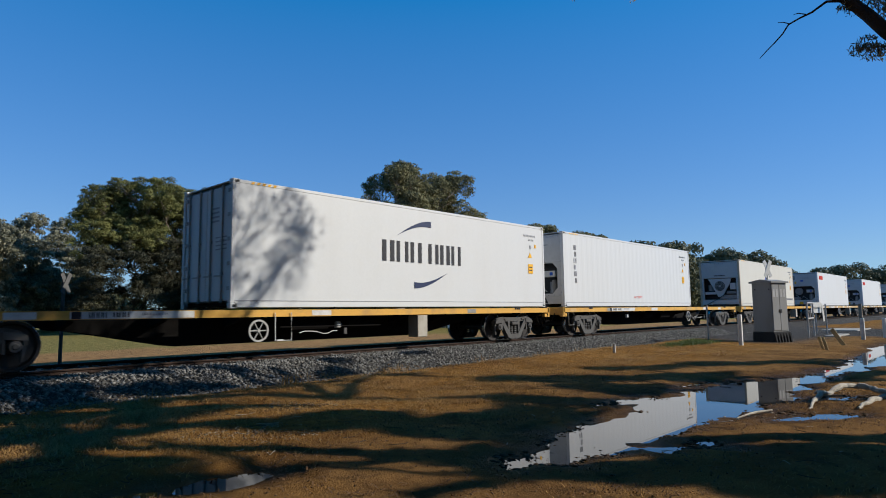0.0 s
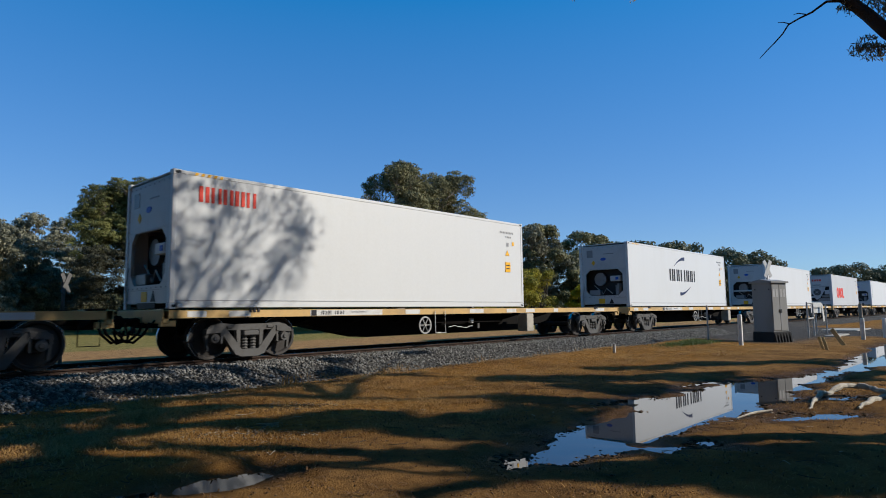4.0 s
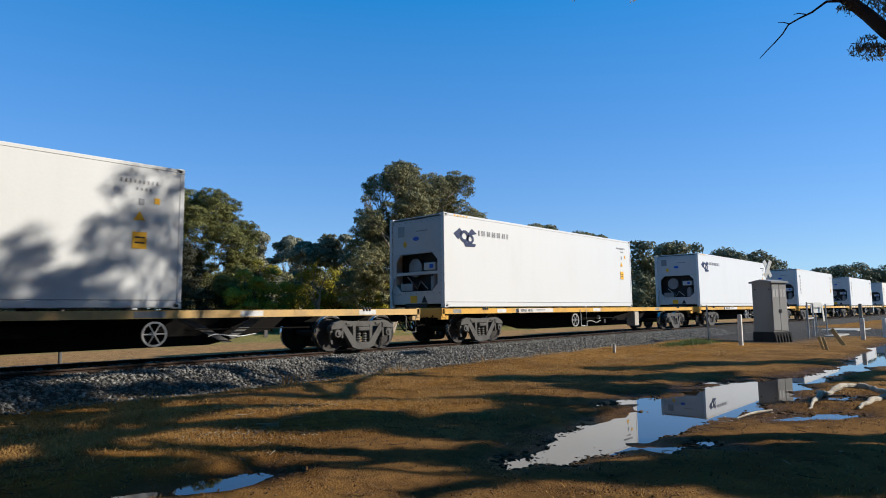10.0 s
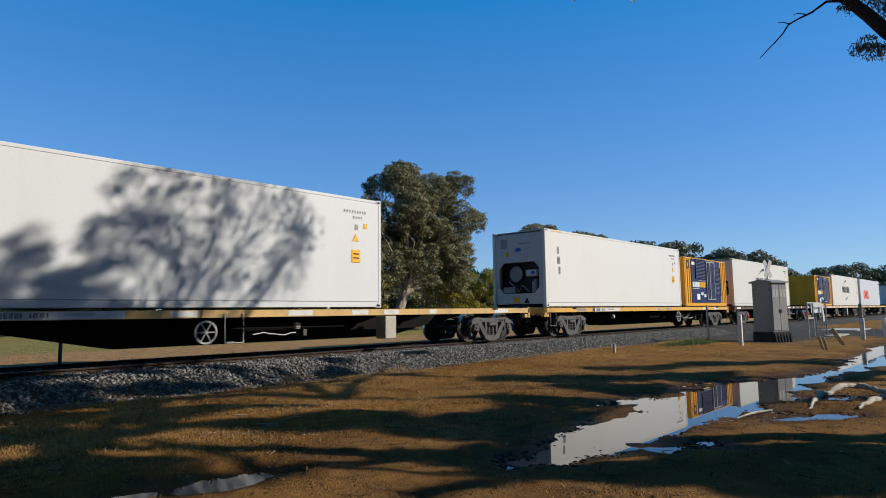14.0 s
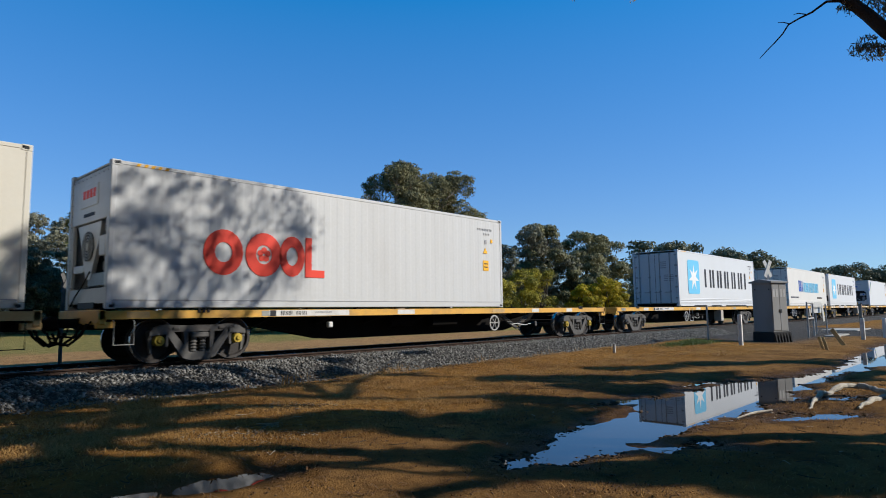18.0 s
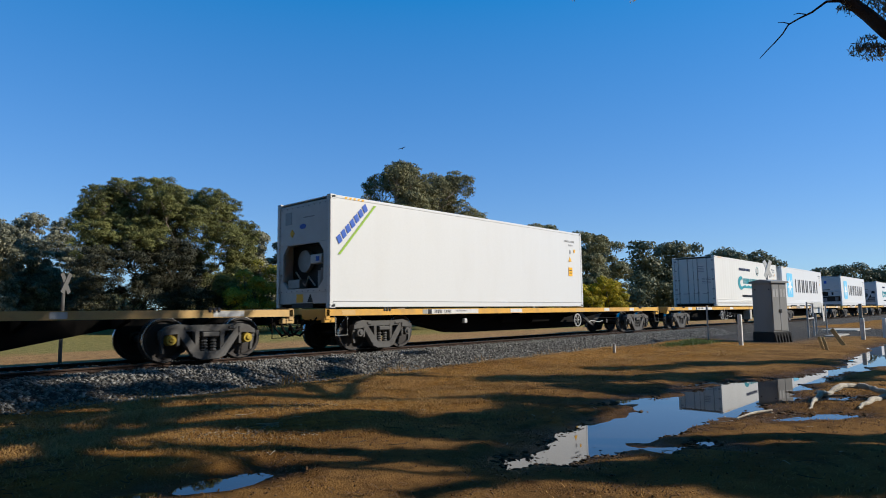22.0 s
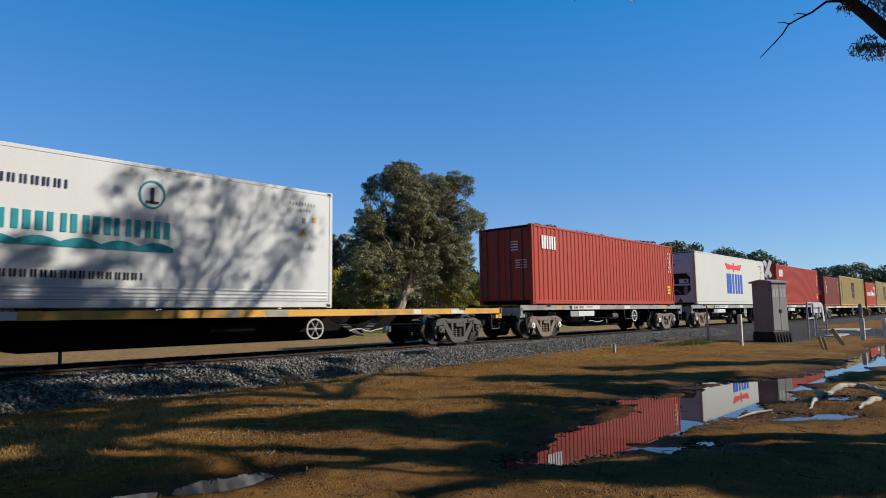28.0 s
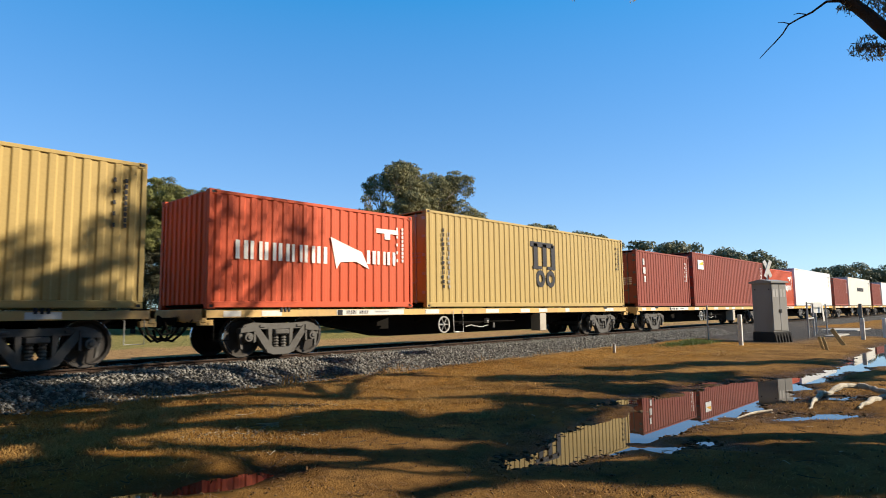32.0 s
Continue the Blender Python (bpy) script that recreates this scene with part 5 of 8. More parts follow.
def build_load():
    W = wagon_place
    REAR = 6.62

    def tri(c):
        logo_vertical(c, 0.74, 0.90, 2.44, 6, GREYMARK)

    def tex(c):
        logo_vertical(c, 0.80, 1.18, 2.32, 3, GREYMARK)

    def seaco(c):
        mark(c, "logo_lettering", REDMARK, text_bars(Geo(), 0.54, 2.26, 1.92, 2.60, 5, weight=0.3), "dark red blocks of a company name", key="sea")

    def cronos(c):
        g = Geo().ring(0.95, 2.22, 0.10, 0.19, -0.006, 0.004, 14, 1.2).ring(1.22, 2.15, 0.08, 0.15, -0.006, 0.004, 12, 1.2)
        g.prism([(0.45, 2.28), (0.72, 2.46), (0.85, 2.36), (0.66, 2.10)], "y", -0.006, 0.004).prism([(1.1, 2.30), (1.30, 2.48), (1.55, 2.34), (1.3, 2.28)], "y", -0.006, 0.004).prism([(0.9, 2.05), (1.5, 2.0), (1.45, 1.92), (1.0, 1.9)], "y", -0.006, 0.004)
        mark(c, "logo_figure", NAVY, g, "navy curled emblem", key="cr1")
        mark(c, "logo_lettering", GREYMARK, text_bars(Geo(), 1.62, 2.30, 3.22, 2.46, 6, weight=0.22), key="cr2")

    def delta(c):
        g = Geo().prism([(4.30, 0.58), (4.48, 0.62), (5.62, 2.10), (5.72, 2.36), (5.55, 2.28)], "y", -0.006, 0.004)
        g.prism([(5.58, 2.40), (5.70, 2.36), (5.98, 0.72), (5.80, 0.70)], "y", -0.006, 0.004)
        g.prism([(5.1, 0.62), (5.78, 0.74), (5.80, 0.62)], "y", -0.006, 0.004)
        g.ring(6.12, 1.05, 0.14, 0.24, -0.006, 0.004, 14).ring(6.60, 1.45, 0.22, 0.33, -0.006, 0.004, 14, 0.5).box(6.88, -0.006, 0.85, 7.0, 0.004, 1.7).ring(7.34, 1.02, 0.12, 0.22, -0.006, 0.004, 14)
        mark(c, "logo_script", BLUEMARK, g, "blue sweeping sail-like strokes")
        mark(c, "logo_lettering", GREYMARK, text_bars(Geo(), 5.84, 0.62, 7.6, 0.80, 13, weight=0.28))
        mark(c, "small_lettering", GREYMARK, text_bars(Geo(), 9.72, 0.43, 11.75, 0.56, 18, weight=0.28))

    def kn(c):
        mark(c, "logo_lettering", BLUEMARK, text_bars(Geo(), 3.0, 1.12, 4.25, 1.98, 2, weight=0.3), "blue blocks of a company name")
        mark(c, "logo_lettering", SKYMARK, text_bars(Geo(), 4.35, 1.08, 9.35, 1.86, 10, weight=0.3, style=1), "light blue blocks of a product name")
        mark(c, "small_lettering", GREYMARK, text_bars(Geo(), 0.62, 0.60, 2.9, 0.72, 18, weight=0.24))
        mark(c, "small_lettering", INK, text_bars(Geo(), 8.7, 0.60, 10.4, 0.72, 12, weight=0.24))

    def slanted(c):
        g, b = Geo(), Geo()
        g.prism([(0.24, 1.36), (0.32, 1.36), (1.52, 2.74), (1.44, 2.74)], "y", -0.006, 0.004)
        for i in range(7):
            t = i / 7
            x, z = 0.28 + 0.98 * t, 1.62 + 1.02 * t
            b.prism([(x, z), (x + 0.11, z + 0.10), (x + 0.02, z + 0.27), (x - 0.09, z + 0.17)], "y", -0.006, 0.004)
        mark(c, "logo_stripe", GREENMARK, g, "green slanting stripe")
        mark(c, "logo_lettering", BLUEMARK, b, "blue slanting blocks")

    def cai(c):
        mark(c, "logo_lettering", WHITEMARK, text_bars(Geo(), 0.60, 2.03, 1.56, 2.52, 3, weight=0.34), "white blocks of a company name", key="cai")
        yellow_label(c, 11.4, 0.50, 0.32, 0.40)

    def eagle(c):
        g = Geo().prism([(4.62, 2.46), (5.95, 2.34), (5.98, 2.52), (6.16, 2.52), (6.18, 2.34), (7.55, 2.46), (7.2, 2.08), (6.2, 2.12), (6.14, 1.96), (6.0, 1.96), (5.95, 2.12), (4.95, 2.08)], "y", -0.006, 0.004)
        mark(c, "logo_bird", REDMARK, g, "red winged shape")
        mark(c, "logo_lettering", BLUEMARK, text_bars(Geo(), 4.72, 0.66, 7.6, 1.84, 3, weight=0.36), "large blue blocks of a company name")

    def forklift(c):
        cu = bpy.data.curves.new("notice", "FONT")
        cu.body, cu.size, cu.align_x = "NO FORKLIFT", 0.13, "LEFT"
        tmp = bpy.data.objects.new("notice", cu)
        me = bpy.data.meshes.new_from_object(tmp)
        me.materials.clear()
        me.materials.append(REDMARK)
        bpy.data.objects.remove(tmp)
        ob = new("notice", me)
        ob.parent, ob.location, ob.rotation_euler = c, (5.74, -0.005, 0.38), (radians(90), 0, 0)
        tagged(ob, "red notice NO FORKLIFT")

    def tex20(c):
        logo_vertical(c, 0.66, 1.06, 2.26, 3, WHITEMARK, 0.26)

    def flag(c):
        g = text_bars(Geo(), 0.60, 1.10, 3.12, 1.52, 7, weight=0.26)
        text_bars(g, 4.35, 1.16, 5.42, 1.52, 3, weight=0.28)
        g.prism([(3.2, 1.78), (3.9, 1.55), (4.2, 1.46), (4.45, 1.02), (4.0, 1.20), (3.5, 1.16), (3.38, 0.98)], "y", -0.008, 0.004)
        mark(c, "logo_lettering", WHITEMARK, g, "white name blocks and pennant", key="hs")
        mark(c, "notice", WHITEMARK, Geo().box(4.7, -0.006, 2.02, 5.5, 0.004, 2.14).box(5.0, -0.006, 1.86, 5.2, 0.004, 2.02), key="hs2")

    def badge(c):
        mark(c, "logo_patch", WHITEMARK, Geo().box(0.7, -0.006, 2.0, 1.5, 0.004, 2.5), "white square badge", key="bdg")
        mark(c, "logo_bar", YELMARK, Geo().prism([(0.75, 2.25), (1.45, 2.25), (1.45, 2.45)], "y", -0.009, 0.0), key="bdg2")

    def blockname(c):
        mark(c, "logo_lettering", INK, text_bars(Geo(), 4.4, 1.5, 8.0, 1.9, 8, weight=0.3), key="bln")

    reefer(W(1) + REAR, WHITE, "doors", [logo_arcs], "white refrigerated container with dark arc logo, doors leading")
    plain = "white refrigerated container with a column of grey lettering"
    reefer(W(2), WHITE, "carrier_a", [tri, forklift], plain, 0.40, 0.003)
    reefer(W(3), CREAM, "thermo", [delta], "cream refrigerated container with blue script logo and rusty corners", rust=paint("rusty_cream", (0.50, 0.41, 0.29), 0.6, grime=0.7, dirt=(0.28, 0.15, 0.08), scale=3))
    reefer(W(4), WHITE, "carrier_a", [seaco], "white refrigerated container with small red lettering")
    reefer(W(5), WHITE, "carrier_a", [seaco], "white refrigerated container with small red lettering")
    reefer(W(6), WHITE, "carrier_a", [logo_arcs], "white refrigerated container with dark arc logo")
    reefer(W(7), WHITE, "carrier_b", [tri], plain)
    reefer(W(8), GREYWHITE, "thermo_logo", [logo_rings], "pale grey refrigerated container with red ring logo", 0.40, 0.003)
    reefer(W(9), WHITE, "carrier_a", [tri], plain, 0.40, 0.003)
    reefer(W(10), WHITE, "carrier_b", [tri], plain)
    reefer(W(11), WHITE, "carrier_b", [cronos], "white refrigerated container with navy emblem")
    reefer(W(12), WHITE, "carrier_a", [cronos], "white refrigerated container with navy emblem")
    reefer(W(13), WHITE, "carrier_a", [tri], plain)
    reefer(W(14), WHITE, "carrier_a", [tri], plain)
    reefer(W(15), OFFWHITE, "carrier_a", [tex], "off-white refrigerated container with a column of lettering")
    genset(W(15) + 12.75)
    reefer(W(16), CREAM, "carrier_a", [logo_arcs], "cream refrigerated container with dark arc logo")
    genset(W(17))
    reefer(W(17) + REAR, CREAM, "doors", [logo_arcs], "cream refrigerated container with dark arc logo, doors leading")
    reefer(W(18), GREYWHITE, "thermo_logo", [logo_rings], "pale grey refrigerated container with red ring logo", 0.40, 0.005)
    star = "white refrigerated container with blue star square and black lettering blocks"
    reefer(W(19) + REAR, WHITE, "doors", [logo_star], star, warn=False)
    reefer(W(20) + REAR, OFFWHITE, "doors", [kn], "off-white refrigerated container with blue lettering blocks, doors leading", 0.40, 0.003)
    reefer(W(21), WHITE, "star", [logo_star], star, warn=False)
    reefer(W(22), WHITE, "carrier_a", [slanted], "white refrigerated container with slanting green and blue logo")
    wave = "cream refrigerated container with teal wave logo"
    reefer(W(23) + REAR, OFFWHITE, "doors", [logo_wave], wave, 0.40, 0.003, warn=False)
    reefer(W(24), WHITE, "star", [logo_star], star, warn=False)
    reefer(W(25), WHITE, "star", [logo_star], star, warn=False)
    reefer(W(26), WHITE, "thermo", [logo_wave], wave, warn=False)
    reefer(W(27), WHITE, "thermo", [logo_wave], wave, warn=False)
    dry(W(28), RED, 12.192, 2.896, [cai], "red corrugated freight container with white lettering blocks", lift=0.095)
    reefer(W(29), CREAM, "carrier_b", [eagle], "cream refrigerated container with red winged logo and blue blocks", rust=paint("rusty_cream", (0.50, 0.41, 0.29), 0.6, grime=0.7, dirt=(0.28, 0.15, 0.08), scale=3), warn=False, lift=0.095)
    dry(W(30), RED, 12.192, 2.896, [cai], "red corrugated freight container with white lettering blocks", "front", lift=0.095)
    dry(W(31), BROWN, 6.058, 2.591, [tex20], "short red-brown corrugated freight container")
    msc = "ochre corrugated freight container with dark block logo"
    dry(W(31) + REAR, OCHRE, 12.192, 2.896, [logo_big_m], msc, light=INK)
    dry(W(32), ORANGE, 6.058, 2.591, [flag], "short orange-red corrugated freight container with white pennant logo", "front")
    dry(W(32) + REAR, OCHRE, 12.192, 2.896, [logo_big_m], msc, light=INK)
    dry(W(33), BROWN, 6.058, 2.591, [tex20], "short red-brown corrugated freight container")
    dry(W(33) + REAR, BROWN, 12.192, 2.896, [badge], "long red-brown corrugated freight container with white badge")
    dry(W(34), ORANGE, 6.058, 2.591, [flag], "short orange-red corrugated freight container with white pennant logo", "front")
    reefer(W(34) + REAR, WHITE, "carrier_a", [], "plain white refrigerated container", warn=False)
    dry(W(35), BROWN, 6.058, 2.591, [], "short red-brown corrugated freight container")
    reefer(W(35) + REAR, CREAM, "carrier_a", [blockname], "cream refrigerated container with dark lettering blocks", warn=False)
    dry(W(36), BROWN, 6.058, 2.591, [], "short red-brown corrugated freight container")
    reefer(W(36) + REAR, WHITE, "carrier_a", [], "plain white refrigerated container", warn=False)
    dry(W(37), OCHRE, 12.192, 2.896, [], msc, light=INK)
    reefer(W(0), WHITE, "carrier_a", [], plain)


build_wagons()
build_load()

# ---- trees ----


def leaves(rs, centres, radii, count, size, droop=0.3, aspect=0.38, power=3.0, whole=False, ruffle=0.6):
    """Arrays of small pointed leaf faces filling clumps; more of them near each clump's skin."""
    centres, radii = np.asarray(centres, float), np.asarray(radii, float)
    vol = (radii[:, 0] * radii[:, 1] * radii[:, 2]) ** (power / 3.0)
    pick = rs.choice(len(centres), count, p=vol / vol.sum())
    d = rs.normal(size=(count, 3))
    d /= np.linalg.norm(d, axis=1, keepdims=True)
    d[:, 2] = np.where(rs.uniform(0, 1, count) < 0.65, np.abs(d[:, 2]), d[:, 2])
    r = rs.uniform(0.2, 1.0, (count, 1)) ** 0.45
    p = centres[pick] + d * r * radii[pick]
    nrm = d * 1.1 + rs.normal(size=(count, 3)) * ruffle + np.array([0, 0, 0.35])
    nrm /= np.linalg.norm(nrm, axis=1, keepdims=True)
    a = np.cross(nrm, rs.normal(size=(count, 3)))
    a[:, 2] -= droop
    a /= np.linalg.norm(a, axis=1, keepdims=True)
    b = np.cross(nrm, a)
    b /= np.linalg.norm(b, axis=1, keepdims=True) + 1e-9
    s = size * rs.uniform(0.6, 1.35, (count, 1))
    if not whole:
        v = np.stack([p - a * s * 0.8, p + a * s * 0.9 + b * s * aspect, p + a * s * 0.9 - b * s * aspect], 1).reshape(-1, 3)
        return v, np.arange(3 * count).reshape(-1, 3)
    v = np.stack([p - a * s, p + b * s * aspect, p + a * s, p - b * s * aspect], 1).reshape(-1, 3)
    return v, np.arange(4 * count).reshape(-1, 4)


def limb_chain(rnd, p0, p1, sag=0.12, n=5):
    p0, p1 = Vector(p0), Vector(p1)
    span = (p1 - p0).length
    pts = []
    for i in range(n + 1):
        t = i / n
        w = Vector((rnd.uniform(-1, 1), rnd.uniform(-1, 1), rnd.uniform(-0.4, 0.8))) * span * sag * math.sin(math.pi * t) * 0.6
        pts.append(p0.lerp(p1, t) + w)
    return pts


def tree(name, label, x, y, height, width, leaf, bark, seed, base=0.35, clumps=36, count=9000, size=0.17, trunk=0.28, lean=(0, 0), crown=1.0, flat=1.0, top=0.5, droop=0.3, category="tree"):
    """Tapered trunk, forking limbs to the clumps, and a crown of many leaves with an uneven outline."""
    rnd, rs = random.Random(seed), np.random.RandomState(seed)
    z0 = float(ground_z(x, y)[0]) - 0.05
    t = thing(name, label, category, at=(x, y, z0))
    cx, cy = lean[0], lean[1]
    zb = height * base
    mid, half = (height + zb) / 2, (height - zb) / 2
    cs, rr = [], []
    for i in range(clumps):
        u = rnd.uniform(-1, 1)
        w = rnd.uniform(0, 2 * math.pi)
        prof = math.sqrt(max(0.05, 1 - abs(u) ** (2.6 if u > 0 else 3.5)))
        k = rnd.uniform(0.35, 0.92)
        s = width * 0.5 * rnd.uniform(0.20, 0.36) * crown
        cs.append((cx + math.cos(w) * prof * k * width * 0.5, cy + math.sin(w) * prof * k * width * 0.5, mid + u * (half - s * 0.5)))
        rr.append((s, s, s * rnd.uniform(0.55, 0.85) * flat))
    fork = Vector((cx * 0.5, cy * 0.5, zb * 0.7))
    g = Geo()
    pts = [Vector((0, 0, -0.2))] + limb_chain(rnd, (0, 0, 0), fork, 0.08, 4)
    g.tube(pts, [trunk * 1.35] + [trunk * (1.15 - 0.09 * i) for i in range(len(pts) - 1)], 10)
    part("trunk", g, bark, t, "tapered trunk")
    lg = Geo()
    for i in range(min(clumps, 14)):
        c = cs[i]
        chain = limb_chain(rnd, fork, c, 0.15, 5)
        lg.tube(chain, [trunk * 0.55 * (1 - 0.17 * k) for k in range(6)], 6)
        for j in range(3):
            q = cs[rnd.randrange(clumps)]
            if (Vector(q) - Vector(c)).length < width * 0.45:
                lg.tube(limb_chain(rnd, chain[3], q, 0.15, 3), [trunk * 0.2, trunk * 0.14, trunk * 0.09, trunk * 0.04], 5)
    part("branching", lg, bark, t)
    v, f = leaves(rs, cs, rr, count, size, droop)
    ob = new("crown", np_mesh("crown", v, f, leaf))
    ob.parent = t
    return t


def lobed_tree(label, foot, fork, y, lobes, leaf, bark, seed, count, size, trunk=0.3, depth=1.0, droop=0.3):
    """A tree whose crown is made of rounded lobes (x, z, radius) about the depth y."""
    rnd, rs = random.Random(seed), np.random.RandomState(seed)
    z0 = float(ground_z(*foot)[0]) - 0.05
    t = thing("gum_tree", label, "tree", at=(foot[0], foot[1], z0))
    o = Vector(t.location)
    fork = Vector(fork) - o
    pts = [Vector((0, 0, -0.2))] + limb_chain(rnd, (0, 0, 0), fork, 0.06, 5)
    part("trunk", Geo().tube(pts, [trunk * 1.5] + [trunk * (1.2 - 0.1 * i) for i in range(6)], 10), bark, t, "tapered trunk")
    g = Geo()
    cs, rr = [], []
    for x, z, r in lobes:
        c = Vector((x, y + rnd.uniform(-1, 1) * depth * r, z)) - o
        ch = limb_chain(rnd, pts[-1 - rnd.randrange(3)], c, 0.2, 5)
        g.tube(ch, [trunk * 0.3 * (1 - 0.17 * k) for k in range(6)], 6)
        cs.append(tuple(c))
        rr.append((r * 0.7, r * 0.7, r * 0.62))
        for i in range(54):
            d = Vector((rnd.gauss(0, 1), rnd.gauss(0, 1), rnd.gauss(0.2, 0.9))).normalized()
            s = r * rnd.uniform(0.15, 0.30)
            q = c + d * (r * rnd.uniform(0.84, 1.04) - s * 0.5)
            cs.append(tuple(q))
            rr.append((s, s, s * rnd.uniform(0.5, 0.8)))
            if i % 9 == 0:
                g.tube(limb_chain(rnd, ch[4], q, 0.16, 4), [trunk * 0.14, trunk * 0.11, trunk * 0.08, trunk * 0.05, trunk * 0.02], 5)
    part("branching", g, bark, t)
    v, f = leaves(rs, cs, rr, count, size, droop, 0.36, 2.4, ruffle=0.4)
    ob = new("crown", np_mesh("crown", v, f, leaf))
    ob.parent = t
    return t


lobed_tree("broad round olive-green tree", (19.0, 43.5), (19.2, 43.5, 2.6), 42.5,
           [(13.6, 7.4, 1.6), (14.0, 8.5, 1.5), (15.1, 8.9, 1.6), (16.6, 9.0, 1.6), (17.6, 9.2, 1.6), (19.2, 9.1, 1.6), (20.8, 9.0, 1.5), (21.6, 8.3, 1.5), (22.7, 7.6, 1.5), (23.4, 6.6, 1.4), (23.2, 5.2, 1.5), (12.9, 6.0, 1.4), (15.2, 7.2, 1.6), (19.1, 7.5, 1.6),
            (17.0, 7.4, 1.5), (21.2, 6.6, 1.5), (19.6, 5.2, 1.4), (14.2, 6.0, 1.7), (18.0, 8.0, 2.0), (17.3, 6.2, 1.8), (20.4, 5.6, 1.7), (15.8, 6.4, 1.6), (12.5, 7.4, 0.9), (13.0, 8.8, 0.9), (22.3, 9.1, 1.0), (23.9, 7.6, 1.0), (15.8, 9.6, 1.0), (18.6, 9.7, 1.0), (20.4, 9.5, 1.0), (14.4, 9.6, 0.8), (21.5, 3.5, 1.8), (23.6, 2.9, 1.6)], PINEGREEN, BARK, 11, 330000, 0.066)
# Leaf colour here paints the shade beneath and inside the round crown.
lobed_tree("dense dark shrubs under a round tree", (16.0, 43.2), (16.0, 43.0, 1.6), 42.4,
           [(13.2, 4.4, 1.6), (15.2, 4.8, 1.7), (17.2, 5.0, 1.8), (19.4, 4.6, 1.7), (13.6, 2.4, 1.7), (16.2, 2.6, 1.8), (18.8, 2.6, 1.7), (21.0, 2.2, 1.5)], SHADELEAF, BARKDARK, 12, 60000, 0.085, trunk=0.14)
lobed_tree("tall gum tree with a pale leaning trunk", (26.7, 29.8), (28.9, 29.8, 4.2), 29.6,
           [(27.6, 9.9, 1.5), (26.5, 9.5, 1.2), (26.6, 10.3, 0.8), (33.2, 10.5, 1.0), (29.0, 11.0, 0.7), (28.0, 10.9, 0.8), (28.8, 10.4, 1.15), (32.2, 10.2, 1.3), (31.0, 10.4, 1.0), (32.9, 9.2, 1.1), (28.4, 8.6, 1.6), (29.9, 9.3, 1.5), (31.2, 8.6, 1.6), (31.6, 6.8, 1.6), (29.2, 6.6, 1.7), (27.0, 4.6, 1.5), (25.0, 3.0, 1.4), (33.6, 3.2, 1.5), (29.0, 4.2, 1.5), (24.6, 7.0, 0.9), (26.9, 7.8, 1.5), (30.0, 7.9, 1.7), (32.6, 7.8, 1.5), (25.2, 6.2, 1.3), (27.3, 6.0, 1.6), (30.5, 5.9, 1.7), (32.7, 5.4, 1.5),
            (24.3, 4.6, 1.1), (26.2, 4.6, 1.1), (32.2, 4.0, 1.4), (35.2, 8.1, 1.0), (36.4, 8.4, 0.7), (24.5, 8.4, 0.4), (30.9, 3.6, 1.0), (31.6, 4.8, 1.4), (28.4, 7.2, 1.6), (30.0, 6.4, 1.5), (25.6, 5.2, 1.5), (26.2, 3.4, 1.4), (32.6, 6.4, 1.5), (33.2, 4.2, 1.3), (28.2, 5.0, 1.2), (25.9, 7.4, 1.2), (30.4, 9.5, 1.3)], GUM, BARK, 23, 280000, 0.072, trunk=0.34, depth=1.0, droop=0.6)
lobed_tree("low dark gum tree with wattle below it", (26.0, 36.6), (26.0, 36.4, 2.4), 36.0,
           [(26.9, 6.5, 0.8), (27.5, 5.4, 1.0), (26.2, 5.6, 0.9), (24.6, 5.6, 0.9), (23.6, 5.2, 0.8)], GUMGREY, BARK, 25, 20000, 0.10, trunk=0.18)
lobed_tree("round-crowned gum tree behind the line", (52.5, 36.8), (52.6, 36.6, 2.6), 36.0,
           [(50.3, 8.6, 1.4), (53.8, 9.2, 1.4), (56.5, 7.9, 1.4), (48.3, 6.7, 1.3), (52.2, 7.0, 1.7), (56.3, 5.7, 1.7), (49.2, 4.6, 1.7), (53.0, 3.8, 1.8), (56.7, 3.3, 1.6)], GUMGREY, BARK, 29, 50000, 0.12, trunk=0.22)
lobed_tree("grey gum tree with an open crown", (11.2, 50.8), (11.3, 50.6, 2.6), 50.5,
           [(10.8, 7.2, 1.3), (11.7, 7.8, 1.0), (10.5, 5.7, 1.7), (12.2, 5.7, 1.3), (10.4, 3.8, 1.7), (12.1, 3.4, 1.7), (10.9, 1.8, 1.6)], GUMGREY, BARK, 26, 34000, 0.115, trunk=0.22)
lobed_tree("slim grey gum tree with an open crown", (14.4, 53.4), (14.4, 53.2, 2.6), 53.0,
           [(14.4, 8.1, 0.9), (13.9, 6.7, 1.2), (15.0, 5.7, 1.3), (13.7, 4.3, 1.6), (15.2, 3.4, 1.6), (15.9, 4.9, 1.2), (14.0, 1.9, 1.6)], GUMGREY, BARK, 27, 34000, 0.115, trunk=0.2)
lobed_tree("low spreading grey gum tree", (8.4, 47.4), (8.4, 47.2, 2.2), 47.0,
           [(8.5, 5.7, 1.8), (9.0, 3.6, 1.8), (7.8, 4.3, 2.0), (8.8, 1.9, 1.7), (6.5, 3.0, 1.8)], GUMGREY, BARK, 28, 34000, 0.115, trunk=0.2)
tree("gum_tree", "smaller gum tree behind a tall one", 38.5, 36.0, 8.2, 5.0, GUMGREY, BARK, 24, base=0.2, clumps=30, count=14000, size=0.13, trunk=0.2)
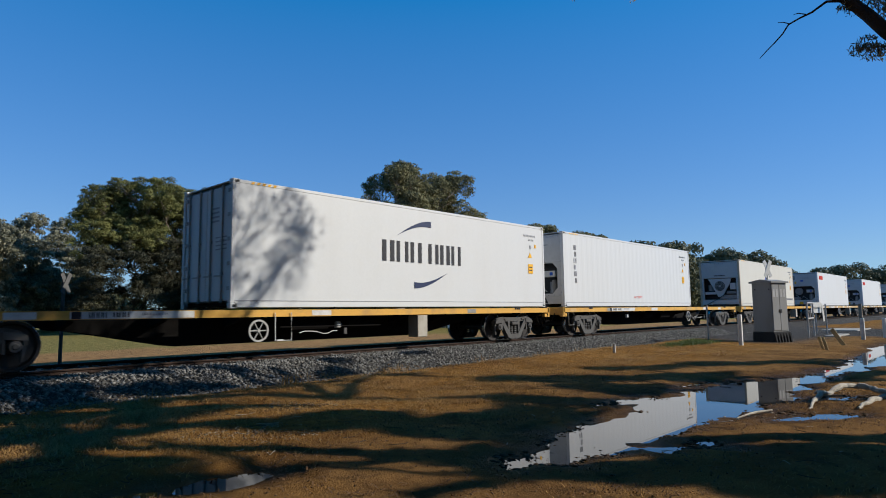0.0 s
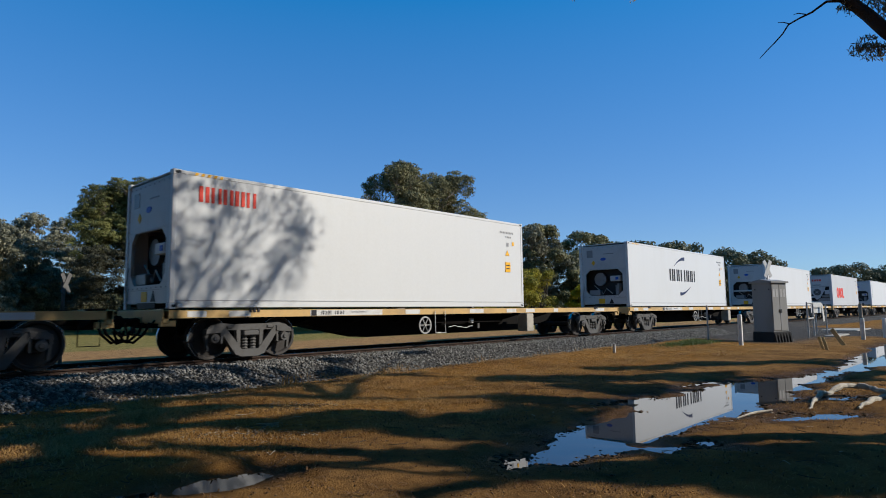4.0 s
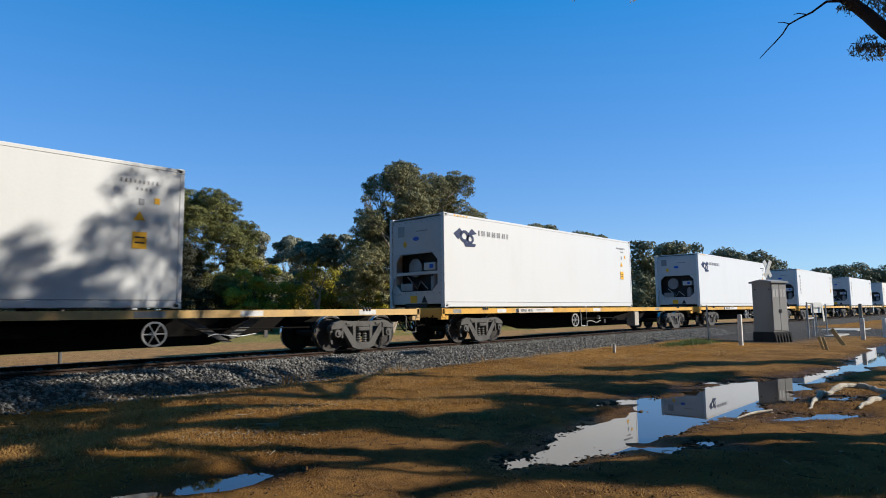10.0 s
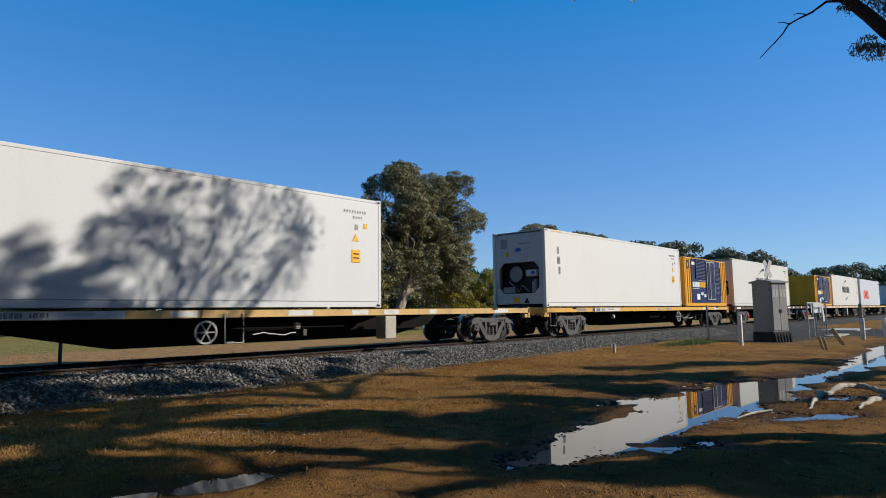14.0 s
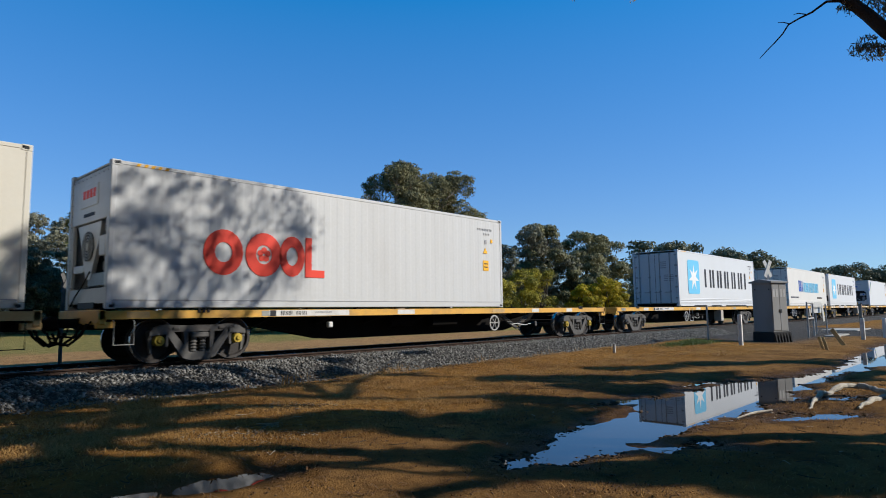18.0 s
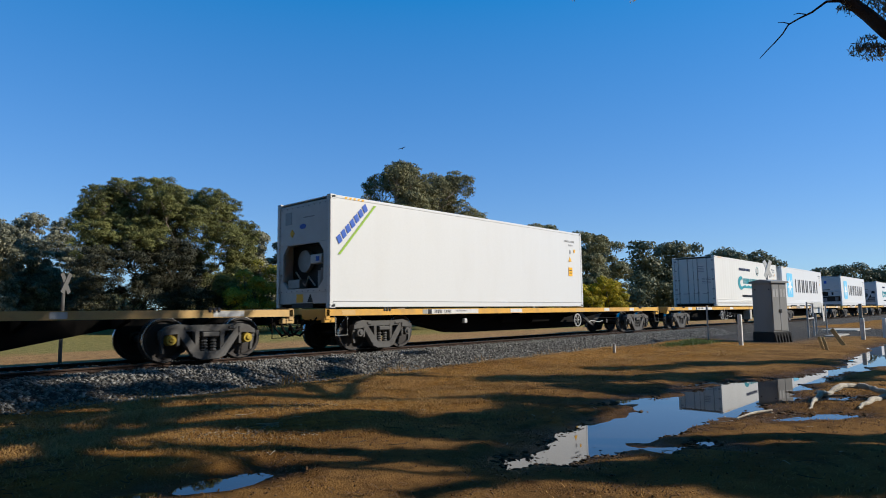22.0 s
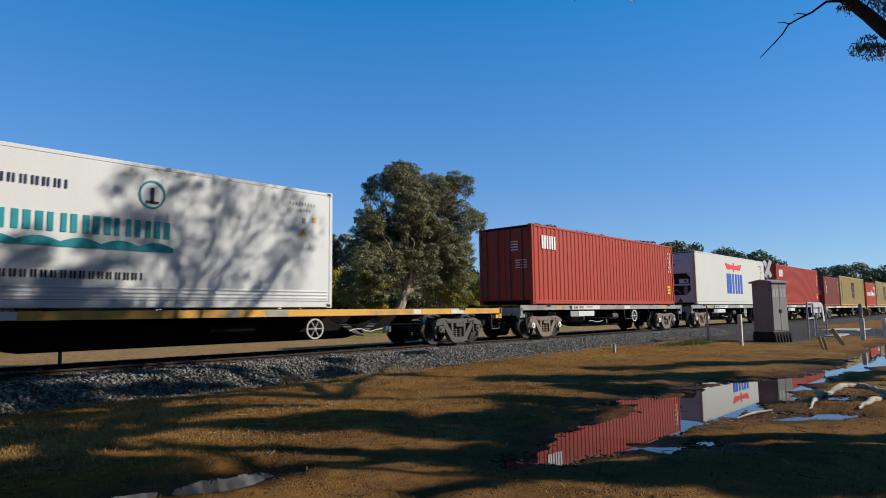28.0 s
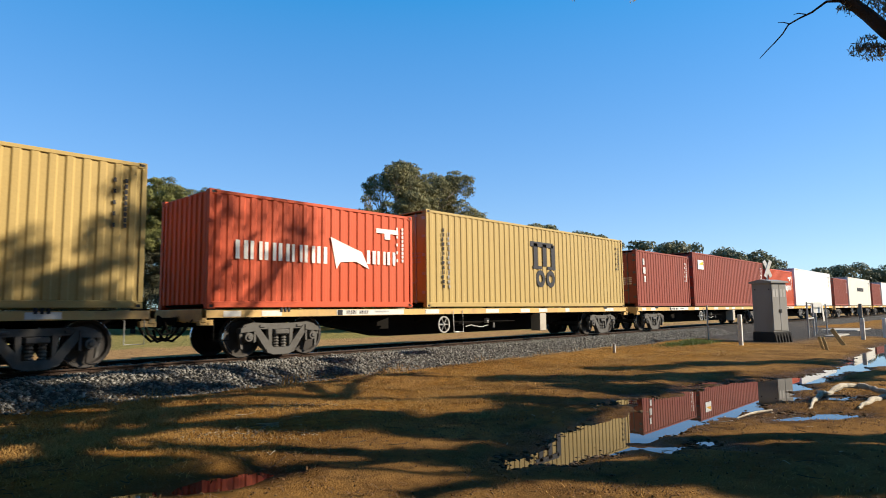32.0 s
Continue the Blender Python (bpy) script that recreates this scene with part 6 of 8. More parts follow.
for i, (x, y, h, w) in enumerate([(30.5, 53.5, 9.2, 5.0), (35.2, 54.2, 9.0, 5.0), (38.5, 49.5, 9.2, 4.5), (27.0, 48.0, 6.2, 5.0), (44.5, 41.0, 8.0, 4.5)]):
    tree("gum_tree", "sparse grey-green gum tree with open crown", x, y, h, w, GUMGREY, BARK, 40 + i, base=0.25, clumps=34, count=15000, size=0.17, trunk=0.16, crown=1.0)
for i, (x, y, h, w) in enumerate([(53.1, 35.7, 10.2, 6.0), (62.5, 36.6, 10.4, 7.0), (70.5, 38.5, 10.8, 7.0), (57.5, 33.5, 7.4, 5.0)]):
    tree("gum_tree", "dense dark gum tree in the far row", x, y, h, w, GUM, BARKDARK, 50 + i, base=0.12, clumps=40, count=20000, size=0.16, trunk=0.25)
for i, (x, y, h, w) in enumerate([(24.0, 39.3, 5.4, 4.6), (27.8, 39.2, 5.8, 5.0), (31.0, 37.0, 5.0, 4.5), (28.6, 33.9, 4.0, 3.2), (34.1, 31.2, 4.8, 4.4), (45.4, 32.9, 5.2, 4.6), (49.0, 33.4, 5.4, 4.4), (40.5, 32.5, 5.0, 4.4), (21.0, 37.0, 4.2, 3.6)]):
    tree("wattle_bush", "low wattle bush with yellow flowers", x, y, h, w, WATTLE, BARKDARK, 60 + i, base=0.06, clumps=32, count=13000, size=0.09, trunk=0.1, category="bush")


WOODS = [(az, d, h + 0.5 * (i % 2), 7.5 + 1.5 * (i % 3)) for i, (az, d, h) in enumerate([(64.7, 105, 12.8), (66.1, 110, 12.6), (67.5, 112, 13.0), (69.1, 120, 13.4), (70.4, 130, 12.4), (71.8, 128, 12.4), (72.8, 140, 12.2), (73.8, 135, 12.4), (74.5, 145, 12.4), (75.4, 150, 12.4), (76.5, 170, 11.1), (77.6, 180, 10.7), (78.3, 170, 10.9), (79.4, 190, 10.9), (80.0, 185, 11.9), (81.0, 190, 12.4), (82.1, 195, 11.9), (83.1, 195, 12.0), (84.2, 190, 12.0)])]


for i, (x, y, h, w) in enumerate([(55.5, 30.0, 4.6, 4.2), (52.6, 30.4, 3.8, 3.6), (58.5, 30.4, 3.8, 3.4)]):
    tree("wattle_bush", "wattle bush covered in bright yellow flowers", x, y, h, w, WATTLEBLOOM, BARKDARK, 75 + i, base=0.04, clumps=34, count=16000, size=0.10, trunk=0.1, category="bush")
for i, (x, y, h, w) in enumerate([(9.5, 52.0, 4.2, 7.0), (15.0, 55.0, 4.6, 7.5), (20.5, 49.0, 4.4, 8.0), (27.5, 52.0, 5.0, 8.0), (34.0, 50.0, 5.4, 8.0), (40.0, 44.0, 5.4, 7.0), (46.0, 39.5, 5.6, 7.0), (31.5, 41.0, 4.8, 6.5)]):
    tree("scrub_bush", "dense dark scrub beneath the gum trees", x, y, h, w, GUM, BARKDARK, 80 + i, base=0.02, clumps=34, count=9000, size=0.2, trunk=0.1, category="bush")


def far_woods():
    """Distant belt of trees along the horizon, too many to count."""
    rs = np.random.RandomState(77)
    rnd = random.Random(77)
    cs, rr = [], []

    def one(x, y, h, w):
        for _ in range(20):
            a, u = rnd.uniform(0, 6.283), rnd.uniform(-1, 1)
            s = w * rnd.uniform(0.18, 0.30)
            k = rnd.uniform(0.2, 0.9) * math.sqrt(max(0.1, 1 - u * u)) * w * 0.5
            cs.append((x + k * math.cos(a), y + k * math.sin(a), h * 0.52 + u * (h * 0.48 - s * 0.6)))
            rr.append((s, s, s * 0.7))
    for px, d, h, w in WOODS:
        one(d * math.sin(radians(px)), d * math.cos(radians(px)), h, w)
        one((d + 14) * math.sin(radians(px + 1)), (d + 14) * math.cos(radians(px + 1)), h * 0.74, w * 1.3)
    n1 = len(cs)
    for i in range(80):
        px = rnd.uniform(0, 84)
        d = rnd.uniform(95, 190) if px < 55 else rnd.uniform(180, 300)
        one(d * math.sin(radians(px)), d * math.cos(radians(px)), rnd.uniform(7, 10), rnd.uniform(9, 15))
    # unseen scrub added on the viewer's side of the line to cut sky light
    n0 = len(cs)
    for i in range(42):
        one(-34 + 2.9 * i + rnd.uniform(-1, 1), rnd.uniform(-24, -15), rnd.uniform(7.5, 9.5), rnd.uniform(6, 8))
    # Taller unseen ones at the left dim the containers' leading ends.
    for i in range(24):
        one(rnd.uniform(-30, -16), -14 + 2.6 * i, rnd.uniform(13, 17), rnd.uniform(7, 10))
    v1, f1 = leaves(rs, cs[n0:], rr[n0:], 60000, 0.42, 0.1, 0.6)
    tagged(new("scrub_belt", np_mesh("scrub_belt", v1, f1, FARLEAF)), "belt of scrub along the dirt road", "trees", kind="stuff")
    near, far = leaves(rs, cs[:n1], rr[:n1], 230000, 0.33, 0.1, 0.6), leaves(rs, cs[n1:n0], rr[n1:n0], 50000, 0.7, 0.1, 0.6)
    v, f = np.concatenate([near[0], far[0]]), np.concatenate([near[1], far[1] + len(near[0])])
    tagged(new("far_woods", np_mesh("far_woods", v, f, FARLEAF)), "distant belt of gum trees on the horizon", "trees", kind="stuff")


far_woods()

# ---- trees beside and behind the viewer, most unseen, placed to shade ground and train ----

def shade_tree(label, foot, fork, clumps, seed, per=3400, size=0.085, trunk=0.2, limbs=10, tall=0.8, slim=1.0):
    """An unseen gum tree added for its shade; its leaf clumps are given as (x, y, z, radius)."""
    rnd, rs = random.Random(seed), np.random.RandomState(seed)
    t = thing("gum_tree", label, "tree", at=(foot[0], foot[1], float(ground_z(foot[0], foot[1])[0]) - 0.05))
    o = Vector(t.location)
    fork = Vector(fork) - o
    pts = [Vector((0, 0, -0.2))] + limb_chain(rnd, (0, 0, 0), fork, 0.06, 5)
    part("trunk", Geo().tube(pts, [trunk * 1.3] + [trunk * (1.1 - 0.1 * i) for i in range(6)], 10), BARKDARK, t, "dark tapered trunk")
    g = Geo()
    cs = [Vector(c[:3]) - o for c in clumps]
    for c in cs[::max(1, len(cs) // limbs)]:
        ch = limb_chain(rnd, fork, c, 0.12, 5)
        g.tube(ch, [trunk * 0.42 * (1 - 0.16 * k) for k in range(6)], 6)
        for _ in range(2):
            q = rnd.choice(cs)
            if (q - c).length < 2.5:
                g.tube(limb_chain(rnd, ch[3], q, 0.12, 3), [trunk * 0.16, trunk * 0.12, trunk * 0.08, trunk * 0.04], 5)
    part("branching", g, BARKDARK, t)
    rad = [(c[3] * slim, c[3] * slim, c[3] * tall) for c in clumps]
    v, f = leaves(rs, [tuple(c) for c in cs], rad, int(per * sum(c[3] ** 2 for c in clumps)), size, 0.5, 0.3, 2.0)
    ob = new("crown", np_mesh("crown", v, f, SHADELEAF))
    ob.parent = t
    return t


# Carries a wanted shadow point up the sun to its leaf clump.
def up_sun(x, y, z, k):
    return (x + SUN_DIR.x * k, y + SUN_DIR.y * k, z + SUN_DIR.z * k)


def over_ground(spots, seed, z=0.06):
    """Leaf clumps that shade ground spots (x, y, radius) traced in the camera's view; they hang beside the viewer, out
    of sight.
    """
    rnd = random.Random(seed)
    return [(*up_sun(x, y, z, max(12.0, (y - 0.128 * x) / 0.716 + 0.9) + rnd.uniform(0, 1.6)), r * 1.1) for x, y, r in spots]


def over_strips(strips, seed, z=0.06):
    """Leaf clumps that shade strips of the ground fitted to the camera's view, each (x, y) to (x, y) and half a width.
    """
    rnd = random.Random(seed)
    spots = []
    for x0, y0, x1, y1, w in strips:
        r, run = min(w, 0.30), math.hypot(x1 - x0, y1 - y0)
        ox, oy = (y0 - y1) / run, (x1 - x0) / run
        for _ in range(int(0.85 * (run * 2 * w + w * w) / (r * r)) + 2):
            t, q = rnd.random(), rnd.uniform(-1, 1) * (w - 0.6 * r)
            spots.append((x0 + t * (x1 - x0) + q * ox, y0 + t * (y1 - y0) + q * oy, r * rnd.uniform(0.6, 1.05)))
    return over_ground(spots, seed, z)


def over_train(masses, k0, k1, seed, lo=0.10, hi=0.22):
    """Leaf sprays that shade the train's side in masses (x, z, half width, half height, number) fitted to the camera's
    view.
    """
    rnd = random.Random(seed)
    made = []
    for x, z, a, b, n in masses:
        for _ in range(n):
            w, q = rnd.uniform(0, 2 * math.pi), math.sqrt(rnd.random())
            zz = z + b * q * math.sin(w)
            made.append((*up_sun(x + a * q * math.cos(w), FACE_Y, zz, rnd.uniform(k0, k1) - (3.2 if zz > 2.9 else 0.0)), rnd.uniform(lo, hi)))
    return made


# Crowns are unseen, projected up the sun from shadow outlines in the camera's view.
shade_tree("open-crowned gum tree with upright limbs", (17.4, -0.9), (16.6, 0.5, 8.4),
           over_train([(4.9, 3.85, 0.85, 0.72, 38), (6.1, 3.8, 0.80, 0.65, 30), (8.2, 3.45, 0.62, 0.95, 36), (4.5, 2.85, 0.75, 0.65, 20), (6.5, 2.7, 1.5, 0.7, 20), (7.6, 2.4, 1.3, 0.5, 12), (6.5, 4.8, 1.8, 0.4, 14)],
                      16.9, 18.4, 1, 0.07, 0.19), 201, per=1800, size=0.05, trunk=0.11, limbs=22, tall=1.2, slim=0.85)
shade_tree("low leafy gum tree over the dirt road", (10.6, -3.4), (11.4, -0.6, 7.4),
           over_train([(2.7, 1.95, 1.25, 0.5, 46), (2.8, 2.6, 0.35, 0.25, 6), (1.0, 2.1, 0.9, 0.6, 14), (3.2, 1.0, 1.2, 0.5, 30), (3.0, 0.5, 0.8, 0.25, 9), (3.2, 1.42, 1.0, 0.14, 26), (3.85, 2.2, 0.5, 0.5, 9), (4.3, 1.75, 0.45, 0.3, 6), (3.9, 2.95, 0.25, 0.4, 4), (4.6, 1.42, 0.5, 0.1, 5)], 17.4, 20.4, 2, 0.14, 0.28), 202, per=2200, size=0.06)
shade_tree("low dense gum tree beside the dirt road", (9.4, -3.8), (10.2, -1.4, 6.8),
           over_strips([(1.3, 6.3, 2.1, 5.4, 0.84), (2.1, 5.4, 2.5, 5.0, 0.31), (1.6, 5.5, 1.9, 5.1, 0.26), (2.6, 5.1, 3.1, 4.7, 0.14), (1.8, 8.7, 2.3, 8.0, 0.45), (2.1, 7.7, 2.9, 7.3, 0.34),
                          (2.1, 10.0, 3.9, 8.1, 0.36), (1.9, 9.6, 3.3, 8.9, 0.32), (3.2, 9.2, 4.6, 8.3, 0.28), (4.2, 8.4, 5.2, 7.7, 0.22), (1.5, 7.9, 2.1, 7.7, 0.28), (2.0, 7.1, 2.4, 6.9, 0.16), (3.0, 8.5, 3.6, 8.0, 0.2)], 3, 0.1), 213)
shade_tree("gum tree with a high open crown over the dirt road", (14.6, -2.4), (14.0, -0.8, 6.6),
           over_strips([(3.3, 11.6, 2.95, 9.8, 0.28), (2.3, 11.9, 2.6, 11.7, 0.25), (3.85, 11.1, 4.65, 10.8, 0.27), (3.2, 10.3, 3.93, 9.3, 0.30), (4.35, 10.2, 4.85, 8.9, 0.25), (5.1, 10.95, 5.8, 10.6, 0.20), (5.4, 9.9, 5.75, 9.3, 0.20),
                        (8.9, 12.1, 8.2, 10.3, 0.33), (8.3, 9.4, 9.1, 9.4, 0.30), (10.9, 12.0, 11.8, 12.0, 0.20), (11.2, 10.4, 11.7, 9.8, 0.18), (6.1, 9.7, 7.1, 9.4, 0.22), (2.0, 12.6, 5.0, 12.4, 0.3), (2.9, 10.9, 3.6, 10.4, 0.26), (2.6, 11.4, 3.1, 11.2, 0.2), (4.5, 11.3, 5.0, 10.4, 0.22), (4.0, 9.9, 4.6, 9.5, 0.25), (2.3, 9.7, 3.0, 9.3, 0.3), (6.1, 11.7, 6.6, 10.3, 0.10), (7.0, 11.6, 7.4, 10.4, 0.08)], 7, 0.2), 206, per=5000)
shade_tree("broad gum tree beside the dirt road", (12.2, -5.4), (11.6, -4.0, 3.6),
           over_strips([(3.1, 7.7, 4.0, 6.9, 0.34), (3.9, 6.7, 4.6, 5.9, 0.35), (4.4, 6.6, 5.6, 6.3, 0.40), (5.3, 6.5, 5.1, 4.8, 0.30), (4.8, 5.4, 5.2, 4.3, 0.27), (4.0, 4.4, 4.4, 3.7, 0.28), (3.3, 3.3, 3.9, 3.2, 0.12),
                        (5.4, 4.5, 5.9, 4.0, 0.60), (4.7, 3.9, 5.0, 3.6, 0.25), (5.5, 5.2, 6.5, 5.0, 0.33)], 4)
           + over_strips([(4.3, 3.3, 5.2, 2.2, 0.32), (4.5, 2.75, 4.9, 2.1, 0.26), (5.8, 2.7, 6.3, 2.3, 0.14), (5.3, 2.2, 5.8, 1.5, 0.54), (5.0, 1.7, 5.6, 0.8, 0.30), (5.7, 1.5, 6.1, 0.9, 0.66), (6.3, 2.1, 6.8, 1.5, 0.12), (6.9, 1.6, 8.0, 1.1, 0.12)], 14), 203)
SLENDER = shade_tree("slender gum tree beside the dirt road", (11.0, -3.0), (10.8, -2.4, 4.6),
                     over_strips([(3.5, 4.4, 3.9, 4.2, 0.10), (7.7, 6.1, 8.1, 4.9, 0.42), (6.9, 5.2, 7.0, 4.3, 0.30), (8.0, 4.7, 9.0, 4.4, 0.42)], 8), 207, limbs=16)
# Bare limbs bent along thin shadow lines traced in the camera's view.
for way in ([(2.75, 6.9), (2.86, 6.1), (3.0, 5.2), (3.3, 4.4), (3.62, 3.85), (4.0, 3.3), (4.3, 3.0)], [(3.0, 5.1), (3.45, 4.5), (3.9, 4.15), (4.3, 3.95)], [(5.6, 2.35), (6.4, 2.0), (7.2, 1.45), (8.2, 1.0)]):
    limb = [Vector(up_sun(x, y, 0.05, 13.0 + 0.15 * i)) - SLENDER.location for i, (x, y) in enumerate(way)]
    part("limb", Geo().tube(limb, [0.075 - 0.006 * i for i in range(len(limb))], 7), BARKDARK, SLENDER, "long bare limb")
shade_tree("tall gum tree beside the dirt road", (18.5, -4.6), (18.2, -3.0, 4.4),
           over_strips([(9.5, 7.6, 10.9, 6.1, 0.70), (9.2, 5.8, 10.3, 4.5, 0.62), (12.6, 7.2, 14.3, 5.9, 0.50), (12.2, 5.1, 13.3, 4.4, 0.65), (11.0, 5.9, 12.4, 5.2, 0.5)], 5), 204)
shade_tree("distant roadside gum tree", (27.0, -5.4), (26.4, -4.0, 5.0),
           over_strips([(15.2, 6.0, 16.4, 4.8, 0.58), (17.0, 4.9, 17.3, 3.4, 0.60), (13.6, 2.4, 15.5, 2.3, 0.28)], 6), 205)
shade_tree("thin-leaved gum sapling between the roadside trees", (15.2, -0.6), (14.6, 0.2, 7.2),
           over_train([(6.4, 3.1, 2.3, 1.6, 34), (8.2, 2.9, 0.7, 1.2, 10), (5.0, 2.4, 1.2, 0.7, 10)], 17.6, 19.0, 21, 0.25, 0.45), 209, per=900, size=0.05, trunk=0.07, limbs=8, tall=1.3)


def sky_blocking_crown():
    """An unseen spreading crown added over the viewer to block sky light."""
    rnd = random.Random(31)
    cl = []
    while len(cl) < 84:
        x, y, z = rnd.uniform(-15, 11), rnd.uniform(-15, 7), rnd.uniform(8.8, 12.5)
        ahead = x * 0.727 + y * 0.679
        if math.hypot(x + 2, y + 3.5) < 14 and x - 0.932 * (12.56 - y) < -0.6 and z - 1.39 > 0.62 * ahead + 3.4:
            cl.append((x, y, z, rnd.uniform(1.1, 1.7)))
    # High layer to deepen the ground's shade; its own shadow lands out of view.
    while len(cl) < 210:
        x, y, z = rnd.uniform(-3, 15), rnd.uniform(2, 13), rnd.uniform(12.0, 18.5)
        ahead = x * 0.727 + y * 0.679
        if x - 1.23 * z < 0.2 * (y + 1.32 * z) - 4.0 and z - 0.758 * max(0.0, 12.56 - y) > 6.5 and z - 1.39 > 0.62 * ahead + 3.4:
            cl.append((x, y, z, rnd.uniform(1.1, 1.7)))
    shade_tree("wide spreading gum tree with a closed crown", (-4.2, -5.0), (-3.6, -4.4, 6.2), cl, 208, per=820, size=0.19, trunk=0.42, limbs=26)


sky_blocking_crown()


def side_blockers():
    """Unseen trees added beside the viewer, near and across the line, to block sky light."""
    rnd = random.Random(35)
    for label, foot, fork, lo, hi, n, seed in (("bushy gum tree beside the clearing", (-7.5, 7.0), (-7.2, 7.0, 3.0), (-15, 2.5, 2.6), (-2.6, 10.2, 13.0), 60, 211),
                                               ("bushy gum tree across the line", (-8.0, 22.5), (-8.0, 22.4, 3.0), (-17, 18.5, 2.0), (-1.0, 27.0, 13.5), 64, 212)):
        cl = []
        while len(cl) < n:
            x, y, z = (rnd.uniform(a, b) for a, b in zip(lo, hi))
            if x < 0.19 * y - 4.2:
                cl.append((x, y, z, rnd.uniform(1.0, 1.6)))
        shade_tree(label, foot, fork, cl, seed, per=480, size=0.19, trunk=0.26, limbs=20)


side_blockers()


def near_tree():
    """The tree just out of sight, whose leaning limb hangs into view."""
    rnd, rs = random.Random(9), np.random.RandomState(9)
    t = thing("gum_tree", "leaning gum tree with dark limb and sparse leaves", "tree", at=(6.3, -2.6, 0.0))
    o = Vector(t.location)

    def rel(*ps):
        return [Vector(p) - o for p in ps]
    part("trunk", Geo().tube(rel((6.3, -2.6, -0.2), (6.2, -1.7, 1.2), (5.95, -0.6, 2.3), (5.72, 0.28, 3.12), (5.66, 0.59, 3.49), (5.65, 0.70, 3.66), (5.65, 0.83, 3.84), (5.74, 1.1, 4.5), (5.9, 1.6, 5.4)), [0.14, 0.12, 0.09, 0.058, 0.052, 0.048, 0.044, 0.036, 0.02], 12), BARKDARK, t, "dark leaning trunk")
    tw = part("twig", Geo().tube(rel((5.65, 0.80, 3.80), (5.63, 0.88, 3.835), (5.61, 0.96, 3.85), (5.57, 1.06, 3.78), (5.53, 1.14, 3.745), (5.51, 1.22, 3.71), (5.52, 1.27, 3.65), (5.525, 1.33, 3.60), (5.54, 1.41, 3.545), (5.54, 1.46, 3.50)), [0.017, 0.013, 0.010, 0.008, 0.007, 0.0065, 0.006, 0.005, 0.004, 0.0025], 6), BARKDARK, t, "bare crooked twig")
    part("side_twig", Geo().tube(rel((5.52, 1.21, 3.715), (5.50, 1.25, 3.735), (5.48, 1.29, 3.742)), [0.005, 0.004, 0.002], 5), BARKDARK, tw)
    part("side_twig", Geo().tube(rel((5.55, 1.10, 3.77), (5.53, 1.15, 3.79), (5.52, 1.18, 3.785)), [0.005, 0.004, 0.002], 5), BARKDARK, tw)
    part("side_twig", Geo().tube(rel((5.69, 0.42, 3.30), (5.66, 0.60, 3.38), (5.65, 0.80, 3.42)), [0.014, 0.009, 0.003], 5), BARKDARK, t)
    part("side_twig", Geo().tube(rel((5.65, 0.66, 3.60), (5.66, 0.72, 3.72), (5.68, 0.66, 3.80)), [0.012, 0.008, 0.003], 5), BARKDARK, t)
    cl = [(5.65, 0.79, 3.40, 0.06), (5.65, 0.73, 3.37, 0.08), (5.66, 0.66, 3.35, 0.08), (5.65, 0.72, 3.44, 0.06), (5.67, 0.60, 3.32, 0.07), (5.65, 0.84, 3.77, 0.05), (5.66, 0.80, 3.73, 0.045), (5.72, 0.66, 3.78, 0.07), (5.74, 0.60, 3.74, 0.07), (5.8, 0.62, 3.70, 0.05), (5.75, 0.80, 3.95, 0.12), (5.65, 0.64, 2.91, 0.012)]
    v, f = leaves(rs, rel(*[c[:3] for c in cl]), [(c[3] * 1.3, c[3] * 1.3, c[3]) for c in cl], 1250, 0.022, 0.9, 0.22, 2.0, True)
    ob = new("crown", np_mesh("crown", v, f, NEARLEAF))
    ob.parent = t
    g = Geo()
    over = limb_chain(rnd, Vector((5.9, 1.6, 5.4)) - o, Vector((5.3, 3.4, 4.95)) - o, 0.1, 6)
    g.tube(over, [0.03, 0.025, 0.02, 0.016, 0.012, 0.008, 0.004], 6)
    part("twig", g, BARKDARK, t)
    v, f = leaves(rs, rel((5.64, 2.60, 4.46), (5.65, 2.64, 4.52), (5.62, 3.26, 4.75), (5.55, 3.32, 4.78), (5.45, 3.2, 4.9)), [(0.02, 0.02, 0.06), (0.07, 0.07, 0.04), (0.05, 0.05, 0.03), (0.05, 0.04, 0.03), (0.15, 0.2, 0.08)], 190, 0.035, 2.2, 0.18, 2.0, True)
    ob = new("hanging_leaves", np_mesh("hanging_leaves", v, f, GUMGREY))
    ob.parent = t


near_tree()

# ---- level crossing ----


SLABM = paint("pale_concrete", (0.36, 0.33, 0.28), 0.9, grime=0.7, dirt=(0.2, 0.16, 0.12), scale=2, bump=0.2, spec=0.1)


def crooked(pts, radii, seed, wob=0.012):
    """A bent stem through the points, with knots between them."""
    rnd = random.Random(seed)
    p, r = [], []
    for a, b, ra, rb in zip(pts[:-1], pts[1:], radii[:-1], radii[1:]):
        for k in (0.0, 0.34, 0.67):
            p.append(Vector(a).lerp(Vector(b), k) + Vector([rnd.uniform(-wob, wob) for _ in range(3)]))
            r.append((ra + (rb - ra) * k) * rnd.uniform(1.25, 1.7))
    return Geo().tube(p + [Vector(pts[-1])], r + [radii[-1]], 9)


def gz(x, y):
    return float(ground_z(x, y)[0])


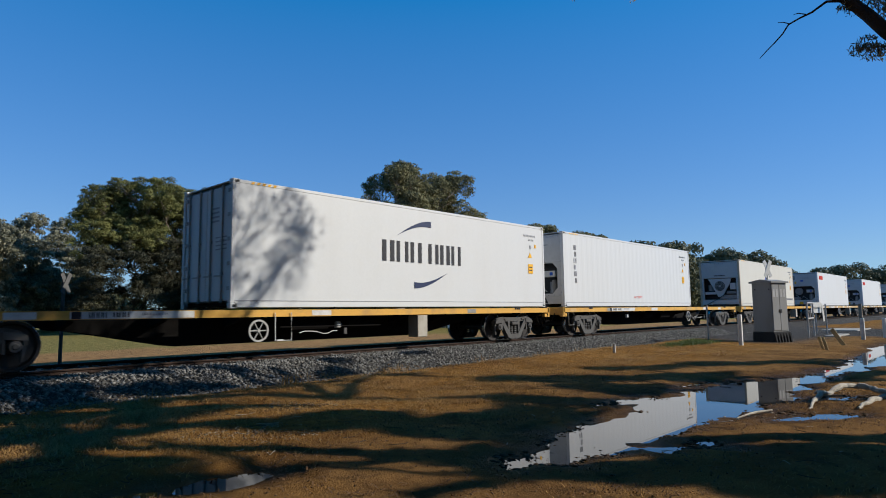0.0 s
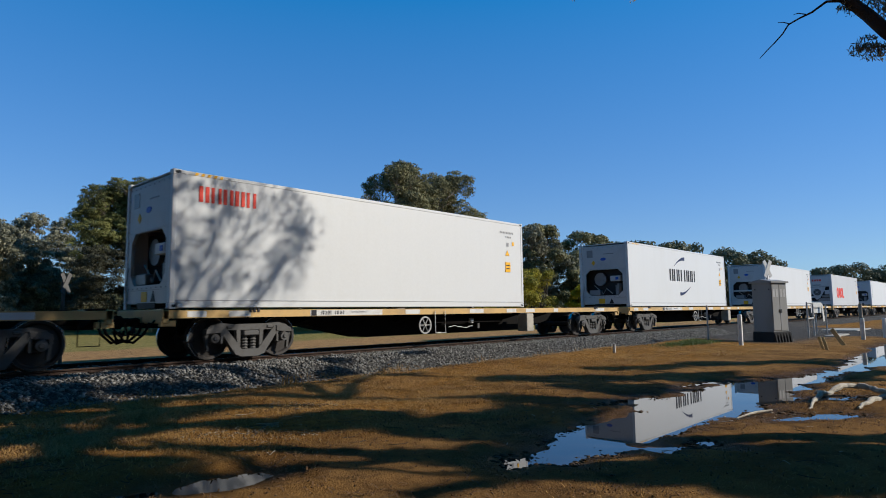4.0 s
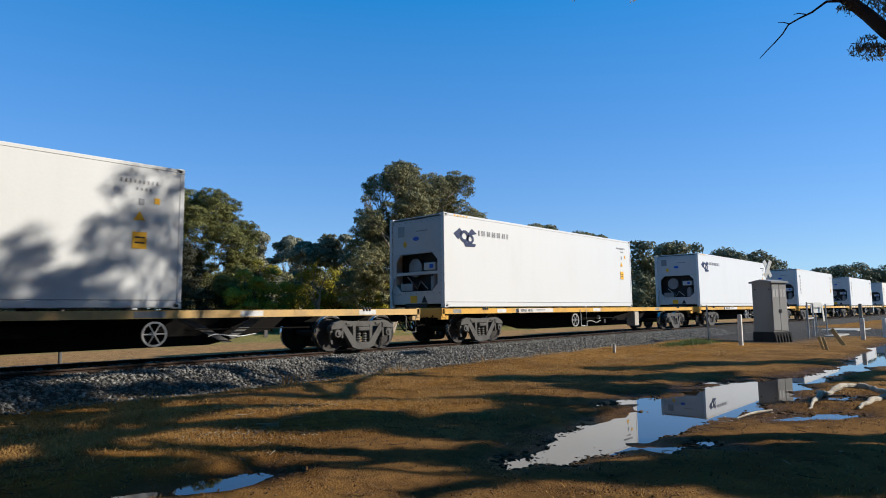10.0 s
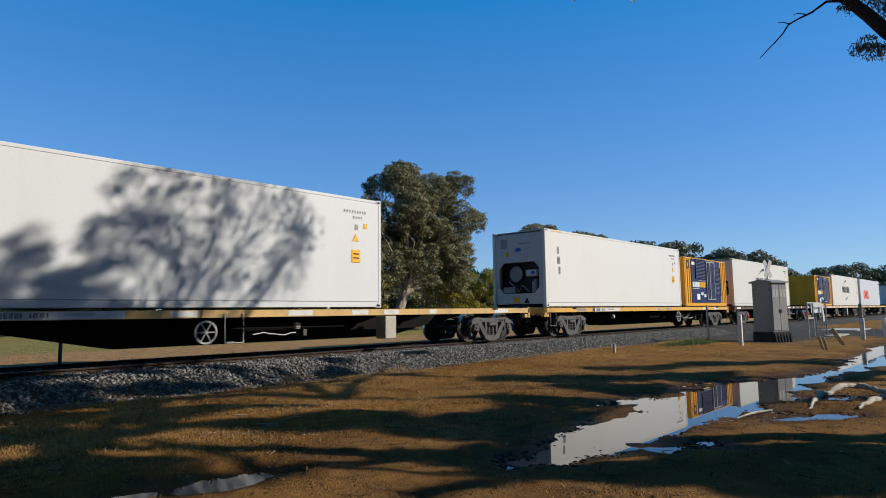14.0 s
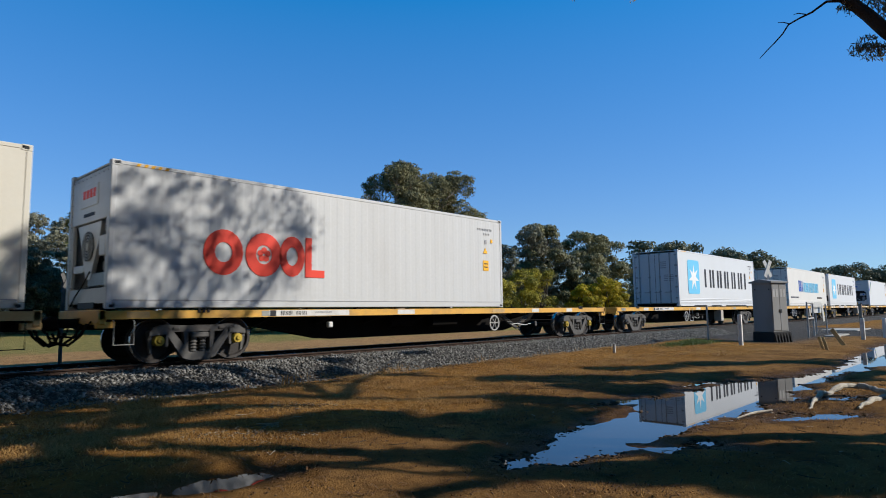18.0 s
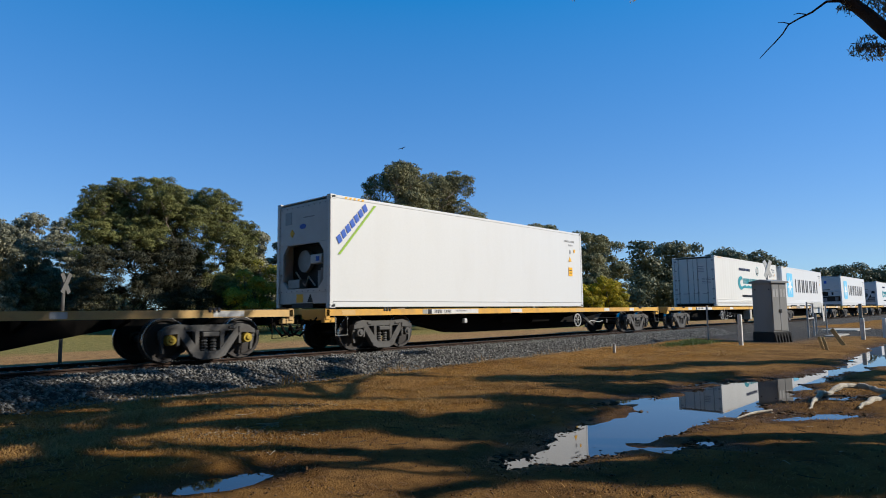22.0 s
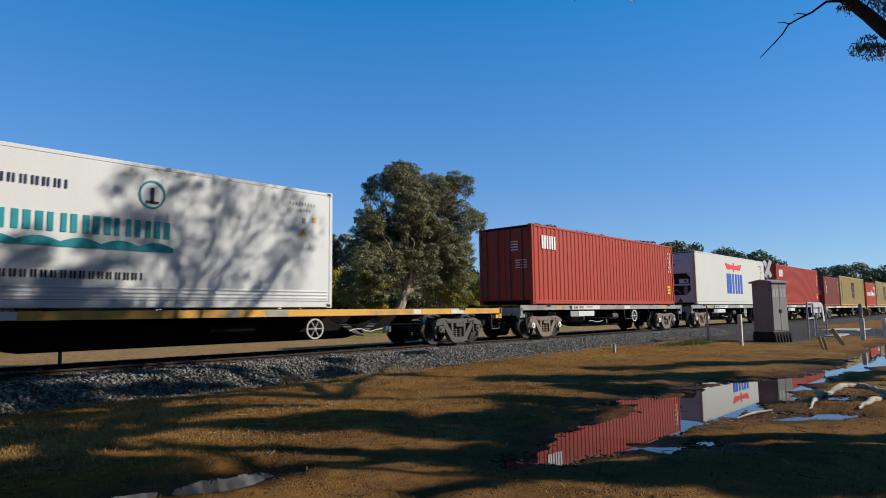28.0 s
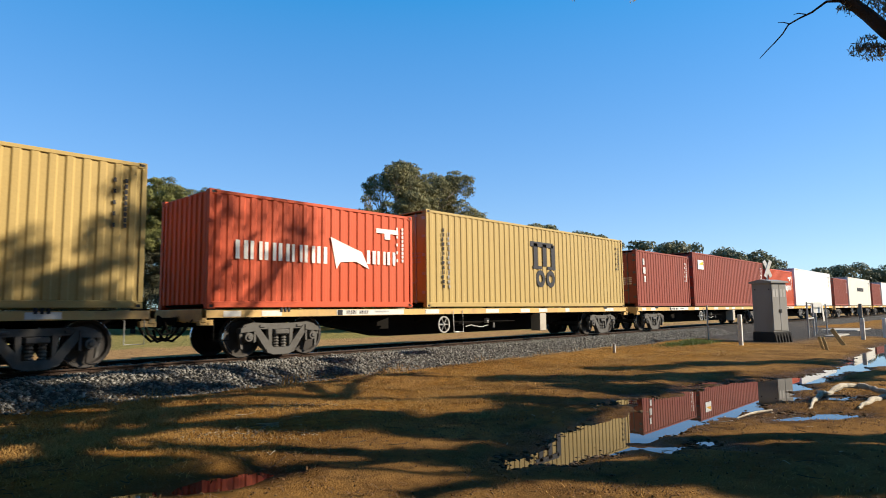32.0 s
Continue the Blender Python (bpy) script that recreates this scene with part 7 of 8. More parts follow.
def cabinet():
    x, y = 26.77, 7.22
    z = gz(x, y) - 0.06
    c = thing("equipment_cabinet", "tall grey steel signal cabinet on dark plinth", "cabinet", at=(x, y, z))
    c.rotation_euler, c.scale = (0, 0, radians(-20)), (0.76, 0.82, 1.0)
    w, d, h = 1.25, 1.03, 2.50
    pl = part("plinth", Geo().box(-0.06, -0.06, 0, w + 0.06, d + 0.06, 0.46, 0.03), CONC, c, "dark ribbed plinth")
    for i in range(6):
        part("plinth_rib", Geo().prism([(-0.16, 0.0), (-0.06, 0.44), (-0.02, 0.44), (-0.02, 0.0)], "x", i * 0.24, i * 0.24 + 0.10), CONC, pl, key="pribs%d" % i)
    part("body", Geo().box(0, 0, 0.46, w, d, h - 0.08, 0.015), CABGREY, c)
    part("lid", Geo().prism([(-0.09, h - 0.09), (-0.09, h - 0.03), (d * 0.5, h + 0.06), (d + 0.09, h - 0.03), (d + 0.09, h - 0.09)], "x", -0.09, w + 0.09), CABGREY, c, "overhanging sheet lid")
    for i in range(2):
        dr = part("door", Geo().box(0.04 + i * 0.595, -0.02, 0.52, 0.615 + i * 0.595, 0.005, h - 0.14, 0.008), CABGREY, c)
        g = Geo()
        for k in range(2):
            g.box(0.12 + i * 0.595 + k * 0.24, -0.024, 1.85, 0.26 + i * 0.595 + k * 0.24, -0.018, 2.16)
        part("vent", g, STEEL, dr)
    part("handle", Geo().box(0.56, -0.06, 1.22, 0.72, -0.02, 1.36, 0.01), UNITDARK, c, "dark door latch")
    for yy in (0.1, 0.85):
        part("lifting_eye", Geo().cyl((-0.012, yy, 2.15), (0, yy, 2.15), 0.03, n=8), UNITDARK, c)


def crossbuck(x, y, height, label, face, s=1.0, lean=0):
    z = gz(x, y)
    c = thing("crossing_sign", label, "sign", "crossing signs", at=(x, y, z))
    part("pole", Geo().cyl((0, 0, -0.1), (0, 0, height - 0.1), 0.045, n=10), STEEL if face is WOODWHITE else CAST, c)
    for k in (-1, 1):
        a = radians(62)
        dx, dz, w = math.cos(a) * 0.58 * s * k, math.sin(a) * 0.58 * s, 0.135 * s
        nx, nz = -math.sin(a) * w * k * 0.9, math.cos(a) * w
        zc = height - 0.55 * s
        q = [(-dx - nx, zc - dz - nz), (dx - nx, zc + dz - nz), (dx + nx, zc + dz + nz), (-dx + nx, zc - dz + nz)]
        b = part("arm", Geo().prism(q, "y", -0.075 - 0.012 * k, -0.055 - 0.012 * k), face, c, "slanting sign board")
    c.rotation_euler = (0, 0, radians(lean))
    return c


def post(name, label, x, y, h, w, material, top=0.0, tilt=0.0, round_post=False, category="post"):
    p = thing(name, label, category, at=(x, y, gz(x, y)))
    g = Geo().cyl((0, 0, -0.1), (0, 0, h), w / 2, n=10) if round_post else Geo().box(-w / 2, -w / 2, -0.1, w / 2, w / 2, h, w * 0.12)
    part("shaft", g, material, p)
    if top:
        part("cap", Geo().box(-w / 2 - 0.004, -w / 2 - 0.004, h - top, w / 2 + 0.004, w / 2 + 0.004, h + 0.01, 0.008), WOODWHITE, p)
    p.rotation_euler = (0, radians(tilt), 0)
    return p


def furniture():
    cabinet()
    crossbuck(30.6, 8.38, 3.52, "white railway crossing cross on a steel pole", WOODWHITE, 0.72, -25)
    crossbuck(4.95, 18.1, 2.45, "weathered crossing cross seen from behind", CAST, 0.5, 35)
    post("marker_post", "white wooden marker post on bare earth", 23.9, 7.55, 1.12, 0.13, WOODWHITE)
    post("steel_post", "thin grey steel post at the ballast edge", 25.7, 9.36, 1.4, 0.07, STEEL, round_post=True)
    post("marker_post", "weathered timber post beside the puddle", 29.8, 4.75, 0.85, 0.14, WOODWHITE)
    post("marker_post", "pale timber post beside the road", 33.0, 4.45, 0.85, 0.14, WOODWHITE)
    # Grey timber, so it takes the bark material.
    post("steel_post", "tall grey steel post beside the road", 39.5, 6.33, 1.5, 0.15, BARK)
    post("ballast_peg", "short grey peg at the ballast edge", 17.0, 8.95, 0.28, 0.07, STEEL)
    barrier = thing("steel_barrier", "plain galvanised steel pipe barrier beside the road", "barrier", at=(31.9, 7.15, gz(31.9, 7.15)))
    for dx, dy in ((0.0, 0.0), (1.75, 0.15)):
        part("post", Geo().cyl((dx, dy, -0.1), (dx, dy, 1.58), 0.04, n=10), STEEL, barrier)
    for z in (1.56, 0.85):
        part("rail", Geo().cyl((-0.02, 0.0, z), (1.77, 0.15, z), 0.035, n=10), STEEL, barrier)
    s = thing("warning_sign", "small white sign board on steel legs", "sign", at=(35.55, 7.6, gz(35.55, 7.6)))
    for dx in (-0.35, 0.0, 0.42):
        part("leg", Geo().cyl((dx * 0.85, -dx * 0.9, -0.1), (dx * 0.85, -dx * 0.9, 1.5), 0.035, n=8), STEEL, s)
    b = Geo()
    ux, uy = 0.95, -0.30
    q = [(-0.50, 1.06), (0.36, 1.06), (0.40, 1.58), (-0.50, 1.58)]
    vs = [(a * ux - o * uy, a * uy + o * ux, zz) for o in (-0.06, -0.085) for a, zz in q]
    b.add(vs, [(0, 1, 2, 3), (7, 6, 5, 4), (0, 4, 5, 1), (1, 5, 6, 2), (2, 6, 7, 3), (3, 7, 4, 0)])
    bd = part("board", b, WOODWHITE, s, "white board lettered RAILWAY")
    cu = bpy.data.curves.new("lettering", "FONT")
    cu.body, cu.size, cu.align_x = "RAILWAY", 0.172, "CENTER"
    tmp = bpy.data.objects.new("lettering", cu)
    me = bpy.data.meshes.new_from_object(tmp)
    bpy.data.objects.remove(tmp)
    me.materials.clear()
    me.materials.append(INK)
    t = new("lettering", me)
    t.parent = bd
    t.location = (-0.05 * ux + 0.096 * uy, -0.05 * uy - 0.096 * ux, 1.25)
    t.rotation_euler = (radians(90), 0, math.atan2(uy, ux))
    fl = Geo()
    vs = [(a * ux - o * uy, a * uy + o * ux, zz) for o in (-0.06, -0.08) for a, zz in [(0.40, 1.57), (0.55, 1.45), (0.66, 0.65), (0.52, 0.62)]]
    fl.add(vs, [(0, 1, 2, 3), (7, 6, 5, 4), (0, 4, 5, 1), (1, 5, 6, 2), (2, 6, 7, 3), (3, 7, 4, 0)])
    part("hanging_strip", fl, WOODWHITE, s)
    p = thing("leaning_plank", "raw pine plank leaning out of the mud", "plank", at=(25.62, 4.68, gz(25.62, 4.68)))
    pl = part("plank", Geo().box(-0.07, -0.025, -0.15, 0.07, 0.025, 0.66, 0.01), WOODRAW, p)
    p.rotation_euler = (0, radians(-30), radians(-80))
    for dx in (0.0, 0.28):
        st = thing("timber_stake", "short raw pine stake in the mud", "stake", "pair of stakes", at=(23.24 - dx, 4.83 - dx * 0.6, gz(23.2, 4.8)))
        part("shaft", Geo().box(-0.045, -0.03, -0.1, 0.045, 0.03, 0.40, 0.008), WOODRAW, st)
        st.rotation_euler = (0, radians(-14), -1.4)
    sl = thing("concrete_slab", "pale concrete slab lying beside the road", "slab", at=(42.5, 7.6, gz(42.5, 7.6)))
    part("slab", Geo().box(-2.0, -0.9, -0.1, 2.2, 0.9, 0.05, 0.02), SLABM, sl)
    sl = thing("concrete_slab", "low pale concrete kerb piece", "slab", at=(33.8, 6.4, gz(33.8, 6.4)))
    part("slab", Geo().box(-1.4, -0.25, -0.1, 1.4, 0.25, 0.06, 0.02), SLABM, sl)
    # bleached branch lying by the puddle
    br = thing("fallen_branch", "bleached crooked branch lying by the puddle", "branch", at=(10.3, 2.25, 0.03))
    part("stem", crooked([(-0.78, -0.06, 0.0), (-0.35, 0.0, 0.03), (0.04, 0.03, 0.05), (0.32, 0.03, 0.09), (0.55, -0.04, 0.08), (0.8, -0.1, 0.14), (1.1, -0.15, 0.15), (1.3, -0.26, 0.13), (1.25, -0.45, 0.12), (1.05, -0.62, 0.10), (0.95, -0.85, 0.08), (0.9, -1.15, 0.05)], [0.008, 0.015, 0.022, 0.028, 0.025, 0.030, 0.028, 0.030, 0.028, 0.030, 0.026, 0.02], 244), DEADWOOD, br)
    part("fork", crooked([(-0.4, -0.55, 0.01), (-0.1, -0.58, 0.04), (0.25, -0.62, 0.06), (0.6, -0.68, 0.05), (1.0, -0.72, 0.08)], [0.012, 0.022, 0.025, 0.024, 0.02], 103), DEADWOOD, br)
    part("fork", crooked([(0.42, 0.0, 0.09), (0.55, 0.14, 0.08), (0.75, 0.2, 0.03)], [0.022, 0.015, 0.008], 58), DEADWOOD, br)
    st = thing("fallen_stick", "thin pale stick lying in the mud", "stick", at=(8.1, 2.66, 0.05))
    part("stem", Geo().tube([(0, 0, 0), (0.25, -0.05, 0.02), (0.5, -0.08, 0.02), (0.8, -0.18, 0.02)], [0.008, 0.013, 0.014, 0.010], 7), DEADWOOD, st)


furniture()

# ---- ballast, dry grass and litter ----


def stones(name, label, xs, ys, zs, size, material, seed, squash=0.7):
    """Many angular stones as one joined mesh; each a skewed eight-sided lump."""
    rs = np.random.RandomState(seed)
    n = len(xs)
    base = np.array([(1, 0, 0), (0, 1, 0), (-1, 0, 0), (0, -1, 0), (0, 0, 1), (0, 0, -1)], float)
    tri = np.array([(0, 1, 4), (1, 2, 4), (2, 3, 4), (3, 0, 4), (1, 0, 5), (2, 1, 5), (3, 2, 5), (0, 3, 5)])
    s = size * rs.uniform(0.55, 1.35, (n, 1, 1))
    v = base[None] * rs.uniform(0.55, 1.2, (n, 6, 1)) + rs.normal(size=(n, 6, 3)) * 0.27
    ang, tlt = rs.uniform(0, 6.283, n), rs.uniform(-0.9, 0.9, n)
    c, sn, ct, stt = np.cos(ang), np.sin(ang), np.cos(tlt), np.sin(tlt)
    x = v[..., 0] * ct[:, None] - v[..., 2] * stt[:, None]
    z = v[..., 0] * stt[:, None] + v[..., 2] * ct[:, None]
    y = v[..., 1]
    v = np.stack([x * c[:, None] - y * sn[:, None], x * sn[:, None] + y * c[:, None], z * squash], -1) * s
    v = v + np.stack([xs, ys, zs], -1)[:, None, :]
    f = (tri[None] + (np.arange(n) * 6)[:, None, None]).reshape(-1, 3)
    return tagged(new(name, np_mesh(name, v.reshape(-1, 3), f, material)), label, "stones", kind="stuff")


def stone_material(name, dark, light):
    m = bpy.data.materials.new(name)
    m.use_nodes = True
    n, link = m.node_tree.nodes, m.node_tree.links.new
    b = n["Principled BSDF"]
    g, mix = n.new("ShaderNodeNewGeometry"), n.new("ShaderNodeMix")
    tc, no, ad = n.new("ShaderNodeTexCoord"), n.new("ShaderNodeTexNoise"), n.new("ShaderNodeMath")
    no.inputs["Scale"].default_value = 60
    link(tc.outputs["Object"], no.inputs["Vector"])
    ad.operation = "MULTIPLY_ADD"
    ad.inputs[1].default_value = 0.5
    link(no.outputs["Fac"], ad.inputs[0])
    sc = n.new("ShaderNodeMath")
    sc.operation = "MULTIPLY"
    sc.inputs[1].default_value = 0.75
    link(g.outputs["Random Per Island"], sc.inputs[0])
    link(sc.outputs[0], ad.inputs[2])
    mix.data_type = "RGBA"
    mix.inputs["A"].default_value, mix.inputs["B"].default_value = rgb(*dark), rgb(*light)
    link(ad.outputs[0], mix.inputs["Factor"])
    link(mix.outputs["Result"], b.inputs["Base Color"])
    b.inputs["Roughness"].default_value = 0.95
    b.inputs["Specular IOR Level"].default_value = 0.1
    return m


def ballast():
    rs = np.random.RandomState(5)
    n = 78000
    x = -2 + 46 * rs.uniform(0, 1, n) ** 1.35
    y = TRACK_Y + rs.uniform(-3.7, 2.9, n)
    keep = (np.abs(y - TRACK_Y) < 3.3 + 0.5 * rs.uniform(-1, 1, n)) & (road_mask(x, y) < 0.1)
    onrail = np.minimum(np.abs(y - TRACK_Y - 0.7525), np.abs(y - TRACK_Y + 0.7525)) < 0.1
    keep &= ~onrail
    phase = np.mod(x + 8 + 0.335, 0.67) - 0.335
    keep &= ~((np.abs(phase) < 0.12) & (np.abs(y - TRACK_Y) < 1.27))
    x, y = x[keep], y[keep]
    z = ground_z(x, y)[0] + 0.006
    stones("ballast", "angular grey ballast stones", x, y, z, 0.038, stone_material("ballast_stone", (0.014, 0.0135, 0.012), (0.235, 0.226, 0.205)), 6)
    n = 13000
    x, y = 1.2 + 15 * rs.uniform(0, 1, n) ** 1.3, rs.uniform(0.9, 9.8, n)
    z, pd = ground_z(x, y)
    keep = (pd > 0.12) & (vnoise(x, y, 0.9, 44) > 0.42)
    stones("pebbles", "scattered pebbles and clods on bare earth", x[keep], y[keep], z[keep] + 0.001, 0.0085, stone_material("earth_stone", (0.035, 0.022, 0.013), (0.24, 0.15, 0.085)), 7)


def mud_clods():
    """Wet dark clods that fray the water's edge."""
    rs = np.random.RandomState(35)
    n = 60000
    x, y = 4.5 + 16 * rs.uniform(0, 1, n) ** 1.3, rs.uniform(1.2, 5.6, n)
    z, pd = ground_z(x, y)
    keep = (np.abs(pd + 0.02) < 0.14) & (rs.uniform(0, 1, n) < smooth(0.4, 0.75, vnoise(x, y, 0.35, 36)) * 0.3)
    stones("mud_clods", "wet dark clods of mud along the puddle's edge", x[keep], y[keep], np.maximum(z[keep], -0.012), 0.036, stone_material("wet_mud", (0.025, 0.018, 0.012), (0.09, 0.062, 0.04)), 37, 0.35)


def blades(name, label, x, y, z, height, width, material, seed, lie=0.5, category="grass"):
    """Thin bent blades, two faces each, joined."""
    rs = np.random.RandomState(seed)
    n = len(x)
    a = rs.uniform(0, 6.283, n)
    h = height * rs.uniform(0.4, 1.3, n)
    out = h * lie * rs.uniform(0.2, 1.6, n)
    dx, dy = np.cos(a), np.sin(a)
    px, py = -dy * width, dx * width
    p0 = np.stack([x - px, y - py, z - 0.01], -1)
    p1 = np.stack([x + px, y + py, z - 0.01], -1)
    m0 = np.stack([x + dx * out * 0.4 + px * 0.8, y + dy * out * 0.4 + py * 0.8, z + h * 0.65], -1)
    m1 = np.stack([x + dx * out * 0.4 - px * 0.8, y + dy * out * 0.4 - py * 0.8, z + h * 0.65], -1)
    t0 = np.stack([x + dx * out + px * 0.2, y + dy * out + py * 0.2, z + h * np.clip(1 - lie * 0.5, 0.15, 1)], -1)
    t1 = np.stack([x + dx * out - px * 0.2, y + dy * out - py * 0.2, z + h * np.clip(1 - lie * 0.5, 0.15, 1)], -1)
    v = np.stack([p0, p1, m0, m1, t0, t1], 1).reshape(-1, 3)
    k = (np.arange(n) * 6)[:, None]
    f = np.concatenate([k + np.array([0, 1, 2, 3]), k + np.array([3, 2, 4, 5])], 0)
    return tagged(new(name, np_mesh(name, v, f, material)), label, category, kind="stuff")


STRAW = foliage("dry_grass", (0.15, 0.068, 0.018), (0.56, 0.335, 0.115), 0.2, 0.05)
GREENGRASS = foliage("green_grass", (0.05, 0.08, 0.012), (0.15, 0.19, 0.03), 0.2)
LITTER = foliage("leaf_litter", (0.05, 0.028, 0.014), (0.22, 0.12, 0.055), 0.05, 0.05)


def grasses():
    rs = np.random.RandomState(15)
    n = 110000
    x, y = 0.6 + 24 * rs.uniform(0, 1, n) ** 1.4, rs.uniform(4.8, 11.0, n)
    z, pd = ground_z(x, y)
    patch = vnoise(x, y, 1.7, 31) * 0.6 + vnoise(x, y, 0.5, 32) * 0.4
    keep = (pd > 0.25) & (rs.uniform(0, 1, n) < smooth(0.38, 0.62, patch) * smooth(5.8, 7.9, y) * (1 - 0.7 * smooth(9.8, 10.6, y)) + 0.03)
    blades("dry_grass", "flattened dry orange-brown grass", x[keep], y[keep], z[keep], 0.032, 0.0035, STRAW, 16, 4.2)
    n = 9000
    x, y = rs.uniform(0.8, 12, n), rs.uniform(0.8, 6.4, n)
    z, pd = ground_z(x, y)
    keep = (pd > 0.15) & (rs.uniform(0, 1, n) < smooth(0.5, 0.7, vnoise(x, y, 1.1, 61)))
    blades("dry_grass_tufts", "thin dead grass on bare earth", x[keep], y[keep], z[keep], 0.03, 0.003, STRAW, 17, 2.6)
    # mats of matted grass, heaped here and there
    m = 260
    cx, cy = 0.8 + 20 * rs.uniform(0, 1, m) ** 1.3, rs.uniform(6.0, 10.7, m)
    heaps = np.array([(7.4, 6.4), (8.2, 6.4), (5.0, 8.9), (5.5, 8.7), (6.6, 8.3), (6.0, 8.6), (14.5, 7.5), (3.2, 8.3), (2.0, 7.3)])
    pick = heaps[rs.randint(0, len(heaps), 110)]
    cx[:110], cy[:110] = pick[:, 0] + rs.normal(size=110) * 0.35, pick[:, 1] + rs.normal(size=110) * 0.22
    k = rs.randint(0, m, 30000)
    sp = rs.uniform(0.06, 0.22, m)[k]
    x, y = cx[k] + rs.normal(size=30000) * sp * 1.5, cy[k] + rs.normal(size=30000) * sp
    z, pd = ground_z(x, y)
    keep = pd > 0.3
    blades("grass_mats", "heaped mats of dry orange grass", x[keep], y[keep], z[keep] + rs.uniform(0, 0.03, keep.sum()), 0.05, 0.0035, STRAW, 28, 3.6)
    # a few taller weeds at the ballast's foot
    cx, cy = np.array([6.2, 6.5, 9.1, 12.0, 3.9, 14.5]), np.array([9.6, 9.9, 9.8, 9.9, 9.8, 9.7])
    k = rs.randint(0, 6, 170)
    x, y = cx[k] + rs.normal(size=170) * 0.10, cy[k] + rs.normal(size=170) * 0.12
    blades("tall_weeds", "tall dead weed stalks at the ballast's foot", x, y, ground_z(x, y)[0], 0.26, 0.003, STRAW, 18, 0.5)
    n = 3000
    x, y = rs.normal(size=n) * 1.1 + 23.2, rs.normal(size=n) * 0.22 + 9.05
    blades("green_grass", "patch of short green grass by the ballast", x, y, ground_z(x, y)[0], 0.12, 0.006, GREENGRASS, 19, 0.7)
    n = 9000
    x, y = rs.uniform(0.8, 14, n), rs.uniform(0.8, 10, n)
    z, pd = ground_z(x, y)
    keep = (pd > 0.02) & (rs.uniform(0, 1, n) < 0.25 + 0.75 * smooth(0.45, 0.65, vnoise(x, y, 0.8, 71)))
    blades("leaf_litter", "fallen gum leaves and twigs", x[keep], y[keep], z[keep] + 0.012, 0.012, 0.007, LITTER, 20, 5.0, "leaves")


def ground_litter():
    """Pale gravel patches, fallen twigs and upright tufts of dead grass."""
    rs = np.random.RandomState(91)
    spots = np.array([(3.3, 6.75, 0.30), (3.7, 6.4, 0.28), (4.1, 6.7, 0.12), (5.1, 8.0, 0.35), (5.5, 7.6, 0.35), (2.1, 8.4, 0.35), (4.0, 5.9, 0.3), (8.9, 2.6, 0.6), (12.0, 2.2, 0.7)])
    k = rs.randint(0, len(spots), 520)
    x, y = spots[k, 0] + rs.normal(size=520) * spots[k, 2] * 0.7, spots[k, 1] + rs.normal(size=520) * spots[k, 2] * 0.5
    z, pd = ground_z(x, y)
    keep = pd > 0.05
    stones("pale_gravel", "scattered pale gravel on bare earth", x[keep], y[keep], z[keep] + 0.004, 0.020, stone_material("pale_stone", (0.12, 0.09, 0.06), (0.36, 0.29, 0.20)), 92, 0.45)
    rnd = random.Random(93)
    dark, pale = Geo(), Geo()
    for i in range(260):
        x, y = 1.2 + 11 * rnd.random() ** 1.3, rnd.uniform(1.0, 9.8)
        if float(ground_z(x, y)[1]) < 0.1 or math.hypot(x, y) < 5.6:
            continue
        a, n, ln = rnd.uniform(0, 6.283), 4, rnd.uniform(0.06, 0.30)
        pts = []
        for q in range(n):
            px, py = x + math.cos(a) * ln * q / 3, y + math.sin(a) * ln * q / 3
            pts.append((px, py, float(ground_z(px, py)[0]) + 0.012 + 0.02 * rnd.random()))
            a += rnd.uniform(-0.4, 0.4)
        (dark if i % 6 else pale).tube(pts, [0.0028, 0.003, 0.0024, 0.001], 4)
    for g, m, label in ((dark, BARKDARK, "dark fallen twigs on the earth"), (pale, DEADWOOD, "bleached fallen twigs on the earth")):
        tagged(new("fallen_twigs", g.mesh("fallen_twigs", m)), label, "twigs", kind="stuff")
    tufts = np.array([(5.3, 8.4), (5.0, 8.7), (5.7, 8.1), (2.9, 7.2), (2.6, 7.6), (3.2, 7.0), (7.3, 6.6), (8.2, 6.3), (7.0, 6.9), (6.2, 5.1), (2.9, 6.2), (1.8, 7.1), (4.4, 5.5), (6.5, 7.6), (7.4, 7.3), (8.8, 7.2), (3.6, 5.6), (5.5, 5.9), (10.5, 7.9), (12.0, 7.8)])
    k = rs.randint(0, len(tufts), 11000)
    x, y = tufts[k, 0] + rs.normal(size=11000) * 0.24, tufts[k, 1] + rs.normal(size=11000) * 0.17
    z, pd = ground_z(x, y)
    keep = pd > 0.2
    blades("grass_tufts", "upright tufts of dry orange grass", x[keep], y[keep], z[keep], 0.055, 0.002, STRAW, 94, 2.2)


ballast()
mud_clods()
grasses()
ground_litter()


def insect():
    """A small insect that flies up out of the grass and past the viewer."""
    g = thing("flying_insect", "small dark flying insect with spread wings", "insect")
    part("body", Geo().tube([(-0.006, 0, 0), (-0.003, 0, 0), (0.001, 0, 0.0005), (0.005, 0, 0), (0.007, 0, 0)], [0.0008, 0.0018, 0.0022, 0.0015, 0.0005], 8), INK, g)
    for s in (-1, 1):
        part("wing", Geo().prism([(0.002, 0.0), (0.003, s * 0.011), (-0.001, s * 0.0125), (-0.003, s * 0.004)], "z", 0.0015, 0.0018), INK, g, "thin dark wing")
    return g


INSECT = insect()

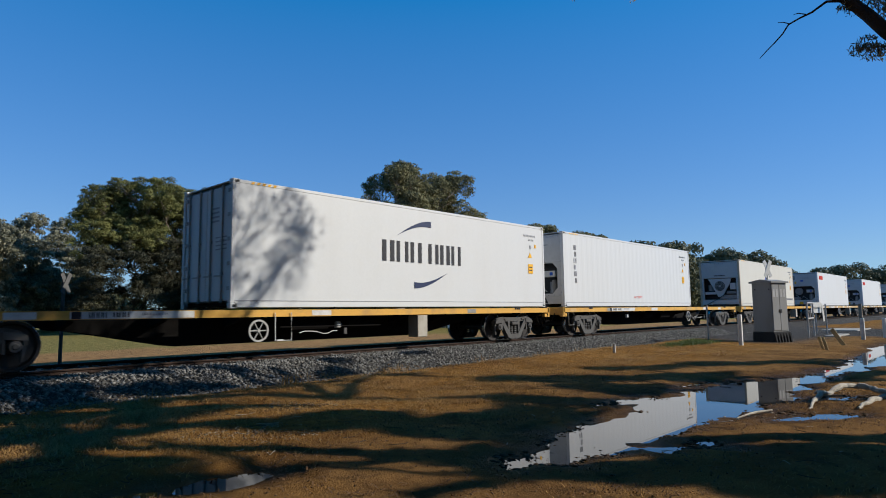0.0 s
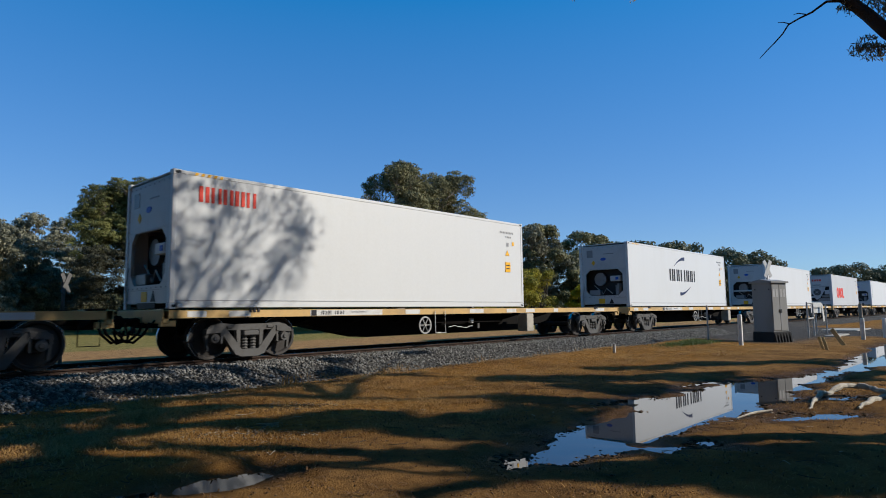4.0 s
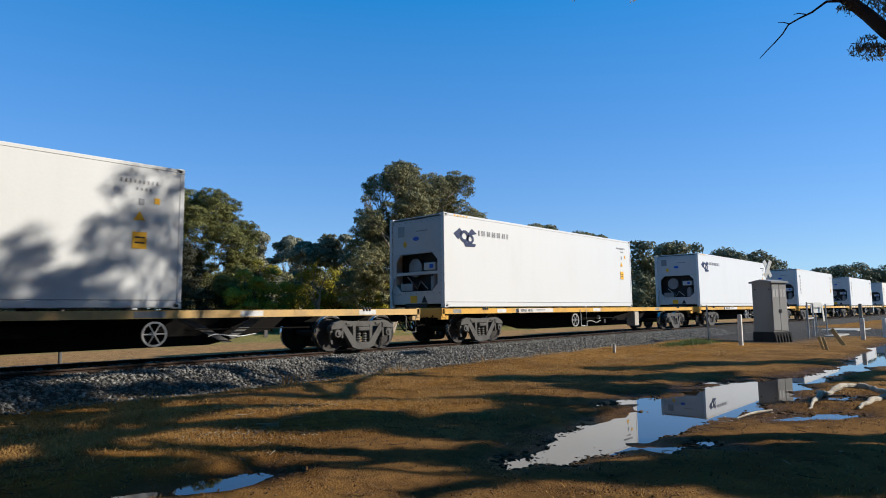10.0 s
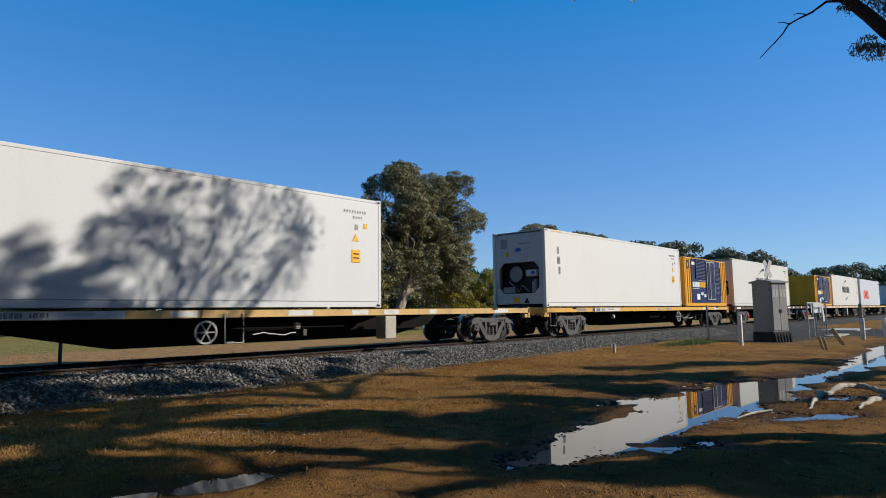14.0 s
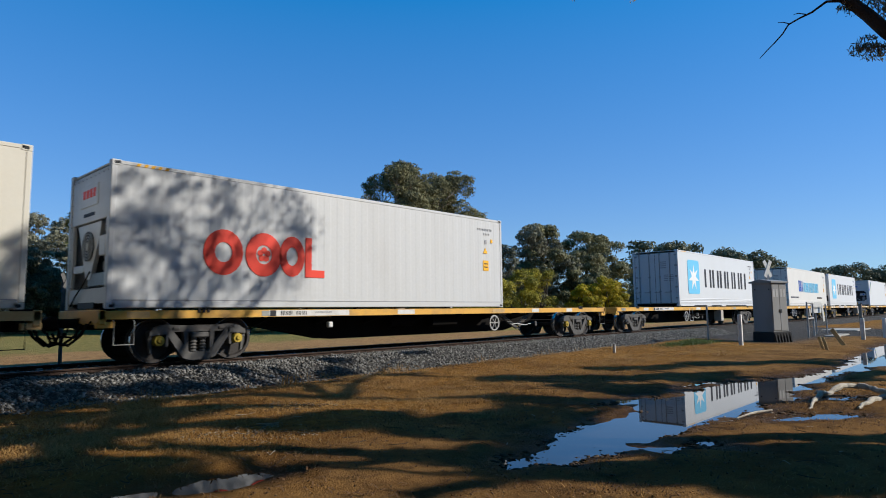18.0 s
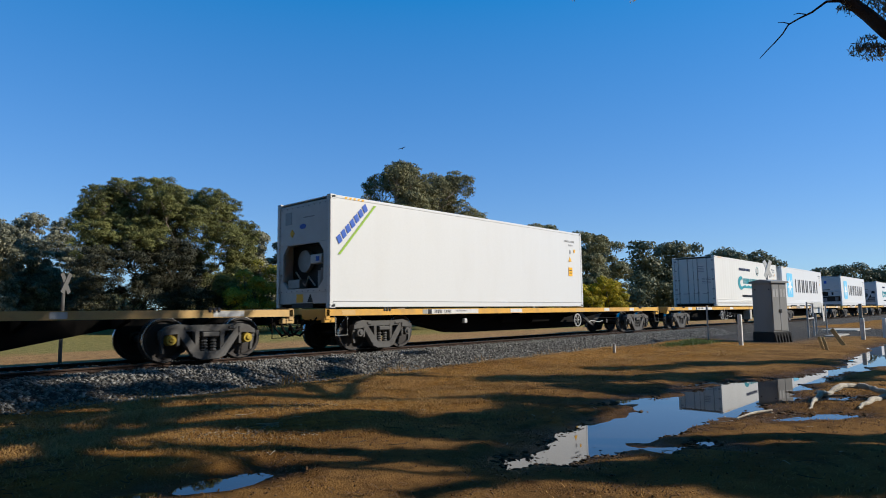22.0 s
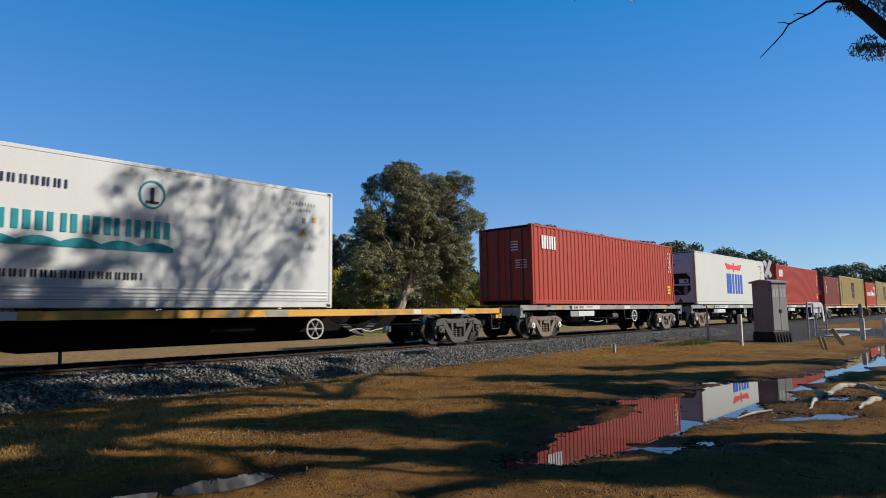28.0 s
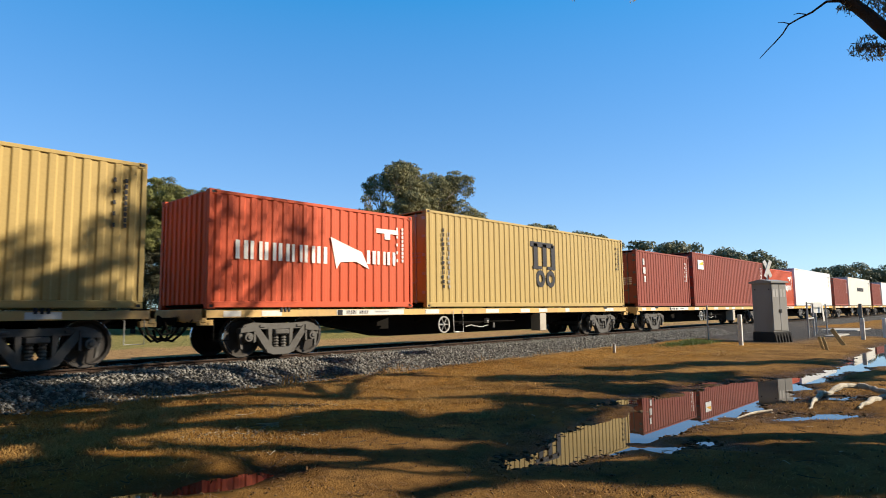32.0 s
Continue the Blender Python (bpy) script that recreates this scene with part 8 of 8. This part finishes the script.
# ---- what moves ----
# seconds and metres that the train has run towards -x
RUN = [(0, 0.04), (1, 18.86), (2, 37.58), (3, 56.36), (3.5, 65.78), (5.5, 103.30), (6, 112.65), (7, 131.41), (8, 150.16), (9, 168.92), (10, 187.69),
       (11, 206.45), (12, 225.22), (13, 243.96), (14, 262.72), (14.5, 272.09), (16.5, 309.63), (17, 319.04), (18, 337.82), (19, 356.64), (20, 375.46),
       (21, 394.30), (22, 413.12), (23, 431.95), (24, 450.84), (25, 469.73), (27.5, 516.97), (28, 525.80), (29, 545.38), (30, 564.30), (31, 583.28), (32, 602.34)]


def run_at(t):
    for (a, p), (b, q) in zip(RUN[:-1], RUN[1:]):
        if t <= b:
            return p + (q - p) * (t - a) / (b - a)
    return RUN[-1][1]


def motions():
    for ob, place, y, z in TRAIN:
        walk(ob, [(t, pose(place - s, y, z)) for t, s in RUN])
    z0 = float(ground_z(8.0, 8.6)[0]) + 0.02
    z1 = float(ground_z(-12.0, -4.0)[0]) + 0.02
    walk(INSECT, [(0, pose(8.0, 8.6, z0, 0, 0, -150)), (20.6, pose(8.0, 8.6, z0, 0, 0, -150)), (21.3, pose(6.2, 4.6, 2.2, 0, 0, -140)), (21.7, pose(3.483, 2.651, 2.433, 10, 0, -145)),
                  (21.8, pose(2.702, 2.184, 2.334, 20, 0, -148)), (21.9, pose(2.007, 1.799, 2.149, 20, 0, -150)), (22.0, pose(1.322, 1.407, 1.912, 15, 0, -150)),
                  (22.1, pose(0.584, 1.014, 1.655, 15, 0, -152)), (22.2, pose(-0.25, 0.62, 1.5, 10, 0, -155)), (22.6, pose(-3.6, -0.9, 1.7, 0, 0, -160)), (24.5, pose(-12, -4, z1, 0, 0, -160)), (32, pose(-12, -4, z1, 0, 0, -160))])
    steps = 960
    for e, sets in WHEELSETS.items():
        rows = [(32 * i / steps, pose(e * 0.85, 0, 0, 0, -math.degrees(run_at(32 * i / steps) / 0.4605), 0)) for i in range(steps + 1)]
        walk(sets[0], rows)
        keys = sets[0].animation_data
        for o in sets[1:]:
            o.rotation_mode = "QUATERNION"
            k = o.animation_data_create()
            k.action, k.action_slot = keys.action, keys.action_slot


motions()
